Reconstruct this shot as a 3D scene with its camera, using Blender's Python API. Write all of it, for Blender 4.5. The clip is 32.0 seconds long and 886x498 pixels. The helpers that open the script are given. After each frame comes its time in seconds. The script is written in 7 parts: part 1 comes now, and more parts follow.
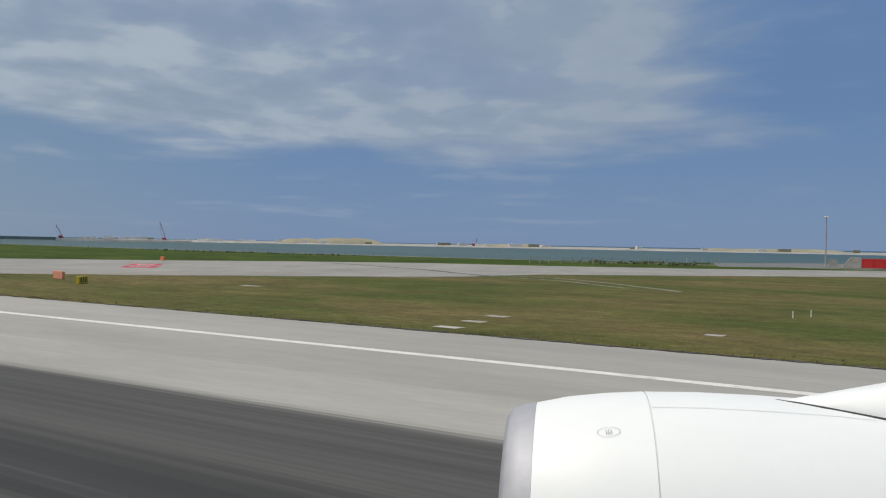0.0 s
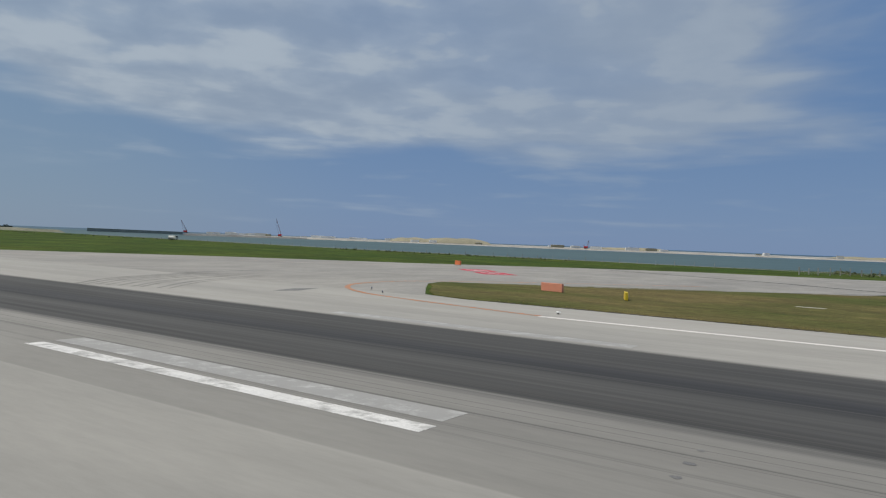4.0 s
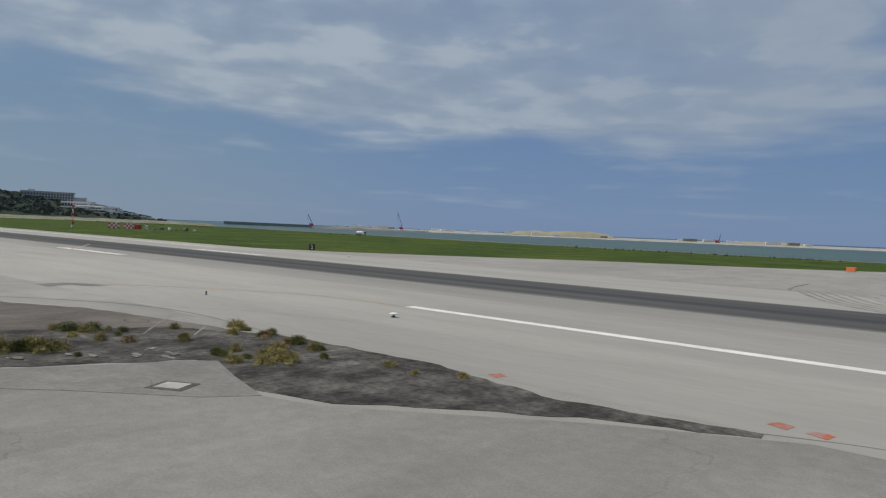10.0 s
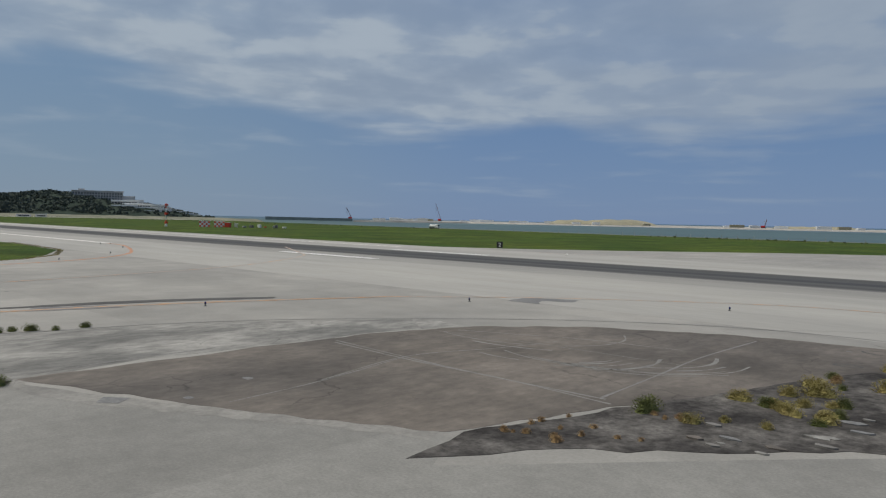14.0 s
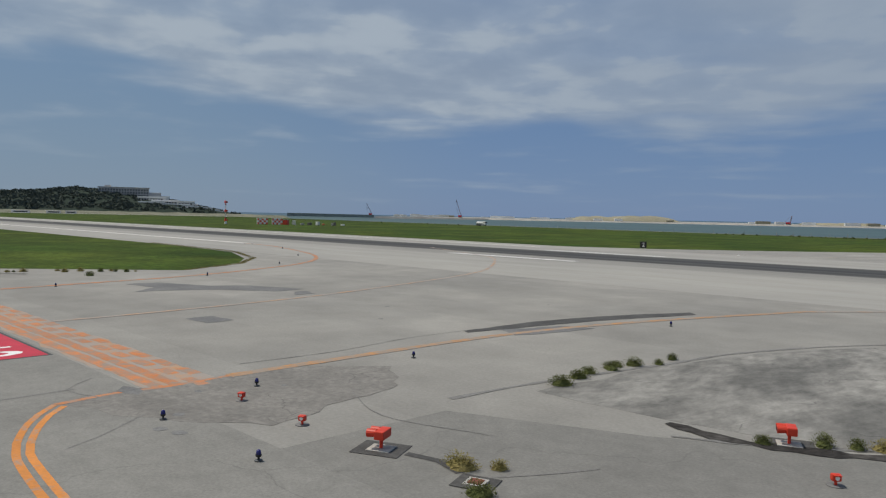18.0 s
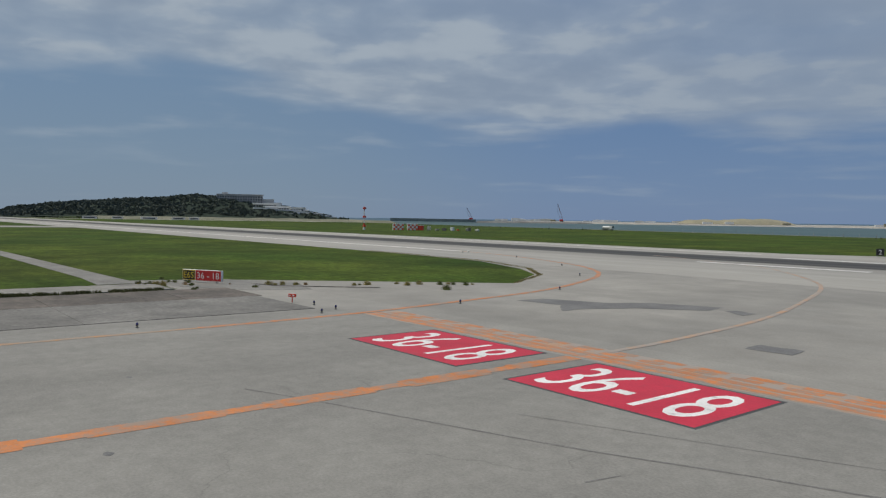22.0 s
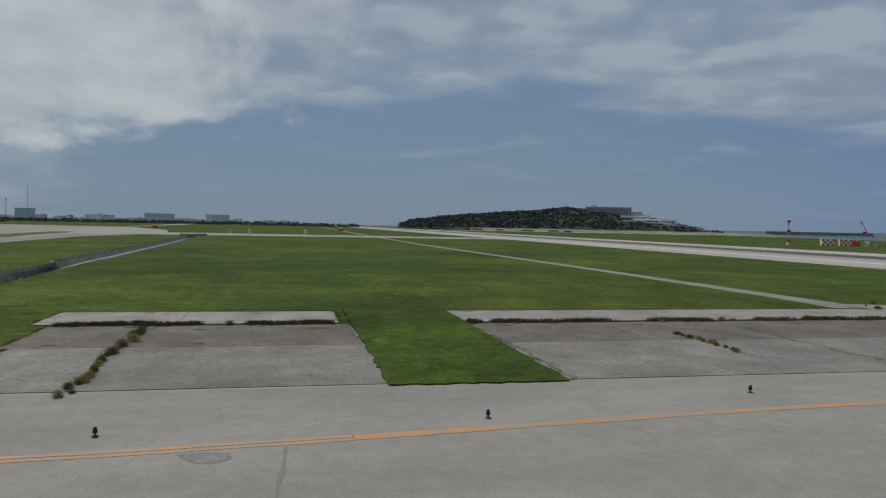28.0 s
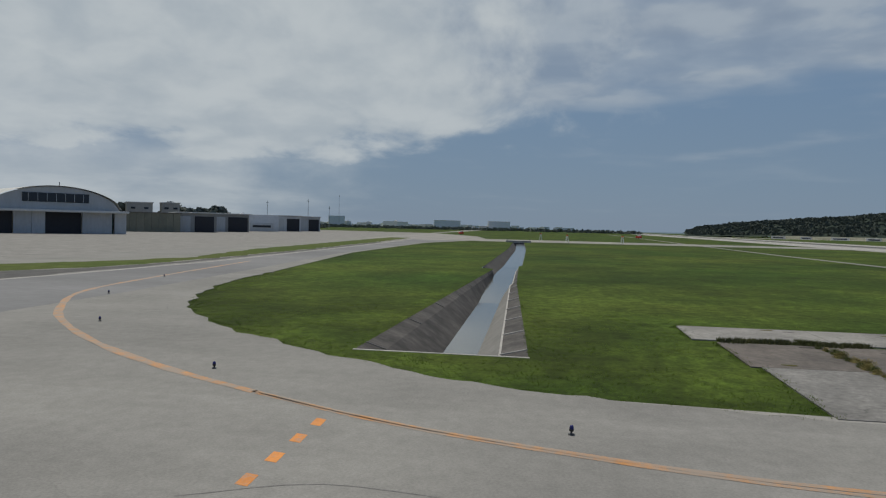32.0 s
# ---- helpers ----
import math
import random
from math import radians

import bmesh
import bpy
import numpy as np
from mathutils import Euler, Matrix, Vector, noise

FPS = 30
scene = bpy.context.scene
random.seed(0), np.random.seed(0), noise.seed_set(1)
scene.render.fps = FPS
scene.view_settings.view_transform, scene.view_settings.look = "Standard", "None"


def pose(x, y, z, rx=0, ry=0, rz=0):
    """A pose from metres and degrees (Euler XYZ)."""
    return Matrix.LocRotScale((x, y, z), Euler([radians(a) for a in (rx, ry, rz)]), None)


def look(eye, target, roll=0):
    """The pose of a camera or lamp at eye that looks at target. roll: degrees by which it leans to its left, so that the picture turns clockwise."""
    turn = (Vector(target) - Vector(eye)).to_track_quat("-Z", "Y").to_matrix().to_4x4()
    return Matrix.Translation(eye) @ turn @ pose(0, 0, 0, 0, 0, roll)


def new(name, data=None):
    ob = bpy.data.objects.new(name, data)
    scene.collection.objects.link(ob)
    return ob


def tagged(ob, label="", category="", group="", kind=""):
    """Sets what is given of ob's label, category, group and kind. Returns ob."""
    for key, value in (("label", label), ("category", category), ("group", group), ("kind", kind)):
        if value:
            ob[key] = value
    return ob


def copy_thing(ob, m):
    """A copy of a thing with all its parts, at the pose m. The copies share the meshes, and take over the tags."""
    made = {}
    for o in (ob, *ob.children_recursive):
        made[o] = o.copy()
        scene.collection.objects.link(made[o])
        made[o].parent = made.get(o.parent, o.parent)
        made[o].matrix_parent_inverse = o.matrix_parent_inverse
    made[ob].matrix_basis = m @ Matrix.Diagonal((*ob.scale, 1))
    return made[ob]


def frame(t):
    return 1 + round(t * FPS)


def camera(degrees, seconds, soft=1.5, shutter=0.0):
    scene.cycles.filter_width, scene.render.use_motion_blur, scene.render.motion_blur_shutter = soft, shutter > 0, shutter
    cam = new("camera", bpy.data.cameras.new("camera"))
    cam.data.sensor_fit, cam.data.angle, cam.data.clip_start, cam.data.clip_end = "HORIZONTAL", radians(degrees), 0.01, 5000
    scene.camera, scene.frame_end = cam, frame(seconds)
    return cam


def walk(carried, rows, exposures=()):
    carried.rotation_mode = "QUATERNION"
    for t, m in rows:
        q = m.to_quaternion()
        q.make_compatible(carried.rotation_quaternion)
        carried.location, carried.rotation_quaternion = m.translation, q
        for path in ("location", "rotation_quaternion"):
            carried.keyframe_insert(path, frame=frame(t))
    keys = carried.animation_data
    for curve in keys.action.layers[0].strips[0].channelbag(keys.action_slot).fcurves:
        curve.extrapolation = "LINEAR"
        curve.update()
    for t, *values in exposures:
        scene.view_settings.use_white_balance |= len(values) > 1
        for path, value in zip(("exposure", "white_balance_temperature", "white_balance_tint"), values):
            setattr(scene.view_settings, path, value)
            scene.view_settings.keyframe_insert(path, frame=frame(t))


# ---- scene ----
cam = camera(62.47, 32.0, soft=1.2)
PATH = [
    (0.0, pose(156.16, -8.17, 5.15, 89.69, -1.10, 28.22)),
    (0.5, pose(149.74, -10.28, 5.15, 89.78, -1.10, 28.99)),
    (1.0, pose(143.45, -12.48, 5.15, 89.71, -1.35, 29.84)),
    (1.5, pose(137.30, -14.74, 5.15, 89.67, -1.65, 30.78)),
    (2.0, pose(131.28, -17.08, 5.15, 89.57, -1.78, 31.65)),
    (2.5, pose(125.39, -19.46, 5.15, 89.60, -1.82, 32.59)),
    (3.0, pose(119.63, -21.90, 5.15, 89.57, -1.89, 33.36)),
    (3.5, pose(113.98, -24.39, 5.15, 89.54, -2.13, 34.11)),
    (4.0, pose(108.44, -26.93, 5.15, 89.51, -2.27, 34.81)),
    (4.5, pose(102.99, -29.52, 5.15, 89.56, -1.92, 35.43)),
    (6.5, pose(82.38, -40.03, 5.15, 89.21, -2.19, 38.47)),
    (7.0, pose(77.76, -42.52, 5.15, 89.16, -2.17, 39.13)),
    (7.5, pose(73.35, -45.00, 5.15, 89.16, -1.88, 39.71)),
    (8.0, pose(69.12, -47.47, 5.15, 89.15, -2.48, 40.18)),
    (8.5, pose(65.04, -49.96, 5.15, 88.98, -2.29, 40.63)),
    (9.0, pose(61.05, -52.48, 5.15, 88.71, -2.07, 41.08)),
    (9.5, pose(57.14, -55.00, 5.15, 88.70, -2.50, 41.54)),
    (10.0, pose(53.28, -57.52, 5.15, 88.59, -2.39, 41.84)),
    (10.5, pose(49.47, -60.00, 5.15, 88.50, -2.40, 42.05)),
    (11.0, pose(45.71, -62.42, 5.15, 88.38, -2.16, 42.35)),
    (11.5, pose(42.03, -64.77, 5.15, 88.38, -2.43, 42.75)),
    (12.0, pose(38.42, -67.02, 5.15, 88.32, -2.22, 43.15)),
    (12.5, pose(34.91, -69.18, 5.15, 88.25, -1.85, 43.55)),
    (13.0, pose(31.51, -71.24, 5.15, 88.08, -1.52, 43.24)),
    (13.5, pose(28.22, -73.22, 5.15, 87.93, -1.41, 43.41)),
    (14.0, pose(25.06, -75.12, 5.15, 87.81, -1.25, 43.62)),
    (14.5, pose(22.05, -76.96, 5.15, 87.76, -1.30, 43.72)),
    (15.0, pose(19.21, -78.71, 5.15, 87.64, -1.36, 43.87)),
    (15.5, pose(16.55, -80.38, 5.15, 87.60, -1.37, 43.94)),
    (17.5, pose(6.00, -86.42, 5.15, 87.48, -1.17, 44.15)),
    (18.0, pose(3.50, -87.91, 5.15, 87.49, -1.25, 44.28)),
    (18.5, pose(1.13, -89.36, 5.15, 87.50, -1.28, 44.52)),
    (19.0, pose(-1.11, -90.83, 5.15, 87.52, -1.11, 44.80)),
    (19.5, pose(-3.32, -92.44, 5.15, 87.55, -0.94, 45.53)),
    (20.0, pose(-5.48, -93.98, 5.15, 87.59, -0.92, 46.39)),
    (20.5, pose(-7.76, -95.53, 5.15, 87.57, -0.99, 47.26)),
    (21.0, pose(-9.98, -96.98, 5.15, 87.61, -0.90, 48.37)),
    (21.5, pose(-12.11, -98.48, 5.15, 87.63, -0.81, 49.71)),
    (22.0, pose(-13.98, -100.14, 5.15, 87.69, -0.93, 51.34)),
    (22.5, pose(-15.76, -101.87, 5.15, 87.73, -1.15, 53.20)),
    (23.0, pose(-17.40, -103.67, 5.15, 87.74, -1.40, 55.23)),
    (23.5, pose(-19.00, -105.50, 5.15, 87.89, -1.51, 57.37)),
    (24.0, pose(-20.52, -107.31, 5.15, 87.87, -1.51, 59.58)),
    (24.5, pose(-21.92, -109.11, 5.15, 87.90, -1.51, 61.87)),
    (25.0, pose(-23.20, -110.93, 5.15, 87.96, -1.49, 64.07)),
    (25.5, pose(-24.42, -112.83, 5.15, 87.99, -1.46, 66.18)),
    (27.5, pose(-26.75, -121.34, 5.15, 88.14, -1.69, 75.77)),
    (28.0, pose(-27.34, -123.58, 5.15, 88.16, -1.15, 78.14)),
    (28.5, pose(-27.83, -125.89, 5.15, 88.18, -1.17, 80.64)),
    (29.0, pose(-28.35, -128.18, 5.15, 88.25, -1.32, 83.22)),
    (29.5, pose(-28.57, -130.50, 5.15, 88.34, -1.37, 85.81)),
    (30.0, pose(-28.83, -132.93, 5.15, 88.33, -1.39, 88.21)),
    (30.5, pose(-29.05, -135.26, 5.15, 88.32, -1.43, 90.69)),
    (31.0, pose(-29.22, -137.45, 5.15, 88.28, -1.53, 93.47)),
    (31.5, pose(-29.13, -139.71, 5.15, 88.26, -1.52, 96.25)),
    (32.0, pose(-28.86, -142.07, 5.15, 88.22, -1.34, 98.96)),
]
walk(cam, PATH, [(0.0, 0.14), (4.0, 0.12), (8.0, 0.06), (15.0, 0.05), (19.0, 0.04), (20.0, -0.06), (21.0, -0.05), (22.0, -0.03), (25.0, -0.05), (28.0, -0.13), (32.0, -0.10)])

# ---------------------------------------------------------------- world, sun, exposure
SUN_ELEV, SUN_AZ = 66.0, 205.0          # degrees; azimuth counted from +x towards +y
sun_dir = Vector((math.cos(radians(SUN_ELEV)) * math.cos(radians(SUN_AZ)),
                  math.cos(radians(SUN_ELEV)) * math.sin(radians(SUN_AZ)), math.sin(radians(SUN_ELEV))))
world = bpy.data.worlds.new("sky")
scene.world = world
world.use_nodes = True


def build_sky():
    nt = world.node_tree
    nt.nodes.clear()
    N, L = nt.nodes.new, nt.links.new
    sky = N("ShaderNodeTexSky")
    sky.sky_type = "NISHITA"
    sky.sun_disc = False
    sky.sun_elevation = radians(SUN_ELEV)
    sky.sun_rotation = radians(90 - SUN_AZ)
    sky.air_density, sky.dust_density, sky.ozone_density = 1.0, 0.25, 2.0
    tc = N("ShaderNodeTexCoord")
    sep = N("ShaderNodeSeparateXYZ")
    L(tc.outputs["Generated"], sep.inputs[0])

    def math_node(op, a, b=None, c=None):
        n = N("ShaderNodeMath")
        n.operation = op
        for k, v in enumerate((a, b, c)):
            if v is None:
                continue
            if isinstance(v, (int, float)):
                n.inputs[k].default_value = v
            else:
                L(v, n.inputs[k])
        return n.outputs[0]

    up = math_node("MAXIMUM", sep.outputs[2], 0.0)
    # bearing, counted from the middle of the view, and a height that is packed towards the horizon
    ca, sa = math.cos(radians(150)), math.sin(radians(150))
    east = math_node("ADD", math_node("MULTIPLY", sep.outputs[0], ca), math_node("MULTIPLY", sep.outputs[1], sa))
    side_way = math_node("ADD", math_node("MULTIPLY", sep.outputs[0], -sa), math_node("MULTIPLY", sep.outputs[1], ca))
    bearing = math_node("ARCTAN2", side_way, east)
    tall = math_node("LOGARITHM", math_node("ADD", up, 0.07), math.e)
    comb = N("ShaderNodeCombineXYZ")
    L(bearing, comb.inputs[0]), L(tall, comb.inputs[1])

    def cloud_noise(scale, detail, rough, shift, turn, stretch, warp=0.0):
        mp = N("ShaderNodeMapping")
        mp.inputs["Location"].default_value = shift
        mp.inputs["Rotation"].default_value = (0, 0, radians(turn))
        mp.inputs["Scale"].default_value = stretch
        L(comb.outputs[0], mp.inputs[0])
        nz = N("ShaderNodeTexNoise")
        nz.inputs["Scale"].default_value = scale
        nz.inputs["Detail"].default_value = detail
        nz.inputs["Roughness"].default_value = rough
        nz.inputs["Distortion"].default_value = warp
        L(mp.outputs[0], nz.inputs["Vector"])
        return nz.outputs["Fac"]

    def rng(value, a, b, c=0.0, d=1.0):
        r = N("ShaderNodeMapRange")
        r.interpolation_type = "SMOOTHSTEP"
        L(value, r.inputs["Value"])
        for key, w in zip(("From Min", "From Max", "To Min", "To Max"), (a, b, c, d)):
            r.inputs[key].default_value = w
        return r.outputs[0]

    def blend(f, a, b):
        n = N("ShaderNodeMix")
        n.data_type = "RGBA"
        L(f, n.inputs["Factor"])
        for key, w in (("A", a), ("B", b)):
            if isinstance(w, tuple):
                n.inputs[key].default_value = w
            else:
                L(w, n.inputs[key])
        return n.outputs["Result"]

    big = cloud_noise(1.0, 3, 0.5, SKY_BIG, 4, (1.7, 2.4, 1.0), 0.3)
    mid = cloud_noise(1.0, 4, 0.45, (1.7, 4.1, 0), 3, (4.2, 5.4, 1.0), 0.25)
    fine = cloud_noise(1.0, 4, 0.48, (7.3, 0.4, 0), -3, (13.0, 9.5, 1.0), 0.2)
    puff = cloud_noise(1.0, 6, 0.55, (2.3, 1.1, 0), 0, (7.5, 2.6, 1.0), 0.25)
    billow = cloud_noise(1.0, 4, 0.5, (4.9, 2.6, 0), 0, (11.0, 5.5, 1.0), 0.2)
    # the cloud deck: its foot rises and falls along the horizon, its end lies to the north
    south = rng(sep.outputs[0], -0.96, -0.62, 1.0, 0.0)
    lift = math_node("SUBTRACT", rng(bearing, -0.20, 0.20, 0.0, 0.06), rng(bearing, 0.38, 0.62, 0.0, 0.04))
    ragged = math_node("ADD", math_node("MULTIPLY", math_node("SUBTRACT", mid, 0.5), 0.10), math_node("MULTIPLY", math_node("SUBTRACT", big, 0.5), 0.07))
    level = math_node("ADD", math_node("SUBTRACT", up, lift), ragged)
    foot = rng(level, DECK_FOOT - 0.022, DECK_FOOT + 0.022)
    north = rng(math_node("ADD", bearing, math_node("MULTIPLY", math_node("SUBTRACT", mid, 0.5), 0.5)), -1.02, -0.80, 0.0, 1.0)
    total = math_node("ADD", math_node("MULTIPLY", big, 0.30), math_node("MULTIPLY", mid, 0.44))
    total = math_node("ADD", total, math_node("MULTIPLY", fine, 0.26))
    body = rng(total, SKY_LO, SKY_HI, 0.0, 0.88)
    veil = rng(big, 0.35, 0.60, 0.58, 0.80)
    dense = math_node("MAXIMUM", body, veil)
    low_wisps = math_node("MULTIPLY", rng(level, 0.02, 0.07), math_node("MULTIPLY", rng(total, 0.50, 0.66), 0.34))
    wisps = math_node("MAXIMUM", math_node("MULTIPLY", rng(total, 0.54, 0.70), 0.16), math_node("MULTIPLY", low_wisps, north))
    cover = math_node("MAXIMUM", math_node("MULTIPLY", math_node("MULTIPLY", dense, foot), north), wisps)
    shade = rng(math_node("ADD", math_node("MULTIPLY", mid, 0.55), math_node("MULTIPLY", fine, 0.45)), 0.38, 0.62)
    tint = blend(math_node("MULTIPLY", shade, rng(bearing, -0.80, -0.15, 0.35, 1.0)), CLOUD_DARK, CLOUD_LIGHT)
    # humid air: a nearly even blue that thickens towards the horizon
    humid = rng(up, 0.0, 0.5, 0.93, 0.6)
    air = blend(south, blend(rng(up, 0.0, 0.22), AIR_LOW, AIR_HIGH), blend(rng(up, 0.0, 0.22), AIR_LOW_SOUTH, AIR_HIGH_SOUTH))
    clear = blend(humid, sky.outputs[0], air)
    # heaped white cloud towards the south-east, with a little low cumulus under it
    heap = math_node("SUBTRACT", puff, 0.5)
    reach = rng(math_node("ADD", bearing, math_node("MULTIPLY", heap, 0.75)), 0.46, 0.72, 0.0, 0.94)
    base = math_node("ADD", math_node("ADD", up, math_node("MULTIPLY", heap, 0.16)), rng(bearing, 0.45, 1.1, 0.0, 0.055))
    mass = math_node("MULTIPLY", reach, rng(base, 0.118, 0.158))
    low = math_node("MULTIPLY", rng(math_node("ADD", bearing, math_node("MULTIPLY", heap, 0.45)), 0.72, 1.12, 0.0, 0.82),
                    rng(math_node("ADD", up, math_node("MULTIPLY", heap, -0.10)), 0.05, 0.15, 1.0, 0.35))
    bright = rng(math_node("ADD", math_node("MULTIPLY", billow, 0.65), math_node("MULTIPLY", puff, 0.35)), 0.34, 0.64)
    lit = blend(bright, HAZE_LOW, HAZE)
    result = blend(math_node("MAXIMUM", mass, low), blend(cover, clear, tint), lit)
    bg = N("ShaderNodeBackground")
    bg.inputs["Strength"].default_value = 0.1
    L(result, bg.inputs["Color"])
    out = N("ShaderNodeOutputWorld")
    L(bg.outputs[0], out.inputs[0])


SKY_BIG = (0.0, 0.0, 0)
SKY_LO, SKY_HI = 0.37, 0.56
DECK_FOOT = 0.125
CLOUD_DARK, CLOUD_LIGHT = (2.60, 3.16, 3.92, 1), (3.72, 4.28, 4.86, 1)
AIR_LOW, AIR_HIGH = (1.36, 2.16, 3.72, 1), (0.88, 1.66, 3.25, 1)
AIR_LOW_SOUTH, AIR_HIGH_SOUTH = (1.7, 2.42, 3.4, 1), (1.32, 2.06, 3.12, 1)
HAZE_LOW, HAZE = (4.0, 4.55, 5.0, 1), (5.1, 5.55, 5.8, 1)
build_sky()

lamp = bpy.data.lights.new("sun", "SUN")
lamp.energy, lamp.angle, lamp.color = 2.8, radians(0.6), (1.0, 0.93, 0.82)
sun = new("sun", lamp)
sun.matrix_world = look(sun_dir * 200, (0, 0, 0))

# ---------------------------------------------------------------- materials


def mat(name, c1, c2, big=0.05, fine=3.0, rough=0.85, bump=0.15, amount=0.25, stretch=(1, 1, 1), metal=0.0, turn=0.0,
        lo=0.35, hi=0.65, spec=0.3):
    """Two colours mixed by broad noise, darkened and lightened by fine grain, with fine relief. Scales in 1/m."""
    m = bpy.data.materials.new(name)
    m.use_nodes = True
    nt = m.node_tree
    N, L = nt.nodes.new, nt.links.new
    bsdf = nt.nodes["Principled BSDF"]
    tc = N("ShaderNodeTexCoord")
    mp = N("ShaderNodeMapping")
    mp.inputs["Scale"].default_value = stretch
    mp.inputs["Rotation"].default_value = (0, 0, radians(turn))
    L(tc.outputs["Object"], mp.inputs[0])
    n1 = N("ShaderNodeTexNoise")
    n1.inputs["Scale"].default_value, n1.inputs["Detail"].default_value = big, 6
    n1.inputs["Roughness"].default_value = 0.62
    L(mp.outputs[0], n1.inputs["Vector"])
    mr = N("ShaderNodeMapRange")
    mr.inputs["From Min"].default_value, mr.inputs["From Max"].default_value = lo, hi
    L(n1.outputs["Fac"], mr.inputs["Value"])
    mx = N("ShaderNodeMix")
    mx.data_type = "RGBA"
    mx.inputs["A"].default_value, mx.inputs["B"].default_value = (*c1, 1), (*c2, 1)
    L(mr.outputs[0], mx.inputs["Factor"])
    n2 = N("ShaderNodeTexNoise")
    n2.inputs["Scale"].default_value, n2.inputs["Detail"].default_value = fine, 5
    n2.inputs["Roughness"].default_value = 0.7
    L(mp.outputs[0], n2.inputs["Vector"])
    gr = N("ShaderNodeMapRange")
    gr.inputs["From Min"].default_value, gr.inputs["From Max"].default_value = 0.3, 0.7
    gr.inputs["To Min"].default_value, gr.inputs["To Max"].default_value = 1 - amount, 1 + amount
    L(n2.outputs["Fac"], gr.inputs["Value"])
    oi = N("ShaderNodeObjectInfo")
    rv = N("ShaderNodeMapRange")
    rv.inputs["To Min"].default_value, rv.inputs["To Max"].default_value = 0.93, 1.07
    L(oi.outputs["Random"], rv.inputs["Value"])
    ml = N("ShaderNodeMath")
    ml.operation = "MULTIPLY"
    L(gr.outputs[0], ml.inputs[0]), L(rv.outputs[0], ml.inputs[1])
    vm = N("ShaderNodeVectorMath")
    vm.operation = "SCALE"
    L(mx.outputs["Result"], vm.inputs[0])
    L(ml.outputs[0], vm.inputs["Scale"])
    L(vm.outputs[0], bsdf.inputs["Base Color"])
    bsdf.inputs["Roughness"].default_value = rough
    bsdf.inputs["Metallic"].default_value = metal
    bsdf.inputs["Specular IOR Level"].default_value = spec
    if bump:
        b = N("ShaderNodeBump")
        b.inputs["Strength"].default_value = bump
        b.inputs["Distance"].default_value = 0.02
        L(n2.outputs["Fac"], b.inputs["Height"])
        L(b.outputs[0], bsdf.inputs["Normal"])
    return m


def paint(name, colour, wear=0.35, rough=0.6, scale=1.2, under=(0.27, 0.265, 0.25)):
    """Road paint worn through to the asphalt in patches."""
    m = mat(name, colour, tuple(0.82 * v for v in colour), big=0.6, fine=9.0, rough=rough, bump=0.1, amount=0.12)
    nt = m.node_tree
    N, L = nt.nodes.new, nt.links.new
    bsdf = nt.nodes["Principled BSDF"]
    src = bsdf.inputs["Base Color"].links[0].from_socket
    tc = N("ShaderNodeTexCoord")
    n = N("ShaderNodeTexNoise")
    n.inputs["Scale"].default_value, n.inputs["Detail"].default_value, n.inputs["Roughness"].default_value = scale, 8, 0.75
    L(tc.outputs["Object"], n.inputs["Vector"])
    r = N("ShaderNodeMapRange")
    r.inputs["From Min"].default_value, r.inputs["From Max"].default_value = 0.62 - wear * 0.5, 0.72 - wear * 0.35
    r.inputs["To Max"].default_value = 0.85
    L(n.outputs["Fac"], r.inputs["Value"])
    x = N("ShaderNodeMix")
    x.data_type = "RGBA"
    L(r.outputs[0], x.inputs["Factor"])
    L(src, x.inputs["A"])
    x.inputs["B"].default_value = (*under, 1)
    L(x.outputs["Result"], bsdf.inputs["Base Color"])
    return m


def plain(name, colour, rough=0.5, metal=0.0, spec=0.4):
    return mat(name, colour, tuple(0.88 * v for v in colour), big=0.8, fine=14.0, rough=rough, bump=0.03, amount=0.07, metal=metal, spec=spec)


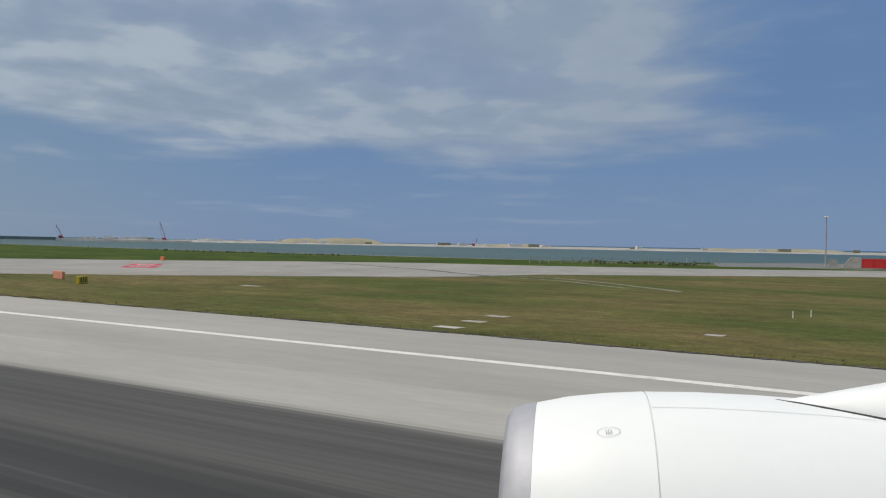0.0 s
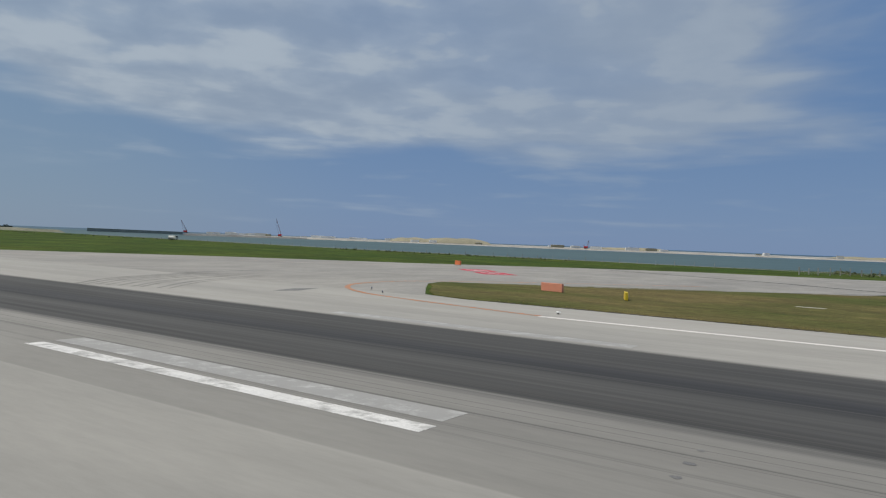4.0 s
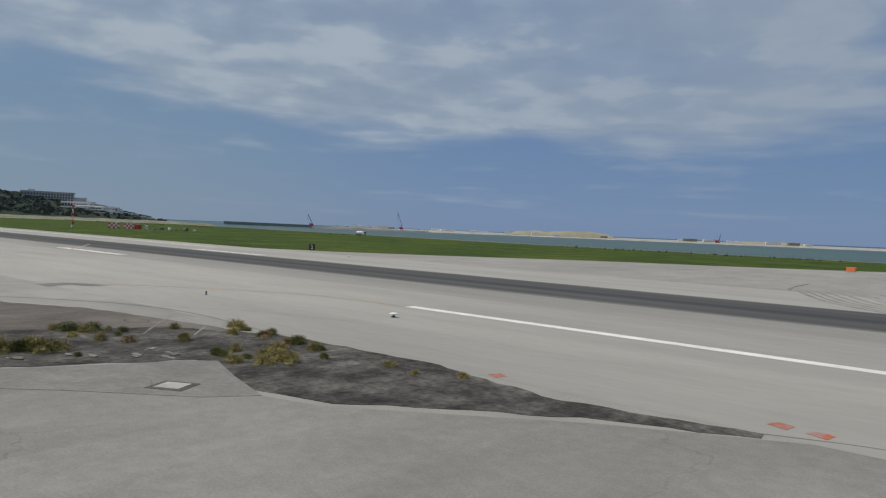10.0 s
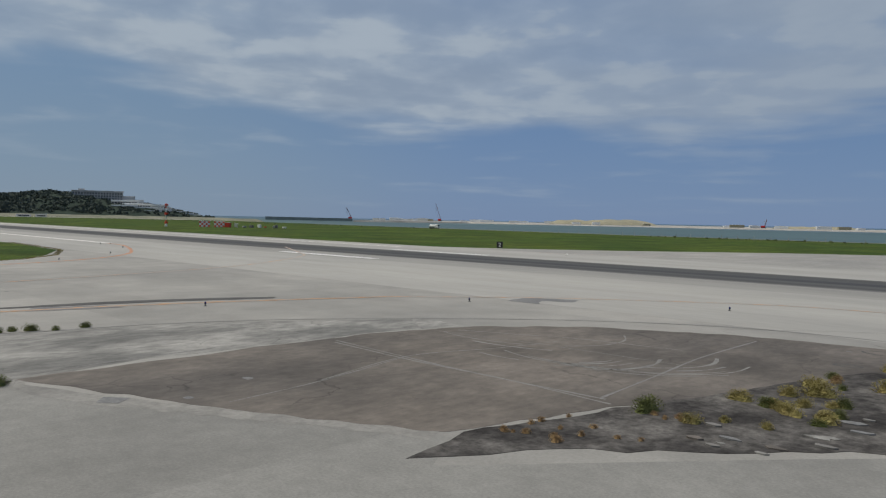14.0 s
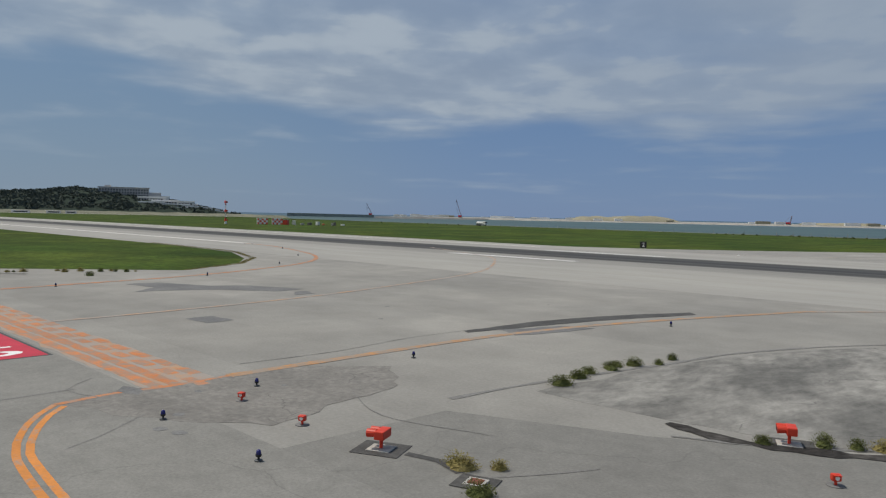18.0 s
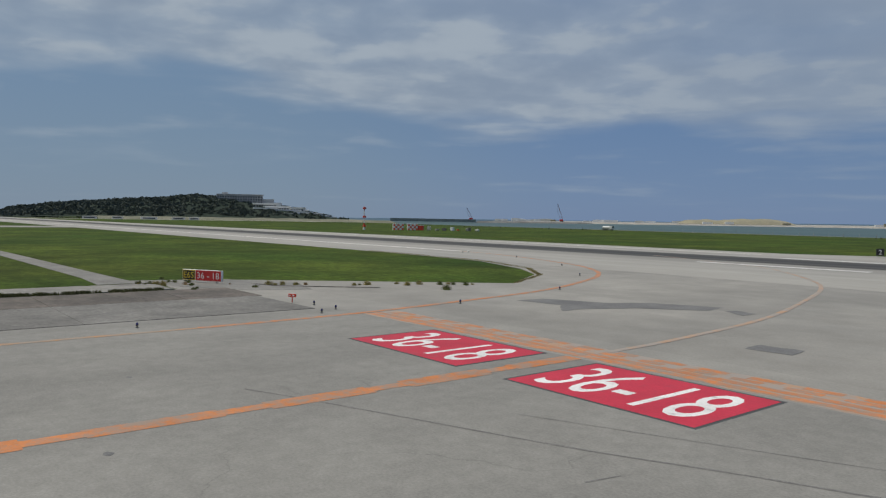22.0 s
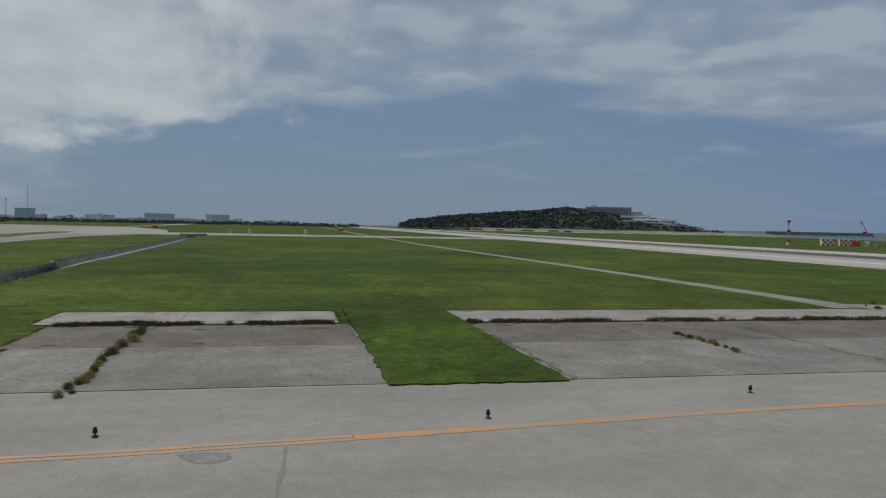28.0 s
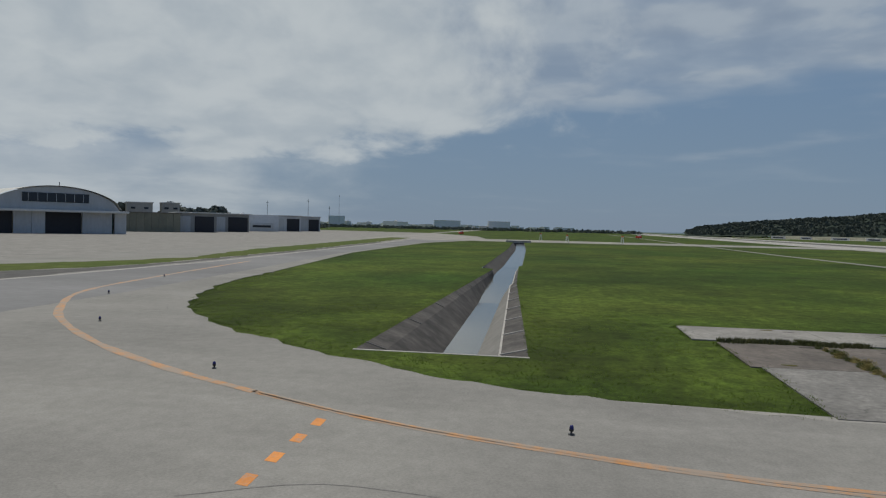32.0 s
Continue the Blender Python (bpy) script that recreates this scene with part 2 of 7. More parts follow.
def runway_material():
    """Grooved light asphalt with a band of tyre rubber along the middle, streaked along the runway."""
    m = mat("runway_asphalt", (0.355, 0.343, 0.312), (0.300, 0.292, 0.270), big=0.05, fine=2.2, amount=0.06, stretch=(0.25, 1.2, 1), bump=0.04)
    nt = m.node_tree
    N, L = nt.nodes.new, nt.links.new
    bsdf = nt.nodes["Principled BSDF"]
    src = bsdf.inputs["Base Color"].links[0].from_socket
    tc = N("ShaderNodeTexCoord")
    sep = N("ShaderNodeSeparateXYZ")
    L(tc.outputs["Object"], sep.inputs[0])

    def streak(sx, sy, scale, detail):
        mp = N("ShaderNodeMapping")
        mp.inputs["Scale"].default_value = (sx, sy, 1)
        L(tc.outputs["Object"], mp.inputs[0])
        n = N("ShaderNodeTexNoise")
        n.inputs["Scale"].default_value, n.inputs["Detail"].default_value, n.inputs["Roughness"].default_value = scale, detail, 0.6
        L(mp.outputs[0], n.inputs["Vector"])
        return n.outputs["Fac"]

    def rng(v, a, b, c=0.0, d=1.0, smooth=True):
        r = N("ShaderNodeMapRange")
        r.interpolation_type = "SMOOTHSTEP" if smooth else "LINEAR"
        L(v, r.inputs["Value"])
        for k, w in zip(("From Min", "From Max", "To Min", "To Max"), (a, b, c, d)):
            r.inputs[k].default_value = w
        return r.outputs[0]

    def op(o, a, b):
        n = N("ShaderNodeMath")
        n.operation = o
        for k, w in enumerate((a, b)):
            if isinstance(w, (int, float)):
                n.inputs[k].default_value = w
            else:
                L(w, n.inputs[k])
        return n.outputs[0]

    s1, s2 = streak(0.012, 1.6, 1.0, 3), streak(0.03, 5.0, 1.0, 4)
    wob = op("ADD", sep.outputs[1], op("MULTIPLY", op("SUBTRACT", s2, 0.5), 1.8))
    far = rng(wob, 8.9, 10.2, 1.0, 0.0)
    near = rng(op("ADD", wob, op("MULTIPLY", op("SUBTRACT", s1, 0.5), 2.6)), -6.6, -4.6)
    mask = op("MULTIPLY", far, near)
    mask = op("MULTIPLY", mask, rng(op("ADD", op("MULTIPLY", s1, 0.55), op("MULTIPLY", s2, 0.45)), 0.28, 0.55, 0.82, 0.97))
    # single tyre streaks outside the near edge of the band
    stray = op("MULTIPLY", rng(sep.outputs[1], -13.0, -7.0), op("MULTIPLY", rng(sep.outputs[1], -5.5, -4.5, 1.0, 0.0), rng(streak(0.004, 4.0, 1.0, 3), 0.52, 0.64, 0.0, 0.55)))
    mask = op("MAXIMUM", mask, stray)
    x = N("ShaderNodeMix")
    x.data_type = "RGBA"
    L(mask, x.inputs["Factor"])
    rb = N("ShaderNodeMix")
    rb.data_type = "RGBA"
    core = op("MULTIPLY", rng(wob, -0.2, 1.2), rng(wob, 2.4, 4.4, 1.0, 0.0))
    L(op("SUBTRACT", op("ADD", op("MULTIPLY", s2, 0.45), 0.55), op("MULTIPLY", core, 0.7)), rb.inputs["Factor"])
    rb.inputs["A"].default_value, rb.inputs["B"].default_value = (0.021, 0.022, 0.025, 1), (0.060, 0.059, 0.056, 1)
    deep = N("ShaderNodeVectorMath")
    deep.operation = "SCALE"
    L(rb.outputs["Result"], deep.inputs[0])
    L(rng(op("ADD", op("MULTIPLY", streak(0.007, 0.42, 1.0, 2), 0.7), op("MULTIPLY", streak(0.02, 1.7, 1.0, 3), 0.3)), 0.36, 0.62, 0.74, 1.36), deep.inputs["Scale"])
    L(deep.outputs[0], x.inputs["B"])
    lane = N("ShaderNodeVectorMath")
    lane.operation = "SCALE"
    L(src, lane.inputs[0])
    worn = op("ADD", sep.outputs[1], op("MULTIPLY", op("SUBTRACT", s1, 0.5), 0.5))
    L(op("SUBTRACT", 1.0, op("MULTIPLY", op("MULTIPLY", rng(worn, -13.75, -13.6), rng(worn, -6.0, -4.5, 1.0, 0.0)), rng(sep.outputs[0], 55, 95, 0.15, 0.25))), lane.inputs["Scale"])
    outer = N("ShaderNodeVectorMath")
    outer.operation = "SCALE"
    L(lane.outputs[0], outer.inputs[0])
    L(op("SUBTRACT", 1.0, op("MULTIPLY", op("MULTIPLY", rng(worn, -13.9, -13.6, 1.0, 0.0), rng(sep.outputs[0], 10, 30)), 0.09)), outer.inputs["Scale"])
    L(outer.outputs[0], x.inputs["A"])
    L(x.outputs["Result"], bsdf.inputs["Base Color"])
    return m


def scale_colour(m, values):
    """Multiply a material's base colour by the given factors, each made by a function of (nodes.new, links.new, coords)."""
    nt = m.node_tree
    N, L = nt.nodes.new, nt.links.new
    bsdf = nt.nodes["Principled BSDF"]
    src = bsdf.inputs["Base Color"].links[0].from_socket
    tc = N("ShaderNodeTexCoord")
    for make in values:
        vm = N("ShaderNodeVectorMath")
        vm.operation = "SCALE"
        L(src, vm.inputs[0])
        L(make(N, L, tc.outputs["Object"]), vm.inputs["Scale"])
        src = vm.outputs[0]
    L(src, bsdf.inputs["Base Color"])
    return m


def blotch(scale, lo, hi, a, b, detail=6, stretch=(1, 1, 1), turn=0.0, rough=0.6):
    """A factor that runs from a to b over broad or fine blotches."""
    def make(N, L, co):
        mp = N("ShaderNodeMapping")
        mp.inputs["Scale"].default_value = stretch
        mp.inputs["Rotation"].default_value = (0, 0, radians(turn))
        L(co, mp.inputs[0])
        n = N("ShaderNodeTexNoise")
        n.inputs["Scale"].default_value, n.inputs["Detail"].default_value, n.inputs["Roughness"].default_value = scale, detail, rough
        L(mp.outputs[0], n.inputs["Vector"])
        r = N("ShaderNodeMapRange")
        for key, w in zip(("From Min", "From Max", "To Min", "To Max"), (lo, hi, a, b)):
            r.inputs[key].default_value = w
        L(n.outputs["Fac"], r.inputs["Value"])
        return r.outputs[0]
    return make


def lanes(axis, width, amount, wobble=0.25):
    """Paving lanes, each a little lighter or darker than the next."""
    def make(N, L, co):
        n = N("ShaderNodeTexNoise")
        n.inputs["Scale"].default_value = 0.15
        L(co, n.inputs["Vector"])
        sep = N("ShaderNodeSeparateXYZ")
        L(co, sep.inputs[0])
        k = N("ShaderNodeMath")
        k.operation = "MULTIPLY_ADD"
        L(n.outputs["Fac"], k.inputs[0])
        k.inputs[1].default_value = wobble
        L(sep.outputs[axis], k.inputs[2])
        d = N("ShaderNodeMath")
        d.operation = "DIVIDE"
        L(k.outputs[0], d.inputs[0])
        d.inputs[1].default_value = width
        fl = N("ShaderNodeMath")
        fl.operation = "FLOOR"
        L(d.outputs[0], fl.inputs[0])
        w = N("ShaderNodeTexWhiteNoise")
        w.noise_dimensions = "1D"
        L(fl.outputs[0], w.inputs["W"])
        r = N("ShaderNodeMapRange")
        r.inputs["To Min"].default_value, r.inputs["To Max"].default_value = 1 - amount, 1 + amount
        L(w.outputs["Value"], r.inputs["Value"])
        return r.outputs[0]
    return make


def cracks(scale, width, depth):
    """Thin wandering cracks that come and go."""
    def make(N, L, co):
        n = N("ShaderNodeTexNoise")
        n.inputs["Scale"].default_value, n.inputs["Detail"].default_value = scale * 2.5, 6
        L(co, n.inputs["Vector"])
        mx = N("ShaderNodeVectorMath")
        mx.operation = "MULTIPLY_ADD"
        L(n.outputs["Color"], mx.inputs[0])
        mx.inputs[1].default_value = (0.5 / scale, 0.5 / scale, 0)
        L(co, mx.inputs[2])
        v = N("ShaderNodeTexVoronoi")
        v.feature = "DISTANCE_TO_EDGE"
        v.inputs["Scale"].default_value = scale
        L(mx.outputs[0], v.inputs["Vector"])
        r = N("ShaderNodeMapRange")
        for key, w in zip(("From Min", "From Max", "To Min", "To Max"), (0.0, width * scale, 1.0, 0.0)):
            r.inputs[key].default_value = w
        L(v.outputs["Distance"], r.inputs["Value"])
        g = N("ShaderNodeTexNoise")
        g.inputs["Scale"].default_value, g.inputs["Detail"].default_value = scale * 0.9, 3
        L(co, g.inputs["Vector"])
        gr = N("ShaderNodeMapRange")
        for key, w in zip(("From Min", "From Max", "To Min", "To Max"), (0.48, 0.62, 0.0, depth)):
            gr.inputs[key].default_value = w
        L(g.outputs["Fac"], gr.inputs["Value"])
        ml = N("ShaderNodeMath")
        ml.operation = "MULTIPLY"
        L(r.outputs[0], ml.inputs[0]), L(gr.outputs[0], ml.inputs[1])
        s = N("ShaderNodeMath")
        s.operation = "SUBTRACT"
        s.inputs[0].default_value = 1.0
        L(ml.outputs[0], s.inputs[1])
        return s.outputs[0]
    return make


M = {}
M["grass"] = mat("green_grass", (0.029, 0.058, 0.007), (0.062, 0.083, 0.012), big=0.03, fine=1.3, amount=0.30, bump=0.5, rough=0.95, spec=0.1)
scale_colour(M["grass"], (blotch(0.16, 0.32, 0.68, 0.72, 1.25, 8), blotch(0.040, 0.38, 0.62, 0.76, 1.18, 6), blotch(1.2, 0.34, 0.66, 0.72, 1.28, 6), blotch(6.0, 0.3, 0.7, 0.68, 1.3, 4)))
M["dry"] = mat("dry_olive_grass", (0.128, 0.104, 0.042), (0.070, 0.083, 0.021), big=0.06, fine=1.3, amount=0.35, bump=0.5, rough=0.95, spec=0.1, lo=0.38, hi=0.6, stretch=(0.5, 1, 1))
scale_colour(M["dry"], (blotch(0.22, 0.3, 0.7, 0.72, 1.25, 8, (0.5, 1, 1)), blotch(4.0, 0.3, 0.7, 0.75, 1.25, 4)))
M["far_grass"] = mat("field_grass", (0.055, 0.092, 0.016), (0.100, 0.112, 0.032), big=0.02, fine=0.5, amount=0.3, bump=0.4, rough=0.95, spec=0.1)
M["runway"] = runway_material()
scale_colour(M["runway"], (lanes(1, 3.75, 0.045), blotch(0.3, 0.3, 0.7, 0.90, 1.06, 8, (0.2, 1, 1))))
M["taxi"] = mat("pale_taxiway_asphalt", (0.292, 0.280, 0.254), (0.236, 0.229, 0.211), big=0.07, fine=9.0, amount=0.13, bump=0.04)
scale_colour(M["taxi"], (lanes(1, 5.0, 0.05), blotch(0.35, 0.3, 0.7, 0.86, 1.08, 8), blotch(0.05, 0.35, 0.65, 0.90, 1.05), cracks(0.07, 0.04, 0.18)))
M["taxi2"] = mat("grey_taxiway_asphalt", (0.238, 0.232, 0.213), (0.202, 0.197, 0.182), big=0.09, fine=14.0, amount=0.16, bump=0.05)
scale_colour(M["taxi2"], (lanes(0, 6.1, 0.06), blotch(0.4, 0.3, 0.7, 0.86, 1.08, 8, (1, 0.45, 1)), blotch(2.2, 0.35, 0.7, 0.90, 1.06, 6), cracks(0.08, 0.035, 0.22)))
M["west"] = mat("west_taxiway_asphalt", (0.325, 0.312, 0.285), (0.26, 0.252, 0.235), big=0.04, fine=2.0, amount=0.12, bump=0.1, stretch=(1, 0.4, 1), turn=40)
scale_colour(M["west"], (blotch(0.3, 0.3, 0.7, 0.86, 1.08, 8, (1, 0.4, 1), 45), blotch(0.06, 0.35, 0.65, 0.88, 1.06), cracks(0.06, 0.08, 0.3)))
M["asphaltfar"] = mat("worn_dark_asphalt", (0.205, 0.205, 0.205), (0.165, 0.166, 0.168), big=0.05, fine=2.0, amount=0.12, bump=0.05, stretch=(1, 0.4, 1))
scale_colour(M["asphaltfar"], (blotch(0.12, 0.3, 0.7, 0.84, 1.12, 8, (1, 0.3, 1), 10),))
M["brown"] = mat("brown_old_concrete", (0.148, 0.128, 0.108), (0.096, 0.085, 0.075), big=0.10, fine=3.0, amount=0.2, stretch=(1, 0.6, 1), bump=0.15)
scale_colour(M["brown"], (blotch(0.16, 0.34, 0.64, 0.66, 1.30, 8), blotch(0.6, 0.3, 0.7, 0.84, 1.14, 8, (1, 0.4, 1), 20), blotch(2.2, 0.3, 0.7, 0.86, 1.12, 6, (1, 0.3, 1), 30), cracks(0.22, 0.04, 0.5)))
M["slabgrey"] = mat("weathered_grey_concrete", (0.225, 0.219, 0.203), (0.172, 0.168, 0.157), big=0.25, fine=4.0, amount=0.2, bump=0.15)
scale_colour(M["slabgrey"], (blotch(0.9, 0.3, 0.7, 0.84, 1.1, 8), cracks(0.25, 0.035, 0.5)))
M["oldgrey"] = mat("blotched_old_pavement", (0.265, 0.256, 0.235), (0.130, 0.127, 0.117), big=0.38, fine=3.0, amount=0.28, bump=0.15, stretch=(1, 0.45, 1), turn=25, lo=0.38, hi=0.60)
scale_colour(M["oldgrey"], (blotch(1.1, 0.3, 0.7, 0.80, 1.18, 8, (1, 0.5, 1), 20), cracks(0.3, 0.04, 0.5)))
M["slabmid"] = mat("stained_grey_concrete", (0.200, 0.194, 0.180), (0.146, 0.142, 0.133), big=0.22, fine=4.0, amount=0.25, bump=0.2)
scale_colour(M["slabmid"], (blotch(0.7, 0.3, 0.7, 0.80, 1.12, 8), blotch(0.25, 0.35, 0.65, 0.85, 1.1), cracks(0.25, 0.035, 0.5)))
M["slabdark"] = mat("stained_dark_concrete", (0.150, 0.130, 0.112), (0.090, 0.081, 0.073), big=0.22, fine=3.0, amount=0.25, bump=0.2)
scale_colour(M["slabdark"], (blotch(0.8, 0.3, 0.7, 0.72, 1.2, 8, (0.5, 1, 1)), cracks(0.25, 0.035, 0.5)))
M["slablight"] = mat("pale_concrete_strip", (0.262, 0.253, 0.230), (0.185, 0.178, 0.165), big=0.3, fine=4.0, amount=0.2, bump=0.15)
scale_colour(M["slablight"], (blotch(0.8, 0.3, 0.7, 0.82, 1.1, 8), cracks(0.25, 0.035, 0.5)))
M["dirt"] = mat("dark_gravel_dirt", (0.046, 0.043, 0.041), (0.135, 0.127, 0.118), big=0.42, fine=3.5, amount=0.5, bump=0.6, spec=0.04, lo=0.40, hi=0.66)
scale_colour(M["dirt"], (blotch(1.3, 0.3, 0.7, 0.6, 1.35, 8, (1, 0.4, 1), 35),))
M["patch"] = mat("dark_asphalt_patch", (0.135, 0.135, 0.136), (0.185, 0.184, 0.18), big=0.5, fine=8.0, amount=0.25)
M["tarstrip"] = mat("black_tar_strip", (0.060, 0.058, 0.056), (0.095, 0.092, 0.088), big=0.8, fine=8.0, amount=0.3)
M["joint"] = mat("tar_joint", (0.150, 0.146, 0.139), (0.200, 0.195, 0.186), big=0.8, fine=10.0, amount=0.3)
M["white"] = paint("white_road_paint", (0.75, 0.715, 0.68), wear=0.08)
M["whiteworn"] = paint("worn_white_road_paint", (0.70, 0.69, 0.665), wear=0.28, scale=0.8)
M["whitefaded"] = paint("rubbed_white_road_paint", (0.56, 0.555, 0.54), wear=0.62, scale=0.8)
M["orange"] = paint("orange_road_paint", (0.57, 0.205, 0.062), wear=0.38, scale=1.4, under=(0.25, 0.225, 0.19))
M["orangenew"] = paint("fresh_orange_road_paint", (0.66, 0.25, 0.05), wear=0.2, scale=1.7)
M["orangefaint"] = paint("faded_orange_road_paint", (0.53, 0.28, 0.13), wear=0.54, scale=0.7, under=(0.29, 0.28, 0.26))
M["red"] = paint("red_road_paint", (0.50, 0.028, 0.055), wear=0.12, scale=1.0, under=(0.34, 0.05, 0.07))
M["darkedge"] = plain("black_sealed_edge", (0.055, 0.06, 0.062), 0.8)
M["textwhite"] = paint("white_marking_letters", (0.78, 0.77, 0.75), wear=0.1)
M["sea"] = mat("shallow_turquoise_sea", (0.042, 0.078, 0.080), (0.062, 0.104, 0.102), big=0.004, fine=0.25, rough=0.45, bump=0.5, amount=0.14, stretch=(0.4, 1.6, 1), spec=0.18)
M["deepsea"] = mat("deep_sea", (0.022, 0.06, 0.095), (0.03, 0.078, 0.11), big=0.003, fine=0.2, rough=0.4, bump=0.5, amount=0.12, stretch=(0.4, 1.6, 1), spec=0.2)
M["sand"] = mat("white_coral_fill", (0.42, 0.40, 0.36), (0.25, 0.24, 0.22), big=0.02, fine=0.4, amount=0.2)
M["dune"] = mat("pale_sand_heap", (0.33, 0.30, 0.21), (0.25, 0.235, 0.17), big=0.03, fine=0.4, amount=0.2)
M["rock"] = mat("grey_rubble", (0.20, 0.19, 0.175), (0.11, 0.105, 0.10), big=0.3, fine=1.2, amount=0.4, bump=0.6)
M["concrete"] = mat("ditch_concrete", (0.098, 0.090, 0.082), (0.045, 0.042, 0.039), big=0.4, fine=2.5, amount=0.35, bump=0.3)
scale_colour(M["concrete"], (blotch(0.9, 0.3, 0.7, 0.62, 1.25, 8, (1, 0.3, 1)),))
M["concretelight"] = mat("light_concrete", (0.42, 0.40, 0.365), (0.30, 0.29, 0.27), big=0.3, fine=3.0, amount=0.2)
M["water"] = mat("ditch_water", (0.115, 0.118, 0.105), (0.085, 0.088, 0.078), big=0.1, fine=0.8, rough=0.10, bump=0.12, amount=0.1, spec=0.45)
# distance haze is mixed into this leaf colour, which makes it pale
M["far_leaf"] = mat("haze_paled_leaves", (0.125, 0.142, 0.122), (0.146, 0.160, 0.132), big=0.05, fine=0.6, amount=0.3, bump=0.2, rough=0.95, spec=0.05)
M["scrub"] = mat("dark_island_scrub", (0.032, 0.044, 0.036), (0.042, 0.055, 0.043), big=0.04, fine=0.3, amount=0.3, bump=0.4, rough=0.95, spec=0.05)
M["foreshore"] = mat("weedy_sand", (0.225, 0.220, 0.170), (0.150, 0.155, 0.115), big=0.04, fine=0.5, amount=0.3, rough=0.95, spec=0.05)
# blade colour lifted to offset the black shade between the blades
M["jointweed"] = mat("lightened_joint_weeds", (0.105, 0.110, 0.050), (0.150, 0.145, 0.068), big=0.9, fine=5.0, amount=0.3, bump=0.0, rough=0.9, spec=0.05)
M["checkred"] = plain("orange_red_squares", (0.74, 0.13, 0.075), 0.5)
# island leaf colour greyed to carry the haze over the water
M["islandleaf"] = mat("island_leaves_haze_tint", (0.078, 0.093, 0.079), (0.092, 0.106, 0.088), big=0.05, fine=0.6, amount=0.3, bump=0.2, rough=0.95, spec=0.03)
# leaf colour lifted, since these bushes turn black in their own shade
M["shorebush"] = mat("lightened_shore_leaves", (0.150, 0.170, 0.085), (0.190, 0.205, 0.105), big=0.3, fine=2.0, amount=0.3, bump=0.0, rough=0.95, spec=0.05)
M["weed"] = mat("olive_weed_leaves", (0.205, 0.182, 0.068), (0.275, 0.225, 0.095), big=0.9, fine=5.0, amount=0.3, bump=0.0, rough=0.9, spec=0.05)
M["weedgreen"] = mat("dark_green_weed", (0.088, 0.105, 0.038), (0.130, 0.135, 0.055), big=0.9, fine=5.0, amount=0.3, bump=0.0, rough=0.9, spec=0.05)
M["weedred"] = mat("rusty_dry_weed", (0.23, 0.145, 0.08), (0.28, 0.20, 0.10), big=0.5, fine=5.0, amount=0.3, bump=0.0, rough=0.9, spec=0.05)
M["blade"] = mat("grass_blades", (0.094, 0.148, 0.022), (0.138, 0.172, 0.038), big=0.3, fine=4.0, amount=0.3, bump=0.0, rough=0.9, spec=0.1)
M["blue"] = plain("blue_lens", (0.02, 0.022, 0.13), 0.25)
M["black"] = plain("black_paint", (0.02, 0.02, 0.022), 0.6)
# near-black paint in place of the shade inside doorways and openings
M["dark"] = plain("painted_interior_shade", (0.045, 0.045, 0.048), 0.9)
M["redpaint"] = plain("signal_red_paint", (0.62, 0.045, 0.02), 0.5)
M["orangepaint"] = plain("orange_panel_paint", (0.70, 0.19, 0.07), 0.55)
M["pink"] = plain("faded_orange_panel", (0.74, 0.30, 0.20), 0.6)
M["whitepaint"] = plain("white_paint", (0.78, 0.78, 0.76), 0.5)
M["yellow"] = plain("yellow_paint", (0.72, 0.52, 0.03), 0.5)
M["signred"] = plain("sign_red_face", (0.58, 0.03, 0.03), 0.45)
M["cranesteel"] = plain("weathered_red_crane_steel", (0.24, 0.17, 0.17), 0.7)
M["steel"] = plain("galvanised_steel", (0.42, 0.43, 0.44), 0.4, 0.8)
M["darksteel"] = plain("dark_steel", (0.10, 0.105, 0.11), 0.5, 0.5)
M["dullclad"] = mat("brownish_grey_shed_cladding", (0.33, 0.32, 0.285), (0.27, 0.262, 0.235), big=0.2, fine=1.5, amount=0.12, stretch=(1, 1, 0.3), rough=0.7)
M["orangeold"] = paint("old_brownish_orange_paint", (0.53, 0.25, 0.08), wear=0.5, scale=1.1, under=(0.26, 0.235, 0.20))
M["hangar"] = mat("grey_hangar_cladding", (0.52, 0.525, 0.51), (0.45, 0.455, 0.44), big=0.2, fine=1.5, amount=0.08, stretch=(1, 1, 0.3), rough=0.6)
M["roof"] = mat("pale_metal_roof", (0.62, 0.61, 0.56), (0.52, 0.52, 0.49), big=0.1, fine=1.0, amount=0.08, rough=0.5)
M["olive"] = mat("olive_shed_cladding", (0.24, 0.23, 0.165), (0.19, 0.185, 0.135), big=0.2, fine=1.5, amount=0.1, rough=0.7)
M["green"] = plain("dark_green_door", (0.04, 0.065, 0.055), 0.7)
M["hotel"] = mat("grey_hotel_facade", (0.50, 0.50, 0.50), (0.42, 0.425, 0.43), big=0.2, fine=0.8, amount=0.12)
M["terrace"] = plain("white_terrace_render", (0.66, 0.66, 0.64), 0.7)
M["glassdark"] = plain("dark_window_glass", (0.03, 0.035, 0.04), 0.2)
# reflection painted into the hotel's glass as a lighter grey
M["hotelglass"] = plain("window_glass_painted_sheen", (0.13, 0.145, 0.16), 0.4)
M["wornbrown"] = mat("worn_brownish_asphalt", (0.226, 0.214, 0.195), (0.180, 0.171, 0.157), big=0.3, fine=5.0, amount=0.25, bump=0.1)
scale_colour(M["wornbrown"], (blotch(0.9, 0.3, 0.7, 0.82, 1.14, 8), cracks(0.5, 0.03, 0.4)))
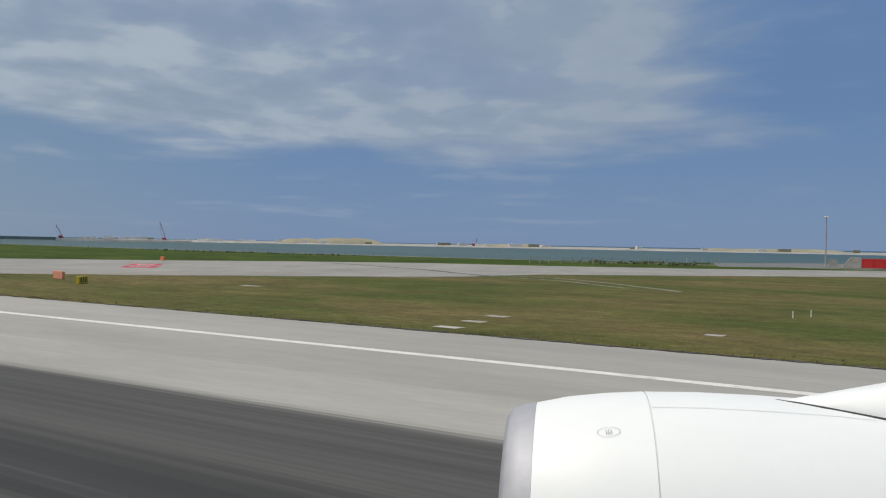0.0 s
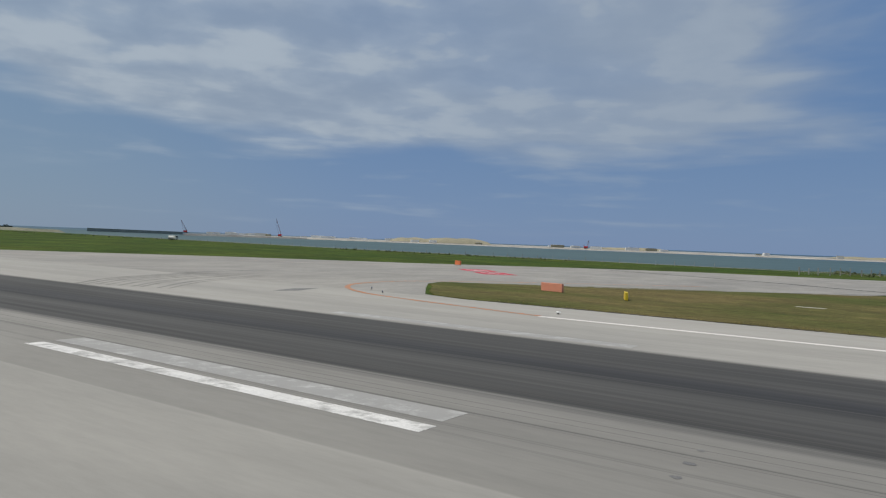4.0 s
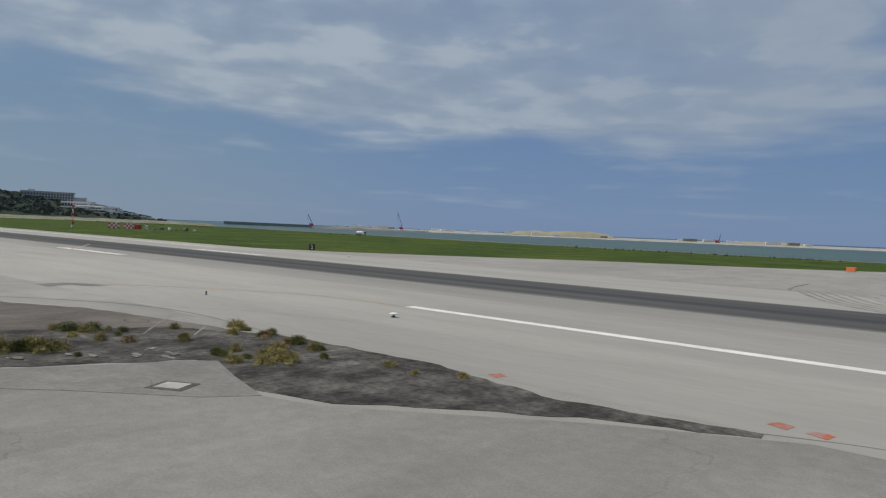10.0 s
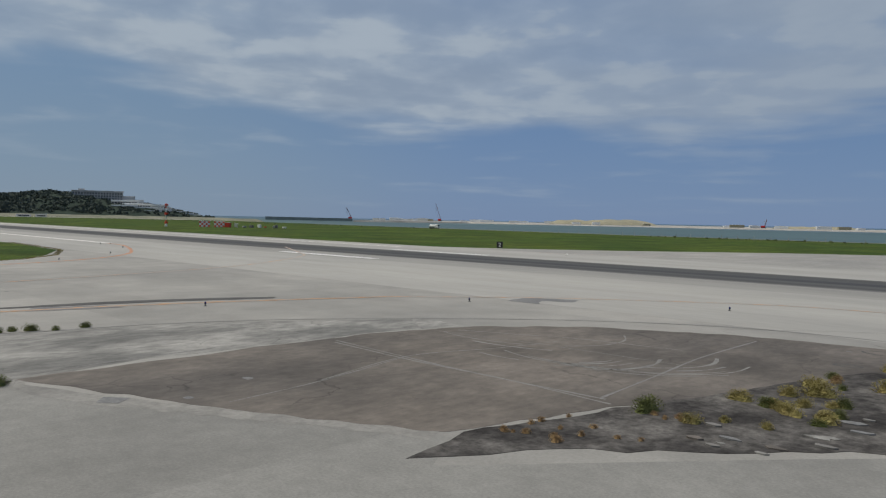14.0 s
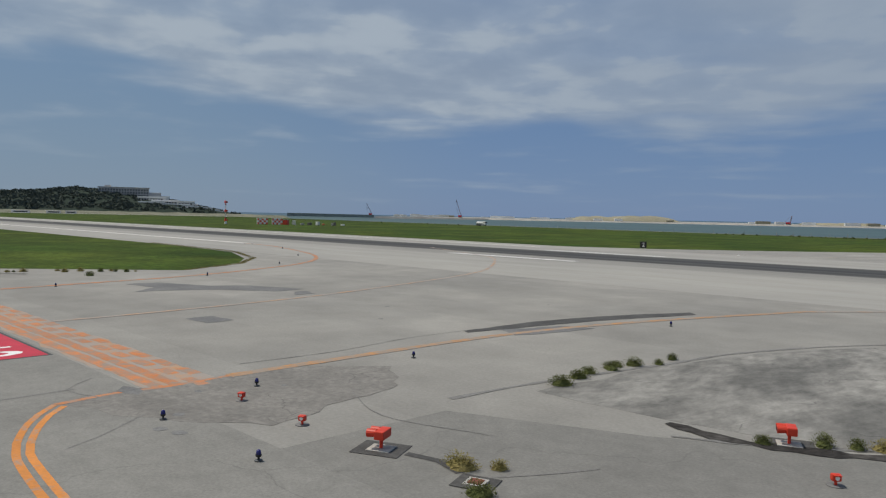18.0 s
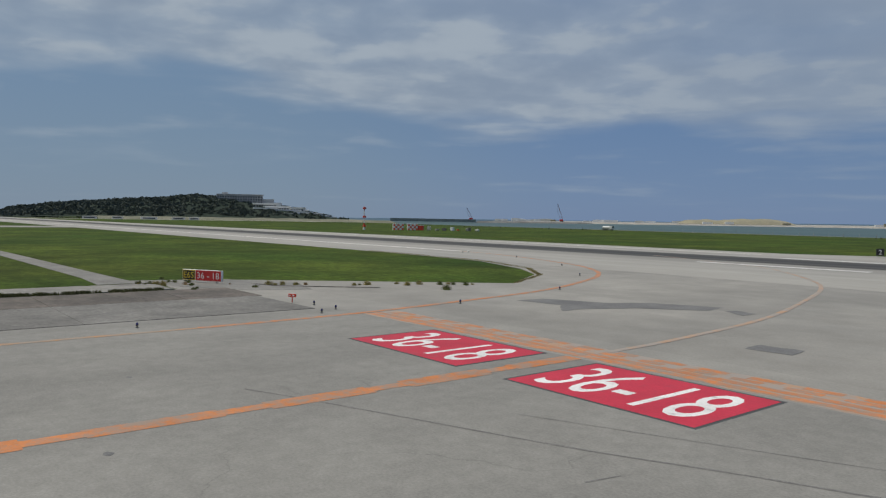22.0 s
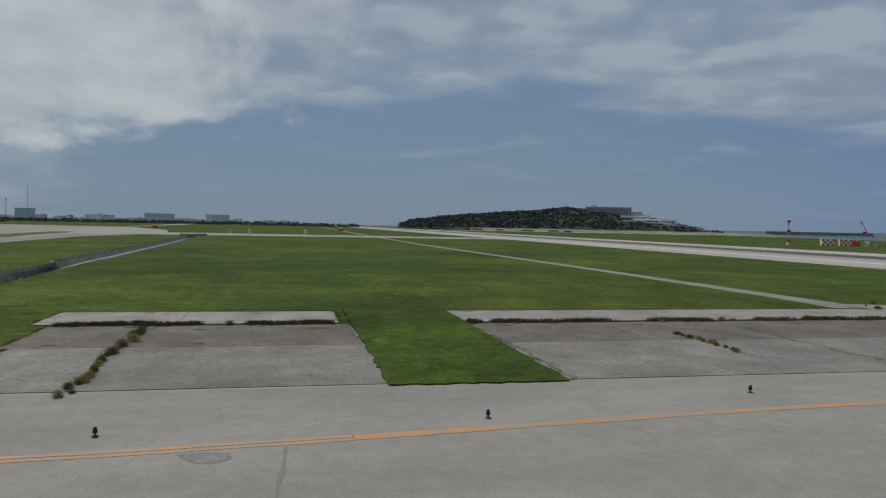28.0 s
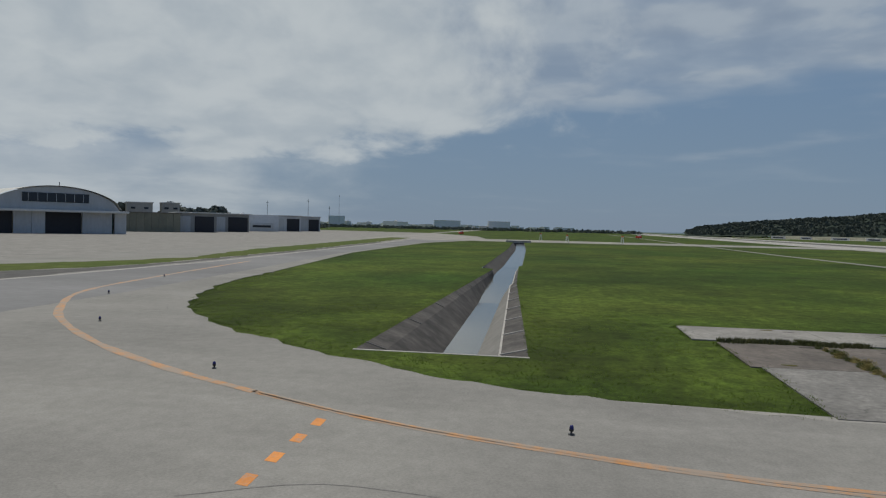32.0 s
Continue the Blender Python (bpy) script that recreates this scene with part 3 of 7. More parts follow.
# wall colour whitened to stand in for haze and lift shaded faces
M["town"] = mat("haze_whitened_walls", (0.82, 0.82, 0.81), (0.66, 0.67, 0.67), big=0.01, fine=0.1, amount=0.15)
M["far_wall"] = mat("grey_breakwater", (0.20, 0.235, 0.235), (0.165, 0.20, 0.205), big=0.02, fine=0.2, amount=0.1)
M["nacelle"] = mat("satin_white_nacelle", (0.80, 0.81, 0.80), (0.775, 0.785, 0.78), big=0.4, fine=5.0, rough=0.5, bump=0.0, amount=0.012, spec=0.4)
M["lip"] = mat("dull_metal_intake_lip", (0.40, 0.40, 0.43), (0.35, 0.35, 0.38), big=0.8, fine=6.0, rough=0.6, bump=0.0, amount=0.05, metal=0.35)
M["rustorange"] = paint("rust_orange_paint", (0.40, 0.095, 0.045), wear=0.34, scale=1.5)
M["seam"] = plain("grey_panel_gap", (0.62, 0.63, 0.63), 0.6)
M["rust"] = mat("rust_red_plate", (0.19, 0.065, 0.042), (0.14, 0.052, 0.036), big=2.0, fine=9.0, amount=0.25)

# ---------------------------------------------------------------- helpers


def link(name, bm, material, smooth=False):
    me = bpy.data.meshes.new(name)
    bmesh.ops.recalc_face_normals(bm, faces=bm.faces)
    bm.to_mesh(me)
    bm.free()
    for m in material if isinstance(material, (list, tuple)) else [material]:
        me.materials.append(m)
    if smooth:
        me.polygons.foreach_set("use_smooth", [True] * len(me.polygons))
    return new(name, me)


def part(name, bm, material, parent, label="", smooth=False):
    ob = link(name, bm, material, smooth)
    ob.parent = parent
    return tagged(ob, label)


def empty(name, m=None, **tags):
    ob = new(name)
    if m is not None:
        ob.matrix_world = m
        ob.matrix_basis = m
    return tagged(ob, **tags)


def add_box(bm, c, s, turn=0.0, bevel=0.0, tilt=(0, 0)):
    m = Matrix.Translation(c) @ Euler((tilt[0], tilt[1], radians(turn))).to_matrix().to_4x4() @ Matrix.Diagonal((*s, 1))
    r = bmesh.ops.create_cube(bm, size=1.0, matrix=m)
    if bevel:
        es = list({e for v in r["verts"] for e in v.link_edges})
        bmesh.ops.bevel(bm, geom=es, offset=bevel, segments=2, affect="EDGES", profile=0.6)
    return bm


def boxm(c, s, turn=0.0, bevel=0.0):
    return add_box(bmesh.new(), c, s, turn, bevel)


def add_cyl(bm, a, b, r1, r2=None, n=12):
    a, b = Vector(a), Vector(b)
    d = b - a
    m = Matrix.Translation((a + b) / 2) @ d.to_track_quat("Z", "Y").to_matrix().to_4x4()
    bmesh.ops.create_cone(bm, cap_ends=True, segments=n, radius1=r1, radius2=r1 if r2 is None else r2, depth=d.length, matrix=m)
    return bm


def cyl(a, b, r1, r2=None, n=12):
    return add_cyl(bmesh.new(), a, b, r1, r2, n)


def lathe(profile, n=16, axis="z"):
    """A turned form from (radius, height) pairs."""
    bm = bmesh.new()
    rings = []
    for r, h in profile:
        ring = []
        for k in range(n):
            a = 2 * math.pi * k / n
            p = (r * math.cos(a), r * math.sin(a), h)
            ring.append(bm.verts.new(p if axis == "z" else (h, r * math.cos(a), r * math.sin(a))))
        rings.append(ring)
    for a, b in zip(rings, rings[1:]):
        for k in range(n):
            bm.faces.new((a[k], a[(k + 1) % n], b[(k + 1) % n], b[k]))
    return bm


def sheet(name, pts, z, material, thick=0.06, label="", category="", kind="structure", parent=None):
    """A flat slab with the given outline, its top at z."""
    bm = bmesh.new()
    top = bm.faces.new([bm.verts.new((x, y, z)) for x, y in pts])
    ex = bmesh.ops.extrude_face_region(bm, geom=[top])
    bmesh.ops.translate(bm, vec=(0, 0, -thick), verts=[g for g in ex["geom"] if isinstance(g, bmesh.types.BMVert)])
    bmesh.ops.triangulate(bm, faces=[f for f in bm.faces if len(f.verts) > 4], ngon_method="EAR_CLIP")
    if parent is not None:
        return part(name, bm, material, parent, label)
    return tagged(link(name, bm, material), label, category, kind=kind)


def smooth_line(pts, step=1.5):
    """Catmull-Rom through the points."""
    P = [Vector((*p, 0)) for p in pts]
    P = [P[0] * 2 - P[1]] + P + [P[-1] * 2 - P[-2]]
    out = []
    for a, b, c, d in zip(P, P[1:], P[2:], P[3:]):
        n = max(1, int((c - b).length / step))
        for k in range(n):
            t = k / n
            out.append(0.5 * ((2 * b) + (c - a) * t + (2 * a - 5 * b + 4 * c - d) * t * t + (3 * b - a - 3 * c + d) * t ** 3))
    out.append(P[-2])
    return [(v.x, v.y) for v in out]


def ribbon(name, pts, width, z, material, label="", category="road marking", curve=True, jitter=0.0, step=1.5, kind="structure", parent=None):
    """A painted line along the points."""
    line = smooth_line(pts, step) if curve else pts
    rnd = random.Random(len(pts) * 131 + int(abs(pts[0][0]) * 10))
    bm = bmesh.new()
    prev = None
    for k, (x, y) in enumerate(line):
        x0, y0 = line[max(0, k - 1)]
        x1, y1 = line[min(len(line) - 1, k + 1)]
        d = Vector((x1 - x0, y1 - y0)).normalized()
        w = width / 2 * (1 + jitter * rnd.uniform(-1, 1))
        ends = [bm.verts.new((x - d.y * s, y + d.x * s, z)) for s in (w, -w)]
        if prev:
            bm.faces.new((prev[0], ends[0], ends[1], prev[1]))
        prev = ends
    if parent is not None:
        return part(name, bm, material, parent, label)
    return tagged(link(name, bm, material), label, category, kind=kind)


def rect(x0, x1, y0, y1):
    return [(x0, y0), (x1, y0), (x1, y1), (x0, y1)]


def rough_edge(pts, step=1.0, amp=0.15, seed=1):
    """The outline with its long sides broken up by small irregular steps."""
    rnd = random.Random(seed)
    out = []
    for (x0, y0), (x1, y1) in zip(pts, pts[1:] + pts[:1]):
        L = math.hypot(x1 - x0, y1 - y0)
        n = max(1, min(90, int(L / step)))
        nx, ny = -(y1 - y0) / L, (x1 - x0) / L
        for k in range(n):
            t = k / n
            o = rnd.uniform(-amp, amp) if k else 0
            out.append((x0 + (x1 - x0) * t + nx * o, y0 + (y1 - y0) * t + ny * o))
    return out


def tuft_mesh(seed, size, n, material, height=0.6):
    """A low scrubby bush: many small leaves over a few rounded lobes."""
    rnd = random.Random(seed)
    vs, fs = [], []
    lobes = [(rnd.uniform(-0.24, 0.24) * size, rnd.uniform(-0.24, 0.24) * size, rnd.uniform(0.5, 0.72) * size) for _ in range(3)]
    for _ in range(n):
        lx, ly, lr = rnd.choice(lobes)
        a, c, q = rnd.uniform(0, 6.283), rnd.random() ** 0.8, rnd.uniform(0.3, 1.06)
        r = lr * math.sqrt(max(0.0, 1 - c * c)) * q
        x, y, z = lx + r * math.cos(a), ly + r * math.sin(a), max(0.0, height * lr * 1.4 * c * (0.4 + 0.6 * q))
        w, h = size * rnd.uniform(0.018, 0.035), size * rnd.uniform(0.06, 0.13)
        t = rnd.uniform(0, 6.283)
        dx, dy = math.cos(t) * w, math.sin(t) * w
        ox, oy = h * (0.6 * math.cos(a) + rnd.uniform(-0.6, 0.6)), h * (0.6 * math.sin(a) + rnd.uniform(-0.6, 0.6))
        k = len(vs)
        vs += [(x - dx, y - dy, z), (x + dx, y + dy, z), (x + ox, y + oy, z + h * rnd.uniform(0.3, 1.0))]
        fs.append((k, k + 1, k + 2))
    for lx, ly, lr in lobes:
        k = len(vs)
        for ring, (q, c) in enumerate(((0.66, 0.0), (0.52, 0.30), (0.28, 0.50))):
            for j in range(9):
                a = j * 0.698 + ring * 0.35
                g = q * rnd.uniform(0.85, 1.1)
                vs.append((lx + lr * g * math.cos(a), ly + lr * g * math.sin(a), height * lr * 1.2 * c * rnd.uniform(0.85, 1.1)))
        vs.append((lx, ly, height * lr * 0.66))
        for ring in range(2):
            for j in range(9):
                fs.append((k + ring * 9 + j, k + ring * 9 + (j + 1) % 9, k + ring * 9 + 9 + (j + 1) % 9, k + ring * 9 + 9 + j))
        fs += [(k + 18 + j, k + 18 + (j + 1) % 9, k + 27) for j in range(9)]
    me = bpy.data.meshes.new("weed")
    me.from_pydata(vs, [], fs)
    me.materials.append(material)
    return me


def scatter_blades(name, spots, h0, h1, material, seed, label, category="grass", parent=None):
    """Many grass blades in one mesh, at the given (x, y, z) spots."""
    rnd = random.Random(seed)
    vs, fs = [], []
    for x, y, z in spots:
        for _ in range(5):
            a = rnd.uniform(0, 6.283)
            h = rnd.uniform(h0, h1)
            w = h * rnd.uniform(0.10, 0.22)
            ox, oy = rnd.uniform(-0.12, 0.12), rnd.uniform(-0.12, 0.12)
            lx, ly = rnd.uniform(-0.5, 0.5) * h, rnd.uniform(-0.5, 0.5) * h
            k = len(vs)
            cx, cy = math.cos(a) * w, math.sin(a) * w
            vs += [(x + ox - cx, y + oy - cy, z), (x + ox + cx, y + oy + cy, z), (x + ox + lx, y + oy + ly, z + h)]
            fs.append((k, k + 1, k + 2))
    me = bpy.data.meshes.new(name)
    me.from_pydata(vs, [], fs)
    me.materials.append(material)
    ob = new(name, me)
    return tagged(ob, label, category, kind="stuff")


def text_mesh(body, width, height, material, name="lettering"):
    """Flat lettering as a mesh, centred on its origin, in its xy plane."""
    cu = bpy.data.curves.new(name, "FONT")
    cu.body, cu.size = body, 1.0
    cu.resolution_u = 3
    tmp = new(name, cu)
    me = bpy.data.meshes.new_from_object(tmp.evaluated_get(bpy.context.evaluated_depsgraph_get()))
    bpy.data.objects.remove(tmp)
    me.name = name
    me.materials.clear()
    me.materials.append(material)
    xs, ys = [v.co.x for v in me.vertices], [v.co.y for v in me.vertices]
    cx, cy = (min(xs) + max(xs)) / 2, (min(ys) + max(ys)) / 2
    me.transform(Matrix.Diagonal((width / (max(xs) - min(xs)), height / (max(ys) - min(ys)), 1, 1)) @ Matrix.Translation((-cx, -cy, 0)))
    return me


# ---------------------------------------------------------------- ground, sea
SHORE = [(4800, 470), (190, 440), (132, 350), (96, 284), (30, 264), (-58.5, 266), (-150, 268), (-292, 293), (-330, 300), (-520, 335), (-900, 400), (-1150, 430), (-1250, 300), (-1500, 150), (-2200, 60), (-4800, 60)]
DITCH_L = [(-58.2, -150.3), (-120, -149.9), (-122, -151.6), (-212, -154.2), (-292, -158.0)]      # landward brink
DITCH_R = [(-58.2, -143.1), (-98, -145.8), (-128, -147.2), (-130, -146.8), (-212, -149.8), (-292, -154.0)]   # runway-side brink
bm = bmesh.new()
for poly in ([(4800, -4800), (4800, 470), (190, 440), (132, 350), (96, 284), (30, 264), (-58.2, 266), DITCH_R[0], DITCH_L[0], (-58.2, -4800)],
             [(-58.2, 266), (-150, 268), (-292, 293), *DITCH_R[::-1]],
             [*DITCH_L, (-292, -4800), (-58.2, -4800)],
             [(-292, 293), *SHORE[8:], (-4800, -4800), (-292, -4800), DITCH_L[-1], DITCH_R[-1]]):
    bm.faces.new([bm.verts.new((x, y, -0.03)) for x, y in poly])
bmesh.ops.remove_doubles(bm, verts=bm.verts, dist=0.001)
bmesh.ops.triangulate(bm, faces=bm.faces, ngon_method="EAR_CLIP")
tagged(link("ground", bm, M["grass"]), "flat mown airfield grass reaching to the shore", "ground", kind="structure")

# the field drains towards the lagoon, so that against it the sea climbs a little to the skyline
SEA = [(40, -3.0), (300, -3.0), (700, -0.6), (1010, 1.6), (1600, 4.2), (4900, 16.5)]
bm = bmesh.new()
rows = [[bm.verts.new((x, y, z)) for x in (-4900, 4900)] for y, z in SEA]
for k in range(len(SEA) - 1):
    bm.faces.new((rows[k][0], rows[k][1], rows[k + 1][1], rows[k + 1][0])).material_index = 0 if k < 3 else 1
tagged(link("water", bm, [M["sea"], M["deepsea"]]), "turquoise lagoon and the blue sea beyond", "sea", kind="structure")


def bank(name, line, z0, z1, run, material, label):
    """A sloping embankment along a shore line, falling towards the sea."""
    bm = bmesh.new()
    prev = None
    for k, (x, y) in enumerate(line):
        x0, y0 = line[max(0, k - 1)]
        x1, y1 = line[min(len(line) - 1, k + 1)]
        t = Vector((x1 - x0, y1 - y0)).normalized()
        n = Vector((t.y, -t.x))
        cur = [bm.verts.new((x, y, z0)), bm.verts.new((x + n.x * run, y + n.y * run, z1))]
        if prev:
            bm.faces.new((prev[0], cur[0], cur[1], prev[1]))
        prev = cur
    return tagged(link(name, bm, material), label, "seawall", kind="structure")


bank("seawall", SHORE, -0.03, -4.0, 9.0, M["rock"], "grey rubble seawall along the airfield shore")

# ---------------------------------------------------------------- pavements
NEAR_E = [(-48.6, -80), (-49.5, -71), (-52.0, -62), (-57.2, -58), (-62.5, -49.5), (-70.0, -43.5), (-83.0, -38.5), (-98.0, -37.2), (-112, -36.7)]
# the wide junction of the exit taxiway with the runway
sheet("taxiway_exit", [(200, -36.7), (200, -60), (70, -60), (60, -70), (40, -92), (10, -110), (-10, -128), (-16, -150), (-16, -215),
                       (-42, -215), (-51.5, -142), (-50.6, -130), (-50.6, -83), (-69, -83), (-70.5, -76), (-57.2, -58), (-63.5, -49.0), (-70.0, -44.5), (-83.0, -38.8), (-98.0, -37.4), (-112, -36.7)],
      0.0, M["taxi"], 0.08, "pale grey asphalt of the exit taxiway", "taxiway")
sheet("runway", rect(-2300, 600, -36.9, 29.7), 0.004, M["runway"], 0.09, "long grey runway with a dark rubber-stained middle", "runway")
sheet("taxiway_west", [(-78, 29.6), (-64, 38), (-49, 55), (-28, 84), (2, 112), (28, 146), (54, 171), (88, 181), (128, 204), (165, 238), (430, 340), (430, 272), (161, 172), (134, 146), (108, 120), (99, 92),
                       (80, 76), (66, 63), (57, 55), (53.4, 52), (55, 47), (60.5, 39), (66, 31.4), (72, 29.6)],
      0.0, M["west"], 0.08, "pale diagonal taxiway on the seaward side", "taxiway")
TURN_EDGE = [(x + 0.55 * noise.noise((x * 0.5, y * 0.5, 3)) + 0.25 * noise.noise((x * 1.9, y * 1.9, 5)), y + 0.7 * noise.noise((x * 0.45, y * 0.45, 7)))
             for x, y in smooth_line([(-103, -171.5), (-88, -169.8), (-74, -165.8), (-66.2, -161.6), (-59.4, -154.6), (-54.5, -147.9), (-51.9, -142.2), (-50.4, -134)], 0.7)]
# asphalt of the perpendicular taxiway, darker, with the turn-off to the parallel taxiway
sheet("taxiway_cross", [(-2.0, -79.0), (-2.0, -120), (-8, -215), (-110, -208), (-160, -209), (-240, -212), (-300, -214), (-300, -175), (-248, -182), (-158, -179), *TURN_EDGE, (-50.5, -79.0)],
      0.006, M["taxi2"], 0.08, "grey asphalt taxiway curving away", "taxiway")
sheet("taxiway_parallel", [(-299.9, -215), (-1800, -330), (-1800, -285), (-560, -232), (-430, -186), (-330, -170), (-306, -168.0), (-299.9, -174.8)], 0.006, M["taxi"], 0.08,
      "pale asphalt of the parallel taxiway", "taxiway")
sheet("taxiway_far", [(-299.6, -172), (-312, -36.8), (-345, -36.8), (-352, -168), (-345, -174)], 0.010, M["taxi"], 0.08, "pale cross taxiway beyond the grass", "taxiway")
sheet("apron", [(-95, -204), (-150, -205), (-300, -210), (-560, -236), (-620, -420), (-95, -420)], -0.006, M["slablight"], 0.06, "pale concrete apron before the hangars", "apron")
sheet("taxiway_turn", [(-58, -170), (-64, -171.5), (-76, -172), (-101, -174.5), (-150, -179.6), (-248, -183), (-299, -177), (-299, -196), (-230, -191), (-160, -187), (-118.2, -185.2), (-94.6, -185.6), (-80.7, -186.4), (-66, -188.5), (-50, -192)],
      0.0088, M["asphaltfar"], 0.02, "darker worn asphalt where the taxiway turns off", "taxiway")
ribbon("edge_strip", [(-50, -192.3), (-66, -188.8), (-80.7, -186.7), (-94.6, -185.9), (-118.2, -185.5), (-160, -187.3), (-230, -191.3), (-298, -196.3)], 0.55, 0.013, M["concretelight"], "pale concrete strip along the taxiway's edge", "kerb", jitter=0.25)
sheet("shoulder_strip", rough_edge([(-54, -193), (-70, -189.4), (-84, -187.2), (-102, -186.6), (-160, -188.4), (-240, -193), (-240, -195), (-160, -190), (-112, -188.5), (-98, -189.8), (-89, -193.6), (-60, -206)], 2.0, 0.35, 4), 0.0125, M["tarstrip"], 0.02, "dark weathered asphalt shoulder", "pavement")
sheet("grass_strip", rough_edge([(-60, -206.5), (-89, -194.0), (-98, -190.2), (-112, -188.9), (-160, -190.4), (-240, -195.4), (-330, -203), (-330, -212), (-240, -205), (-160, -199), (-123, -192.5), (-110, -196.5), (-98, -202), (-70, -218)], 2.5, 0.7, 3), 0.014, M["far_grass"], 0.03, "worn strip of grass before the apron", "grass")

# grass on the seaward wedge
sheet("grass_wedge", rough_edge([(600, 29.9), (600, 390), (431, 271), (163, 174), (136.5, 147.5), (110, 121), (101, 93), (81.5, 76.6), (67, 63.2), (57.6, 55.0), (53.9, 51.8), (55.4, 47.2), (61, 39.2), (66.5, 31.8), (74, 29.9)], 1.4, 0.4, 5),
      0.03, M["dry"], 0.08, "olive-brown dry grass between runway and taxiway", "grass")

ribbon("soil_line", [(75, 29.9), (95, 29.75), (118, 29.85), (140, 29.8), (172, 29.85)], 0.34, 0.034, M["dirt"], "dark soil line where the dry grass meets the runway", "dirt", jitter=0.8, step=0.5)
ribbon("broken_edge", [(55.4, 53.0), (61.5, 58.6), (73.0, 66.8), (83.5, 77.6), (95.0, 91.0), (104, 101)], 0.7, 0.034, M["slablight"], "broken pale edging of the seaward taxiway", "pavement", jitter=0.9, step=0.8)
# darker asphalt on the inner side of the old joint
sheet("taxiway_inner", [(46.9, -37.5), (50, -35.9), (57.6, -34.9), (61, -34.7), (66, -37), (75, -45), (70, -60), (60, -69.8), (40, -91.8), (10, -109.8), (-2.1, -119.8), (-2.1, -79.1), (-10.0, -79.1), (-9.8, -74), (-5, -72.0), (0.7, -68.6), (8.5, -64.9), (13.4, -62.4), (14.5, -64.2), (20, -57.6), (25.8, -51),
                        (28.6, -44), (31, -44), (33, -45.3), (37, -44.2), (43.3, -39.5)], 0.003, M["taxi2"], 0.05, "darker grey asphalt inside the old joint", "taxiway")

# old brown concrete, the dirt wedge and its broken slabs
sheet("old_concrete", rough_edge([(24.5, -37.9), (18, -38.8), (11.5, -40.2), (5.0, -43.8), (1.6, -48), (0.2, -53), (0.0, -60), (0.3, -68.0), (8.5, -64.6), (13.0, -62.2), (14.4, -57), (16.5, -52.6), (20, -44.5)], 0.7, 0.14, 12), 0.008, M["brown"], 0.05,
      "brown stained old concrete", "pavement")
sheet("old_pavement", rough_edge([(-9.5, -70.4), (-9.0, -64.4), (-7.6, -58.7), (-5.2, -53.6), (-1.8, -48.0), (1.2, -48.4), (0.0, -53), (-0.2, -60.0), (-0.5, -63.7), (0.1, -66.3), (0.2, -68.0), (-1.1, -69.5), (-5.2, -70.3)], 0.8, 0.12, 2), 0.0045, M["oldgrey"], 0.03, "blotched grey old pavement beside the brown concrete", "pavement")
sheet("dirt_wedge", rough_edge([(46.8, -36.9), (41, -38.0), (34, -36.6), (25, -37.2), (20.2, -40.2), (17.6, -47), (15.2, -55), (13.3, -61.9), (13.8, -64.3), (15.2, -61.9), (20, -57.0), (25.8, -50.5), (28.6, -43.4), (31.0, -43.6), (32.9, -44.9),
                                (37, -43.8), (40, -41.2), (43.3, -39), (46.9, -37.4)], 0.7, 0.16, 3), 0.012, M["dirt"], 0.05, "dark gravelly dirt wedge with weeds", "dirt")
sheet("concrete_wedge", [(24.6, -53.0), (27.6, -47.2), (28.5, -43.8), (29.3, -42.9), (32.0, -43.9), (34.9, -44.8), (34.0, -46.3), (31.0, -48.8), (27.5, -52.3)], 0.014, M["slabgrey"], 0.05, "worn slab of old concrete beside the dirt", "pavement")

# ---------------------------------------------------------------- the concrete strip south of the exit
sheet("strip_bed", rect(-64.5, -50.7, -134.1, -84.6), 0.0085, M["slabgrey"], 0.05, "grey bedding under the old concrete slabs", "pavement")
strip = empty("concrete_strip", label="cracked old concrete strip beside the taxiway", category="pavement", kind="structure")


def slabs(x0, x1, ys, z, material, name="slab"):
    rnd = random.Random(int(x0 * 7))
    for y0, y1 in zip(ys, ys[1:]):
        zz = z + rnd.uniform(0, 0.004)
        sheet(name, rect(x0 + 0.012, x1 - 0.012, y0 + 0.014, y1 - 0.014), zz, material, 0.1, parent=strip)


slabs(-70.2, -65.2, [-114.6, -108, -101, -94, -88, -83], 0.03, M["slablight"])
slabs(-70.2, -65.2, [-135.6, -129, -121.0], 0.03, M["slablight"])
slabs(-64.6, -58.4, [-114.3, -107, -99.5, -92, -84.5, -79.6], 0.025, M["slabdark"])
slabs(-64.6, -58.4, [-134.6, -130.1, -120.5], 0.025, M["slabdark"])
slabs(-58.4, -50.6, [-114.0, -104.7, -92, -80], 0.02, M["slabmid"])
slabs(-58.4, -50.6, [-134.2, -130.0, -119.8], 0.02, M["slabmid"])
rnd = random.Random(63)
for k in range(26):
    y = rnd.choice((rnd.uniform(-135, -121.5), rnd.uniform(-114, -84)))
    x = rnd.choice((-65.6, -65.5, -64.2, -63.6, -59.0, -69.6)) + rnd.uniform(-0.4, 0.4)
    r = rnd.uniform(0.2, 0.65)
    pts = [(x + 0.45 * r * rnd.uniform(0.5, 1.2) * math.cos(j * 0.785), y + r * rnd.uniform(0.5, 1.3) * math.sin(j * 0.785)) for j in range(8)]
    sheet("soil_stain", pts, 0.0395, M[rnd.choice(("dirt", "slabdark", "dry"))], 0.004, "dark soil and dry litter on the old slabs", "stain")
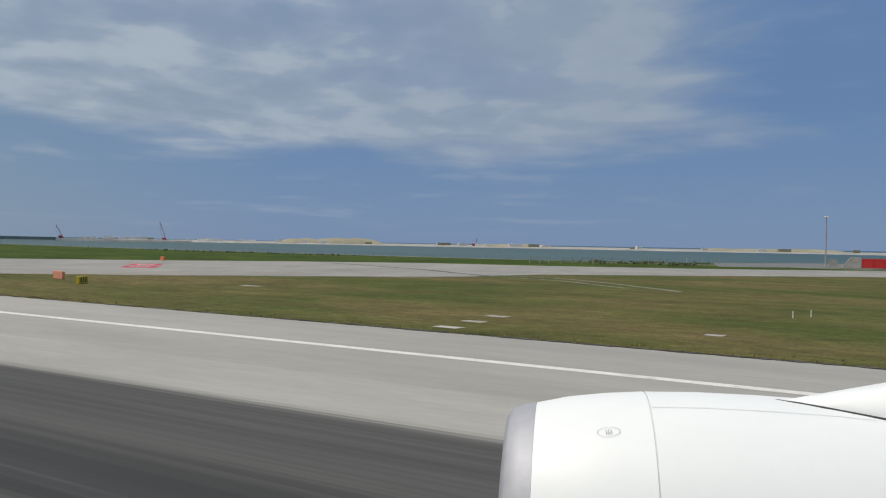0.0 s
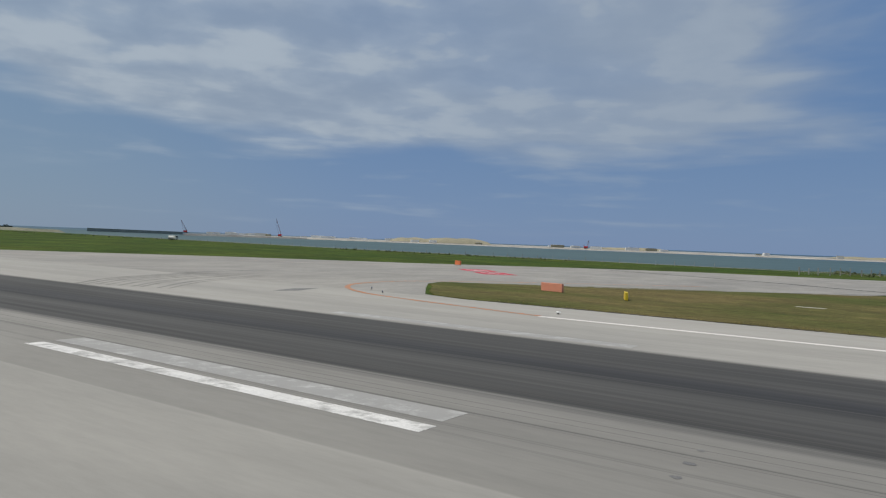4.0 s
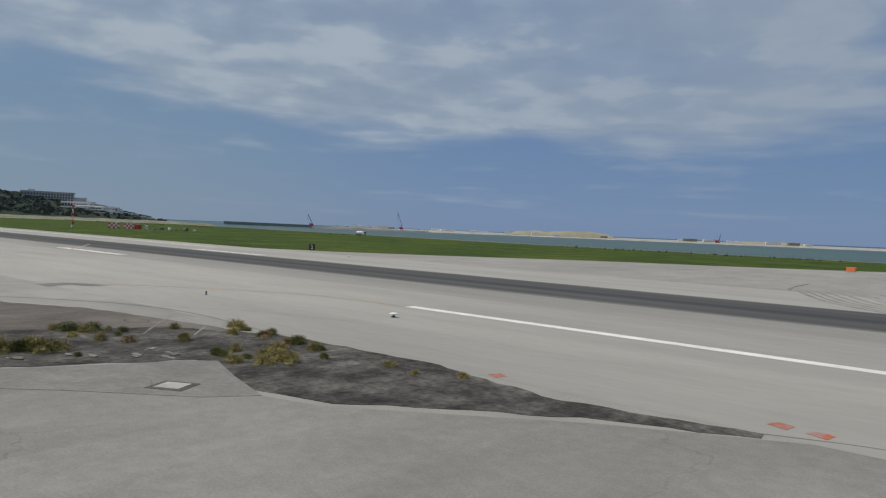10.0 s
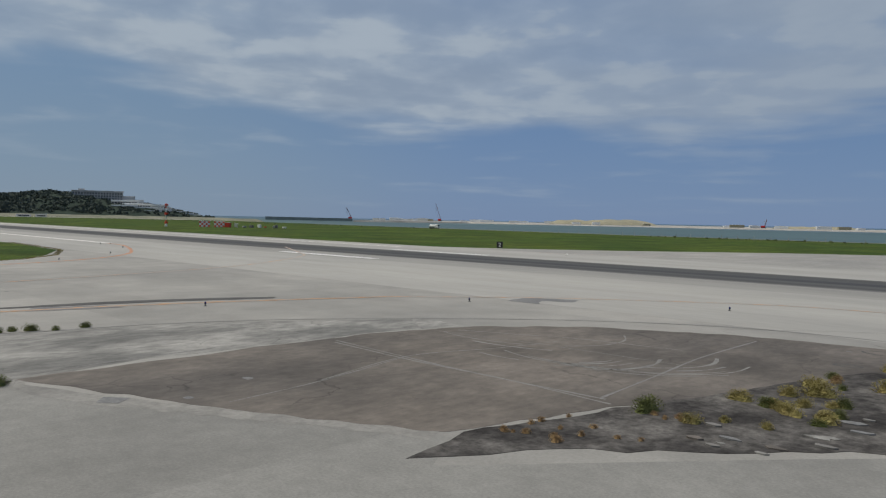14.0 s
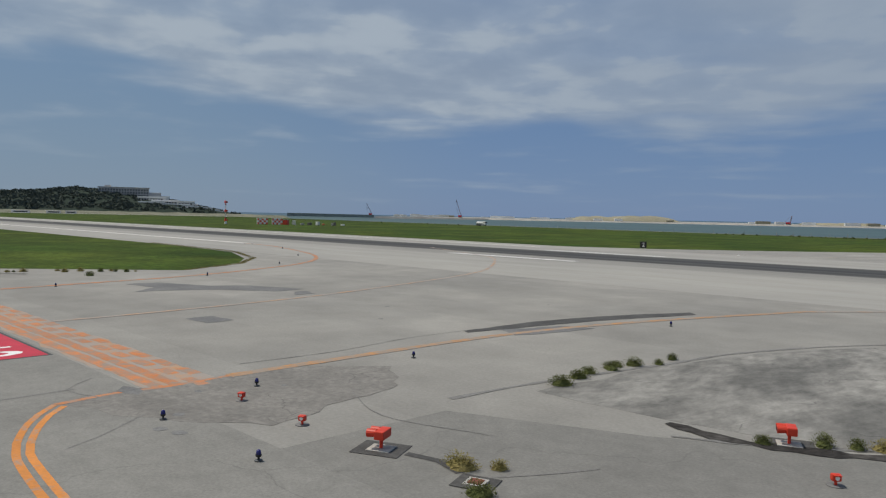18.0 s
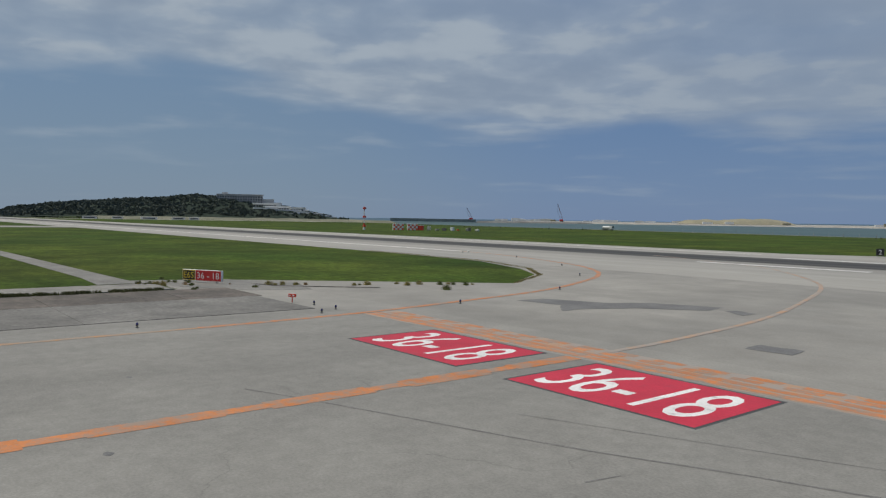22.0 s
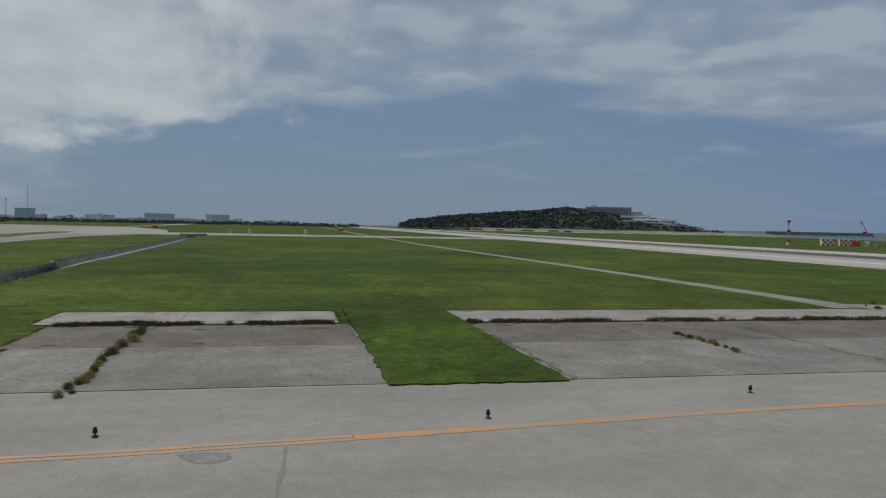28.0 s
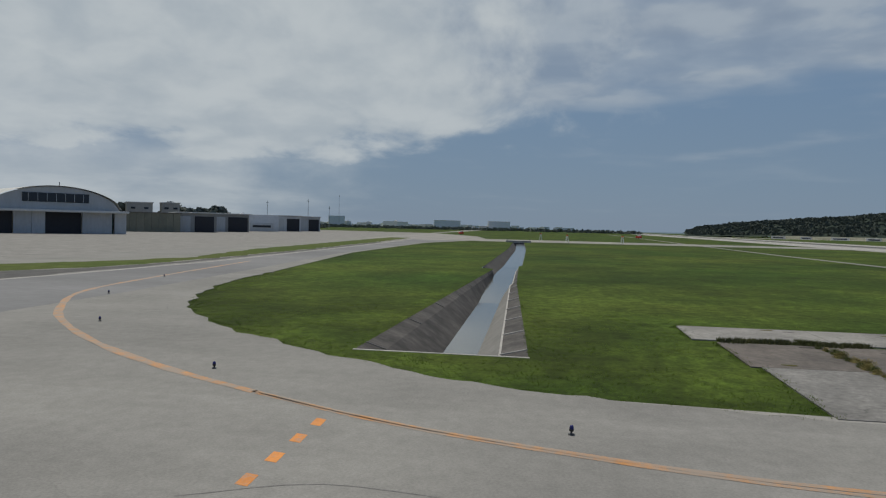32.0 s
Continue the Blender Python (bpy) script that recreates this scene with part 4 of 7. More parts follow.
sheet("grass_gap", rough_edge(rect(-71, -50.3, -120.4, -114.3), 0.3, 0.09, 8), 0.06, M["grass"], 0.12, "grass strip grown through the concrete", "grass")
sheet("service_path", [(-71.0, -86.6), (-71.0, -83.6), (-78, -83.9), (-120, -85.0), (-216, -88.3), (-330, -88.5), (-330, -90.0), (-216, -90.2), (-120, -87.0), (-78, -86.2)], 0.0, M["slabgrey"], 0.05, "narrow service path through the grass", "path")
sheet("service_path_far", [(-352, -88.0), (-352, -90.0), (-900, -86), (-900, -83)], 0.0, M["slablight"], 0.05, "narrow service path through the grass", "path")
sheet("sign_pad", [(-74, -86), (-69, -83.4), (-62, -78.6), (-60.5, -74.8), (-66, -73.2), (-71.5, -77)], 0.012, M["slabgrey"], 0.05, "pale concrete round the sign", "pavement")

# ---------------------------------------------------------------- painted markings
for nm, y, x0, x1 in (("side_stripe_west", 21.5, 83.7, 600), ("side_stripe_east", -22.5, 19.2, 57.9), ("side_stripe_south", -22.5, -1500, -106), ("side_stripe_far", 21.5, -1500, -78)):
    sheet(nm, rect(x0, x1, y - (0.32 if y > 0 else 0.45), y + (0.32 if y > 0 else 0.45)), 0.009, M["white"], 0.003, "white painted runway side stripe", "road marking")
for nm, x0, y0, w in (("touchdown_bar", 75.2, -11.0, 0.85), ("touchdown_bar_near", 75.0, -9.6, 1.4), ("touchdown_bar_far", 73.2, 10.3, 1.3), ("touchdown_bar", -69.5, -12.2, 1.6), ("touchdown_bar", -69.5, 10.9, 1.5)):
    sheet(nm, rect(x0, x0 + 21.6, y0, y0 + w), 0.009, M["whitefaded" if nm[-3:] in ("far", "ear") else "whiteworn"], 0.003, "worn white touchdown zone bar", "road marking")
EDGE_N = [(19.2, -22.9), (14, -23.0), (8, -24.4), (0.5, -29.6), (-6.0, -35.6), (-11.2, -42.2), (-13.7, -49.4), (-15.4, -55.0), (-16.6, -60.5), (-17.1, -66), (-17.2, -76.2)]
HOOK_N = [(-17.2, -76.2), (-17.05, -78.3), (-17.2, -79.7), (-16.96, -81.36), (-16.2, -81.99), (-15.57, -82.39), (-14.85, -82.74), (-14.05, -83.07), (-13.3, -83.29), (-12.24, -83.47), (-9.5, -83.7), (-4, -83.9), (6, -83.9)]
ribbon("taxiway_edge_line", EDGE_N[:6], 0.34, 0.013, M["orangefaint"], "faded orange taxiway edge line", jitter=0.1)
ribbon("taxiway_edge_line", EDGE_N[5:], 0.46, 0.013, M["orangeold"], "faded orange taxiway edge line", jitter=0.1)
ribbon("taxiway_edge_line", HOOK_N[:4], 0.22, 0.0105, M["orange"], "thin faded orange edge line", jitter=0.15, step=0.4)
ribbon("taxiway_edge_line", HOOK_N[3:], 0.17, 0.0105, M["orangenew"], "bright orange double edge line", step=0.4)
ribbon("taxiway_edge_line", [(-16.65, -81.23), (-16.01, -81.78), (-15.38, -82.16), (-14.65, -82.52), (-13.85, -82.85), (-13.17, -83.06), (-12.0, -83.21), (-9.4, -83.42), (-4, -83.62), (6, -83.62)], 0.17, 0.0105, M["orangenew"], "bright orange double edge line", step=0.4)
ribbon("taxiway_edge_line", [(57.8, -22.7), (59.8, -22.6), (62.1, -23.8), (63.6, -24.9), (64.6, -26.3), (65.3, -27.8), (65.7, -29.2), (65.8, -30.6), (65.7, -32.0), (65.5, -33.2), (65.2, -34.4), (64.6, -35.2), (63.3, -36.7), (58.6, -41.5), (48.6, -51)], 0.2, 0.0105, M["orangeold"], "orange curved double edge line", jitter=0.1)
ribbon("taxiway_edge_line", [(58.0, -23.1), (59.5, -23.0), (61.5, -23.9), (62.9, -25.0), (63.8, -26.2), (64.6, -27.6), (65.1, -29.1), (65.3, -30.5), (65.2, -31.8), (65.0, -33.0), (64.7, -34.1), (64.1, -34.9), (62.7, -36.5), (58.1, -41.1), (48.2, -50.5)], 0.2, 0.0105, M["orangeold"], "orange curved double edge line", jitter=0.1)
EDGE_S = [(-106, -22.9), (-94, -24.9), (-75.5, -31.8), (-66, -37.6), (-59.6, -44.3), (-55.0, -52.4), (-51.4, -61.0), (-49.2, -70.5), (-47.6, -79), (-46.9, -88), (-46.6, -98), (-46.0, -110), (-44.8, -122), (-44.2, -130), (-44.6, -137), (-46.2, -143.3),
          (-47.7, -147.2), (-49.7, -151), (-52.2, -155.2), (-56.2, -160.6), (-61.3, -165.9), (-66.5, -170.0), (-75.8, -175), (-90, -177.8), (-120, -182)]
ribbon("taxiway_edge_line", EDGE_S[:10], 0.46, 0.013, M["orange"], "orange taxiway edge line", jitter=0.12)
ribbon("taxiway_edge_line", EDGE_S[9:13], 0.4, 0.013, M["orangeold"], "old brownish orange taxiway edge line", jitter=0.15)
for side in (-0.15, 0.15):
    ribbon("taxiway_edge_line", [(x + side * (0.9 if y > -140 else 0.75), y + side * (0.0 if y > -134 else 0.6)) for x, y in EDGE_S[12:18]], 0.2, 0.013, M["orangeold"], "thin brownish orange double edge line", jitter=0.18, step=0.8)
ribbon("taxiway_edge_line", EDGE_S[17:], 0.42, 0.013, M["orangeold"], "old brownish orange edge line round the turn", jitter=0.3)
ribbon("taxiway_centre_line", [(-84, -1.0), (-66.6, -10.4), (-57.0, -16.5), (-46.0, -30), (-41, -39), (-37, -50.7), (-34, -61.7), (-32.6, -72), (-32.3, -77.0)], 0.34, 0.013, M["orangefaint"], "faded orange taxiway centre line", jitter=0.1)
rnd = random.Random(4)
y = -79.0
while y > -150:
    ribbon("taxiway_centre_line", [(-32.3, y), (-32.3, y - 3.3)], rnd.choice((0.82, 0.92, 0.74)), 0.013, M["orange"], "orange taxiway centre line in thick and thin lengths", curve=False)
    ribbon("taxiway_centre_line", [(-32.3, y - 3.3), (-32.3, y - 4.6)], 0.52, 0.013, M["orange"], "orange taxiway centre line in thick and thin lengths", curve=False)
    y -= 4.6
ribbon("taxiway_edge_line", [(83.6, 21.7), (74, 23.6), (68, 25.0), (62.4, 26.7), (56.5, 30.6), (52.6, 35.6), (50.9, 41.0), (50.6, 46.0), (52.0, 51.5), (58, 62.0), (68, 76), (78, 88)], 0.55, 0.013, M["orange"], "faded orange line on the seaward taxiway", jitter=0.1)
ribbon("taxiway_edge_line", [(-60, 24), (-40, 34), (-22, 52), (10, 92)], 0.3, 0.013, M["orangefaint"], "faded orange line on the seaward taxiway", jitter=0.1)
# holding position: two solid lines on the taxiway side, two broken lines on the runway side
sheet("holding_smear", rough_edge(rect(-47.4, -17.0, -78.85, -76.6), 0.8, 0.12, 4), 0.0055, M["orangefaint"], 0.002, "smeared faded orange paint under the holding lines", "road marking")
for yy in (-78.5, -77.95):
    sheet("holding_line", rough_edge(rect(-47.3, -17.0, yy - 0.2, yy + 0.2), 0.5, 0.035, 7), 0.009, M["orange"], 0.003, "solid orange holding position line", "road marking")
rnd = random.Random(3)
for yy, o in ((-77.35, 0.0), (-76.82, 0.35)):
    x = -47.0 + o
    while x < -17.6:
        sheet("holding_dash", rough_edge(rect(x, x + rnd.uniform(0.95, 1.25), yy - 0.2, yy + 0.2), 0.4, 0.04, int(-x * 7)), 0.009, M["orange"], 0.003, "broken orange holding position dash", "road marking")
        x += 1.83
for k in range(5):
    sheet("crossing_dash", [(-47.3 + 1.47 * k, -148.24), (-46.65 + 1.47 * k, -148.2), (-46.57 + 1.47 * k, -147.9), (-47.22 + 1.47 * k, -147.94)], 0.0105, M["orangenew"], 0.003, "bright orange dash across the turn", "road marking")

# red runway panels with white numbers, on the ground
lettering = text_mesh("36-18", 5.75, 3.5, M["textwhite"])


def red_panel(x0, x1, y0, y1, txt=True):
    p = empty("road_panel", label="red runway designation panel painted on the taxiway, white numbers 36-18", category="road marking")
    sheet("border", rect(x0 - 0.12, x1 + 0.12, y0 - 0.12, y1 + 0.12), 0.0095, M["darkedge"], 0.003, parent=p)
    sheet("field", rect(x0, x1, y0, y1), 0.0125, M["red"], 0.003, parent=p)
    t = new("lettering", lettering)
    t.parent = p
    t.matrix_basis = pose((x0 + x1) / 2, (y0 + y1) / 2, 0.0145)
    return p


red_panel(-31.0, -24.2, -83.75, -79.25)
red_panel(-40.6, -33.6, -83.75, -79.3)
for u, v in ((32.4, 94.6), (41.6, 85.6)):
    q = empty("road_panel", pose(u, v, 0, 0, 0, -43.5), label="faded red runway panel on the seaward taxiway", category="road marking")
    sheet("field", rect(-4.6, 4.6, -3.0, 3.0), 0.018, M["red"], 0.003, parent=q)
    t = new("lettering", lettering)
    t.parent = q
    t.matrix_basis = pose(0, 0, 0.024)

# tar joints, cracks and repair patches
for pts, w in (([(60.7, -34.6), (58.9, -34.8), (57.6, -34.8), (50, -35.8), (46.7, -36.9)], 0.08), ([(58.8, -32.1), (56.4, -33.1), (54.9, -33.7), (51.6, -35.3)], 0.06), ([(-18.8, -63.5), (-18.9, -67), (-18.4, -71), (-18.6, -75)], 0.07), ([(-14.6, -80.0), (-13.4, -81.6), (-13.0, -82.4)], 0.05), ([(-19.5, -79.5), (-18.4, -80.6), (-17.0, -80.2)], 0.06), ([(-5.8, -77.1), (-5.2, -76.2), (-4.5, -74.9)], 0.1), ([(-13, -74.6), (-10.5, -75.6), (-7.5, -74.8)], 0.05),
               ([(26.7, -37.4), (22.6, -37.0), (16.1, -36.5), (10.2, -37.6), (4.6, -41.1), (0.2, -45.4), (-3.2, -49.7), (-6.2, -54.4), (-8.2, -59.4), (-8.9, -63.2), (-10.2, -69.5), (-10.6, -73)], 0.30), ([(0, -68.2), (-2.4, -70.4), (-4.6, -71.6)], 0.3),
               ([(-44.3, -123.6), (-42.6, -123.65), (-41.3, -123.75), (-38.5, -123.5)], 0.13), ([(-18.6, -87.6), (-18.3, -85.4), (-18.4, -80.4)], 0.12), ([(-65.3, -123.9), (-59.7, -123.5), (-55.2, -122.1), (-52.0, -120.9)], 0.04), ([(-41.4, -149), (-42.6, -146.5), (-42.2, -143)], 0.06),
               ([(-68.1, -135.3), (-56.7, -131.6), (-51.4, -129.9)], 0.06), ([(-70, -165.4), (-66, -163.4), (-63.5, -164.5)], 0.05), ([(-80, -168.8), (-75.5, -168.4), (-71, -167.2)], 0.06),
               ([(0.6, -55.9), (8.5, -56.4), (13.9, -56.3)], 0.16), ([(13.7, -56.2), (13.3, -52.1), (12.8, -47.3), (12.7, -41.4)], 0.13), ([(1.5, -50.5), (7.0, -49.8), (13.0, -49.5)], 0.09),
               ([(10.2, -38.6), (16, -33.5), (23.5, -31)], 0.07),
               ([(-34.5, -91.2), (-31.3, -89.9), (-25.1, -87.6), (-21.6, -86.0), (-18.2, -84.6)], 0.12), ([(-27.7, -86.5), (-23.1, -84.6), (-19.3, -83.0)], 0.05), ([(-23.3, -89.0), (-23.1, -88.1)], 0.09), ([(-18.5, -86.5), (-18.3, -85.1)], 0.12), ([(1.8, -75.6), (0.8, -73.8)], 0.07),
               ([(26.5, -51.1), (27.9, -50.0), (30.0, -49.2)], 0.12), ([(-0.2, -67.5), (-0.6, -65.2), (-0.9, -60.6)], 0.13), ([(7.0, -64.6), (6.5, -61.1), (5.2, -56.1)], 0.08), ([(54.3, -34.7), (58.7, -34.4), (61.2, -34.2)], 0.10), ([(60.2, -33.1), (59.8, -31.7), (58.9, -31.6)], 0.07)):
    ribbon("tar_joint", pts, w * 0.62, 0.0118, M["joint"], "dark tarred joint in the asphalt", "joint", jitter=0.45, step=0.6)
for pts in ([(-29.6, -71.5), (-29.7, -70.0), (-27.9, -69.9), (-27.7, -71.4)], [(-47.6, -67.0), (-47.6, -64.7), (-43.4, -62.8), (-42.2, -60.4), (-38.1, -58.6), (-37.7, -60.9), (-40.8, -63.6), (-42.3, -67.0), (-42.3, -68.6), (-44.4, -66.4)], [(-37.0, -60.3), (-36.8, -59.4), (-35.3, -59.9), (-35.4, -61.3)], [(-4.8, -37.4), (-5.4, -34.8), (-2.1, -33.2), (-1.6, -34.6), (-3.4, -35.6), (-2.3, -37.4)], [(-17.9, -62.0), (-16.8, -58.6), (-15.4, -58.0), (-15.6, -59.9), (-16.5, -62.7)], [(57.8, -22.3), (60.8, -22.1), (61.2, -22.5), (58.2, -22.9)], [(54.6, 24.5), (55.5, 27.3), (57.1, 22.9), (56.2, 20.4)],
            [(-44.06, -125.95), (-44.0, -124.8), (-43.6, -124.72), (-43.3, -125.1), (-43.4, -125.5), (-43.65, -125.7)], [(-17.0, -79.0), (-16.6, -79.3), (-17.4, -79.6), (-17.9, -79.2)], [(4.2, -66.9), (4.8, -66.4), (5.2, -66.9), (4.7, -67.3)], [(65.0, -30.6), (64.3, -29.3), (64.3, -28.6), (64.6, -28.7), (65.0, -29.7)]):
    sheet("repair_patch", rough_edge(pts, 0.4, 0.09, 2), 0.0122, M["patch"], 0.003, "dark asphalt repair patch", "pavement")
rnd = random.Random(77)
for k in range(15):
    cx, cy, r = rnd.choice(((4.0, -47.0, 5.2), (7.5, -50.5, 4.2), (9.5, -48.5, 5.0))) if k else (5.0, -47.0, 5.0)
    r += rnd.uniform(-0.9, 0.9)
    a0, span = rnd.uniform(-2.2, -0.6), rnd.uniform(0.5, 1.3)
    ribbon("tyre_scrub", [(cx + r * math.cos(a0 + span * j / 4), cy + 0.8 * r * math.sin(a0 + span * j / 4)) for j in range(5)], rnd.uniform(0.06, 0.13), 0.0135, M["slabgrey"], "pale curved tyre scrub on the old concrete", "stain", jitter=0.6, step=0.4)
sheet("repair_patch", rough_edge([(-18.75, -63.6), (-18.6, -58.5), (-17.7, -54.3), (-16.6, -51.2), (-15.3, -48.3), (-14.6, -49.0), (-15.7, -52.2), (-16.7, -55.5), (-17.6, -60.0), (-18.3, -63.8)], 0.4, 0.05, 2), 0.0125, M["tarstrip"], 0.003, "black tarred repair strip along the edge line", "pavement")
sheet("worn_patch", rough_edge([(-16.9, -81.2), (-17.6, -79.3), (-17.0, -77.9), (-17.3, -76.2), (-17.3, -74.1), (-15.0, -71.3), (-12.8, -73.0), (-12.4, -75.0), (-11.6, -78.2), (-12.9, -79.3), (-14.5, -80.3)], 0.5, 0.2, 6), 0.0084, M["wornbrown"], 0.003, "worn brownish asphalt round the guard lamps", "pavement")
rnd = random.Random(55)
for cx, cy in ((60.4, -25.5), (60.7, -27.2), (62.5, -24.8), (62.9, -30.0), (60.1, -31.6), (61.9, -31.0), (66.1, -32.3), (103.3, -7.4), (103.4, -8.8), (103.5, -10.1), (-14.0, -79.4), (-13.1, -80.3), (-12.5, -80.1), (-15.9, -77.9), (-15.0, -75.6), (4.4, -66.8), (5.8, -65.2), (4.7, -62.6), (16.4, -41.0), (-30.5, -96), (-38, -93.5), (-27.5, -60.5), (-24, -64), (-22.5, -52)):
    r = rnd.uniform(0.1, 0.26)
    pts = [(cx + r * rnd.uniform(0.6, 1.1) * math.cos(6.283 * j / 8), cy + 0.75 * r * rnd.uniform(0.6, 1.1) * math.sin(6.283 * j / 8)) for j in range(8)]
    sheet("tar_spot", pts, 0.0115, M["patch"], 0.002, "small dark tar spot on the asphalt", "stain")
for cx, cy in ((37.3, -36.4), (46.8, -35.5), (47.9, -35.7)):
    sheet("orange_plate", [(cx - 0.33, cy - 0.16), (cx + 0.28, cy - 0.42), (cx + 0.34, cy + 0.15), (cx - 0.16, cy + 0.38)], 0.0125, M["rustorange"], 0.004, "worn rust-orange square painted on the asphalt", "road marking")


rnd = random.Random(41)
for cx, cy, r in ((17.3, -44.6, 0.5), (19.4, -44.5, 0.48), (17.6, -40.4, 0.85)):
    ribbon("tar_ring", [(cx + r * math.cos(j * 0.6283), cy + 0.6 * r * math.sin(j * 0.6283)) for j in range(11)], 0.13, 0.0137, M["tarstrip"], "dark oval ring of tar on the old concrete", "stain", jitter=0.3, step=0.3)
for pts, w in (([(16.6, -38.0), (19.0, -40.0), (21.8, -42.1)], 0.12), ([(21.0, -38.6), (23.3, -40.5)], 0.12), ([(1.0, -56.25), (5.9, -56.5), (10.0, -56.4), (14.3, -56.7)], 0.15), ([(6.9, -48.7), (6.3, -51.9), (5.2, -56.0), (6.4, -61.0)], 0.09), ([(1.9, -49.6), (4.6, -48.4), (7.4, -47.2), (11.6, -46.4)], 0.1)):
    ribbon("pale_seam", pts, w * 0.75, 0.0138, M["slabgrey"], "pale cement line over the old concrete", "joint", jitter=0.4, step=0.5)
ribbon("pale_fringe", [(0.2, -68.5), (3.0, -67.7), (5.6, -66.5), (8.4, -64.9), (11.2, -63.4), (13.0, -62.6)], 0.75, 0.0062, M["slablight"], "pale worn fringe of the asphalt", "pavement", jitter=0.45, step=0.5)
for k in range(46):
    u, v = rnd.random(), rnd.random()
    x, y = 15.6 + 10.2 * u + 2.2 * v, -59.0 + 16.5 * u - 1.2 * v
    r = rnd.uniform(0.12, 0.42)
    a0 = rnd.uniform(0, 3)
    pts = [(x + r * rnd.uniform(0.6, 1.2) * math.cos(a0 + j * 1.047), y + 0.5 * r * rnd.uniform(0.6, 1.2) * math.sin(a0 + j * 1.047)) for j in range(6)]
    sheet("rubble_chip", pts, rnd.uniform(0.02, 0.06), M[rnd.choice(("slabdark", "slabgrey", "oldgrey", "patch", "rock"))], 0.06, "flat chip of broken concrete on the dirt", "rubble", kind="")
for x, y in ((21.2, -53.8), (22.7, -55.3)):
    pts = [(x + 0.42 * rnd.uniform(0.6, 1.2) * math.cos(j * 0.785), y + 0.22 * rnd.uniform(0.6, 1.2) * math.sin(j * 0.785)) for j in range(8)]
    sheet("rust_patch", pts, 0.03, M["rust"], 0.03, "rust-red plate lying by the dirt wedge", "rubble", kind="")


def cover(cx, cy, s, turn, z=0.02, dark=True):
    """A cable pit: dark surround, pale concrete frame, rusty lid."""
    p = empty("cable_pit", pose(cx, cy, 0, 0, 0, turn), label="flush cable pit with a rusty red lid in a pale frame", category="cable pit")
    if dark:
        part("surround", boxm((0, 0, z), (s * 2.0, s * 1.7, 0.01)), M["tarstrip"], p)
    part("frame", boxm((0, 0, z + 0.012), (s, s, 0.02), bevel=0.004), M["concretelight"], p)
    part("lid", boxm((0, 0, z + 0.026), (s * 0.66, s * 0.66, 0.02), bevel=0.004), M["rust"], p)
    return p


cover(1.55, -71.15, 0.5, 15)
cover(-5.7, -77.4, 0.42, 20)
cover(0.3, -68.8, 0.4, 15)
p = empty("cable_pit", pose(32.2, -46.2, 0, 0, 0, 30), label="flush square cable pit with a pale concrete lid", category="cable pit")
part("surround", boxm((0, 0, 0.02), (1.25, 1.15, 0.01)), M["tarstrip"], p)
part("lid", boxm((0, 0, 0.03), (0.85, 0.8, 0.02), bevel=0.004), M["concretelight"], p)

# ---------------------------------------------------------------- the ditch
ditch = empty("drainage_ditch", label="concrete-lined drainage ditch with still grey water", category="ditch")


def strip_mesh(rows):
    """Faces between successive rows of points (each row the same length)."""
    bm = bmesh.new()
    prev = None
    for row in rows:
        cur = [bm.verts.new(p) for p in row]
        if prev:
            for k in range(len(cur) - 1):
                bm.faces.new((prev[k], cur[k], cur[k + 1], prev[k + 1]))
        prev = cur
    return bm


def at_x(line, x):
    for (x0, y0), (x1, y1) in zip(line, line[1:]):
        if x1 <= x <= x0:
            return y0 + (y1 - y0) * (x - x0) / (x1 - x0)
    return line[-1][1]


WATER = [(-58.2, -146.35, 0.85), (-65, -146.6, 0.85), (-113, -148.35, 1.05), (-124, -148.7, 1.1), (-134, -148.6, 1.15), (-212, -151.2, 1.3), (-292, -155.4, 1.3)]
wl = [(x, y) for x, y, w in WATER]
ww = [(x, w) for x, y, w in WATER]
xs = [-58.2, -59.6] + [-60 - 2.9 * k for k in range(80)]
xs = [x for x in xs if x > -291] + [-292]


def bank_rows(side, line):
    rows = []
    for x in xs:
        e, c, w = at_x(line, x), at_x(wl, x), at_x(ww, x)
        foot = c + side * w - (0.45 if side > 0 and x > -100 else 0.0)
        ledge = 0.42 if side > 0 else 0.30
        m = e + (foot - e) * (ledge if x > -122 else 0.06)
        drop = 0.32 if x > -122 else 0.2
        rows.append([(x, e, -0.03), (x, m, -drop), (x, foot, -1.62)])
    return rows


left, right = bank_rows(-1, DITCH_L), bank_rows(1, DITCH_R)
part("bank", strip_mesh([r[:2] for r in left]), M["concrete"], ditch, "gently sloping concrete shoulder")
# landward steep bank, darker than the one opposite
part("bank", strip_mesh([r[1:] for r in left]), M["concrete"], ditch, "steep dark concrete bank with random blotches")
part("bank", strip_mesh([r[:2] for r in right]), M["concrete"], ditch, "gently sloping concrete shoulder")
part("bank", strip_mesh([r[1:] for r in right]), M["slabgrey"], ditch, "steep pale concrete bank")


def water_row(x):
    """The wet bed climbs towards the culvert along the runway-side bank."""
    k = min(1.0, max(0.0, (-92 - x) / 42))
    c, w = at_x(wl, x), at_x(ww, x)
    lo = c - w - 0.35 * (1 - k)
    hi = (c + w - 0.2) * (1 - k) + (at_x(DITCH_R, x) - 0.1) * k
    z = -1.42 + 0.95 * k
    return [(x, lo, z), (x, hi, z)]


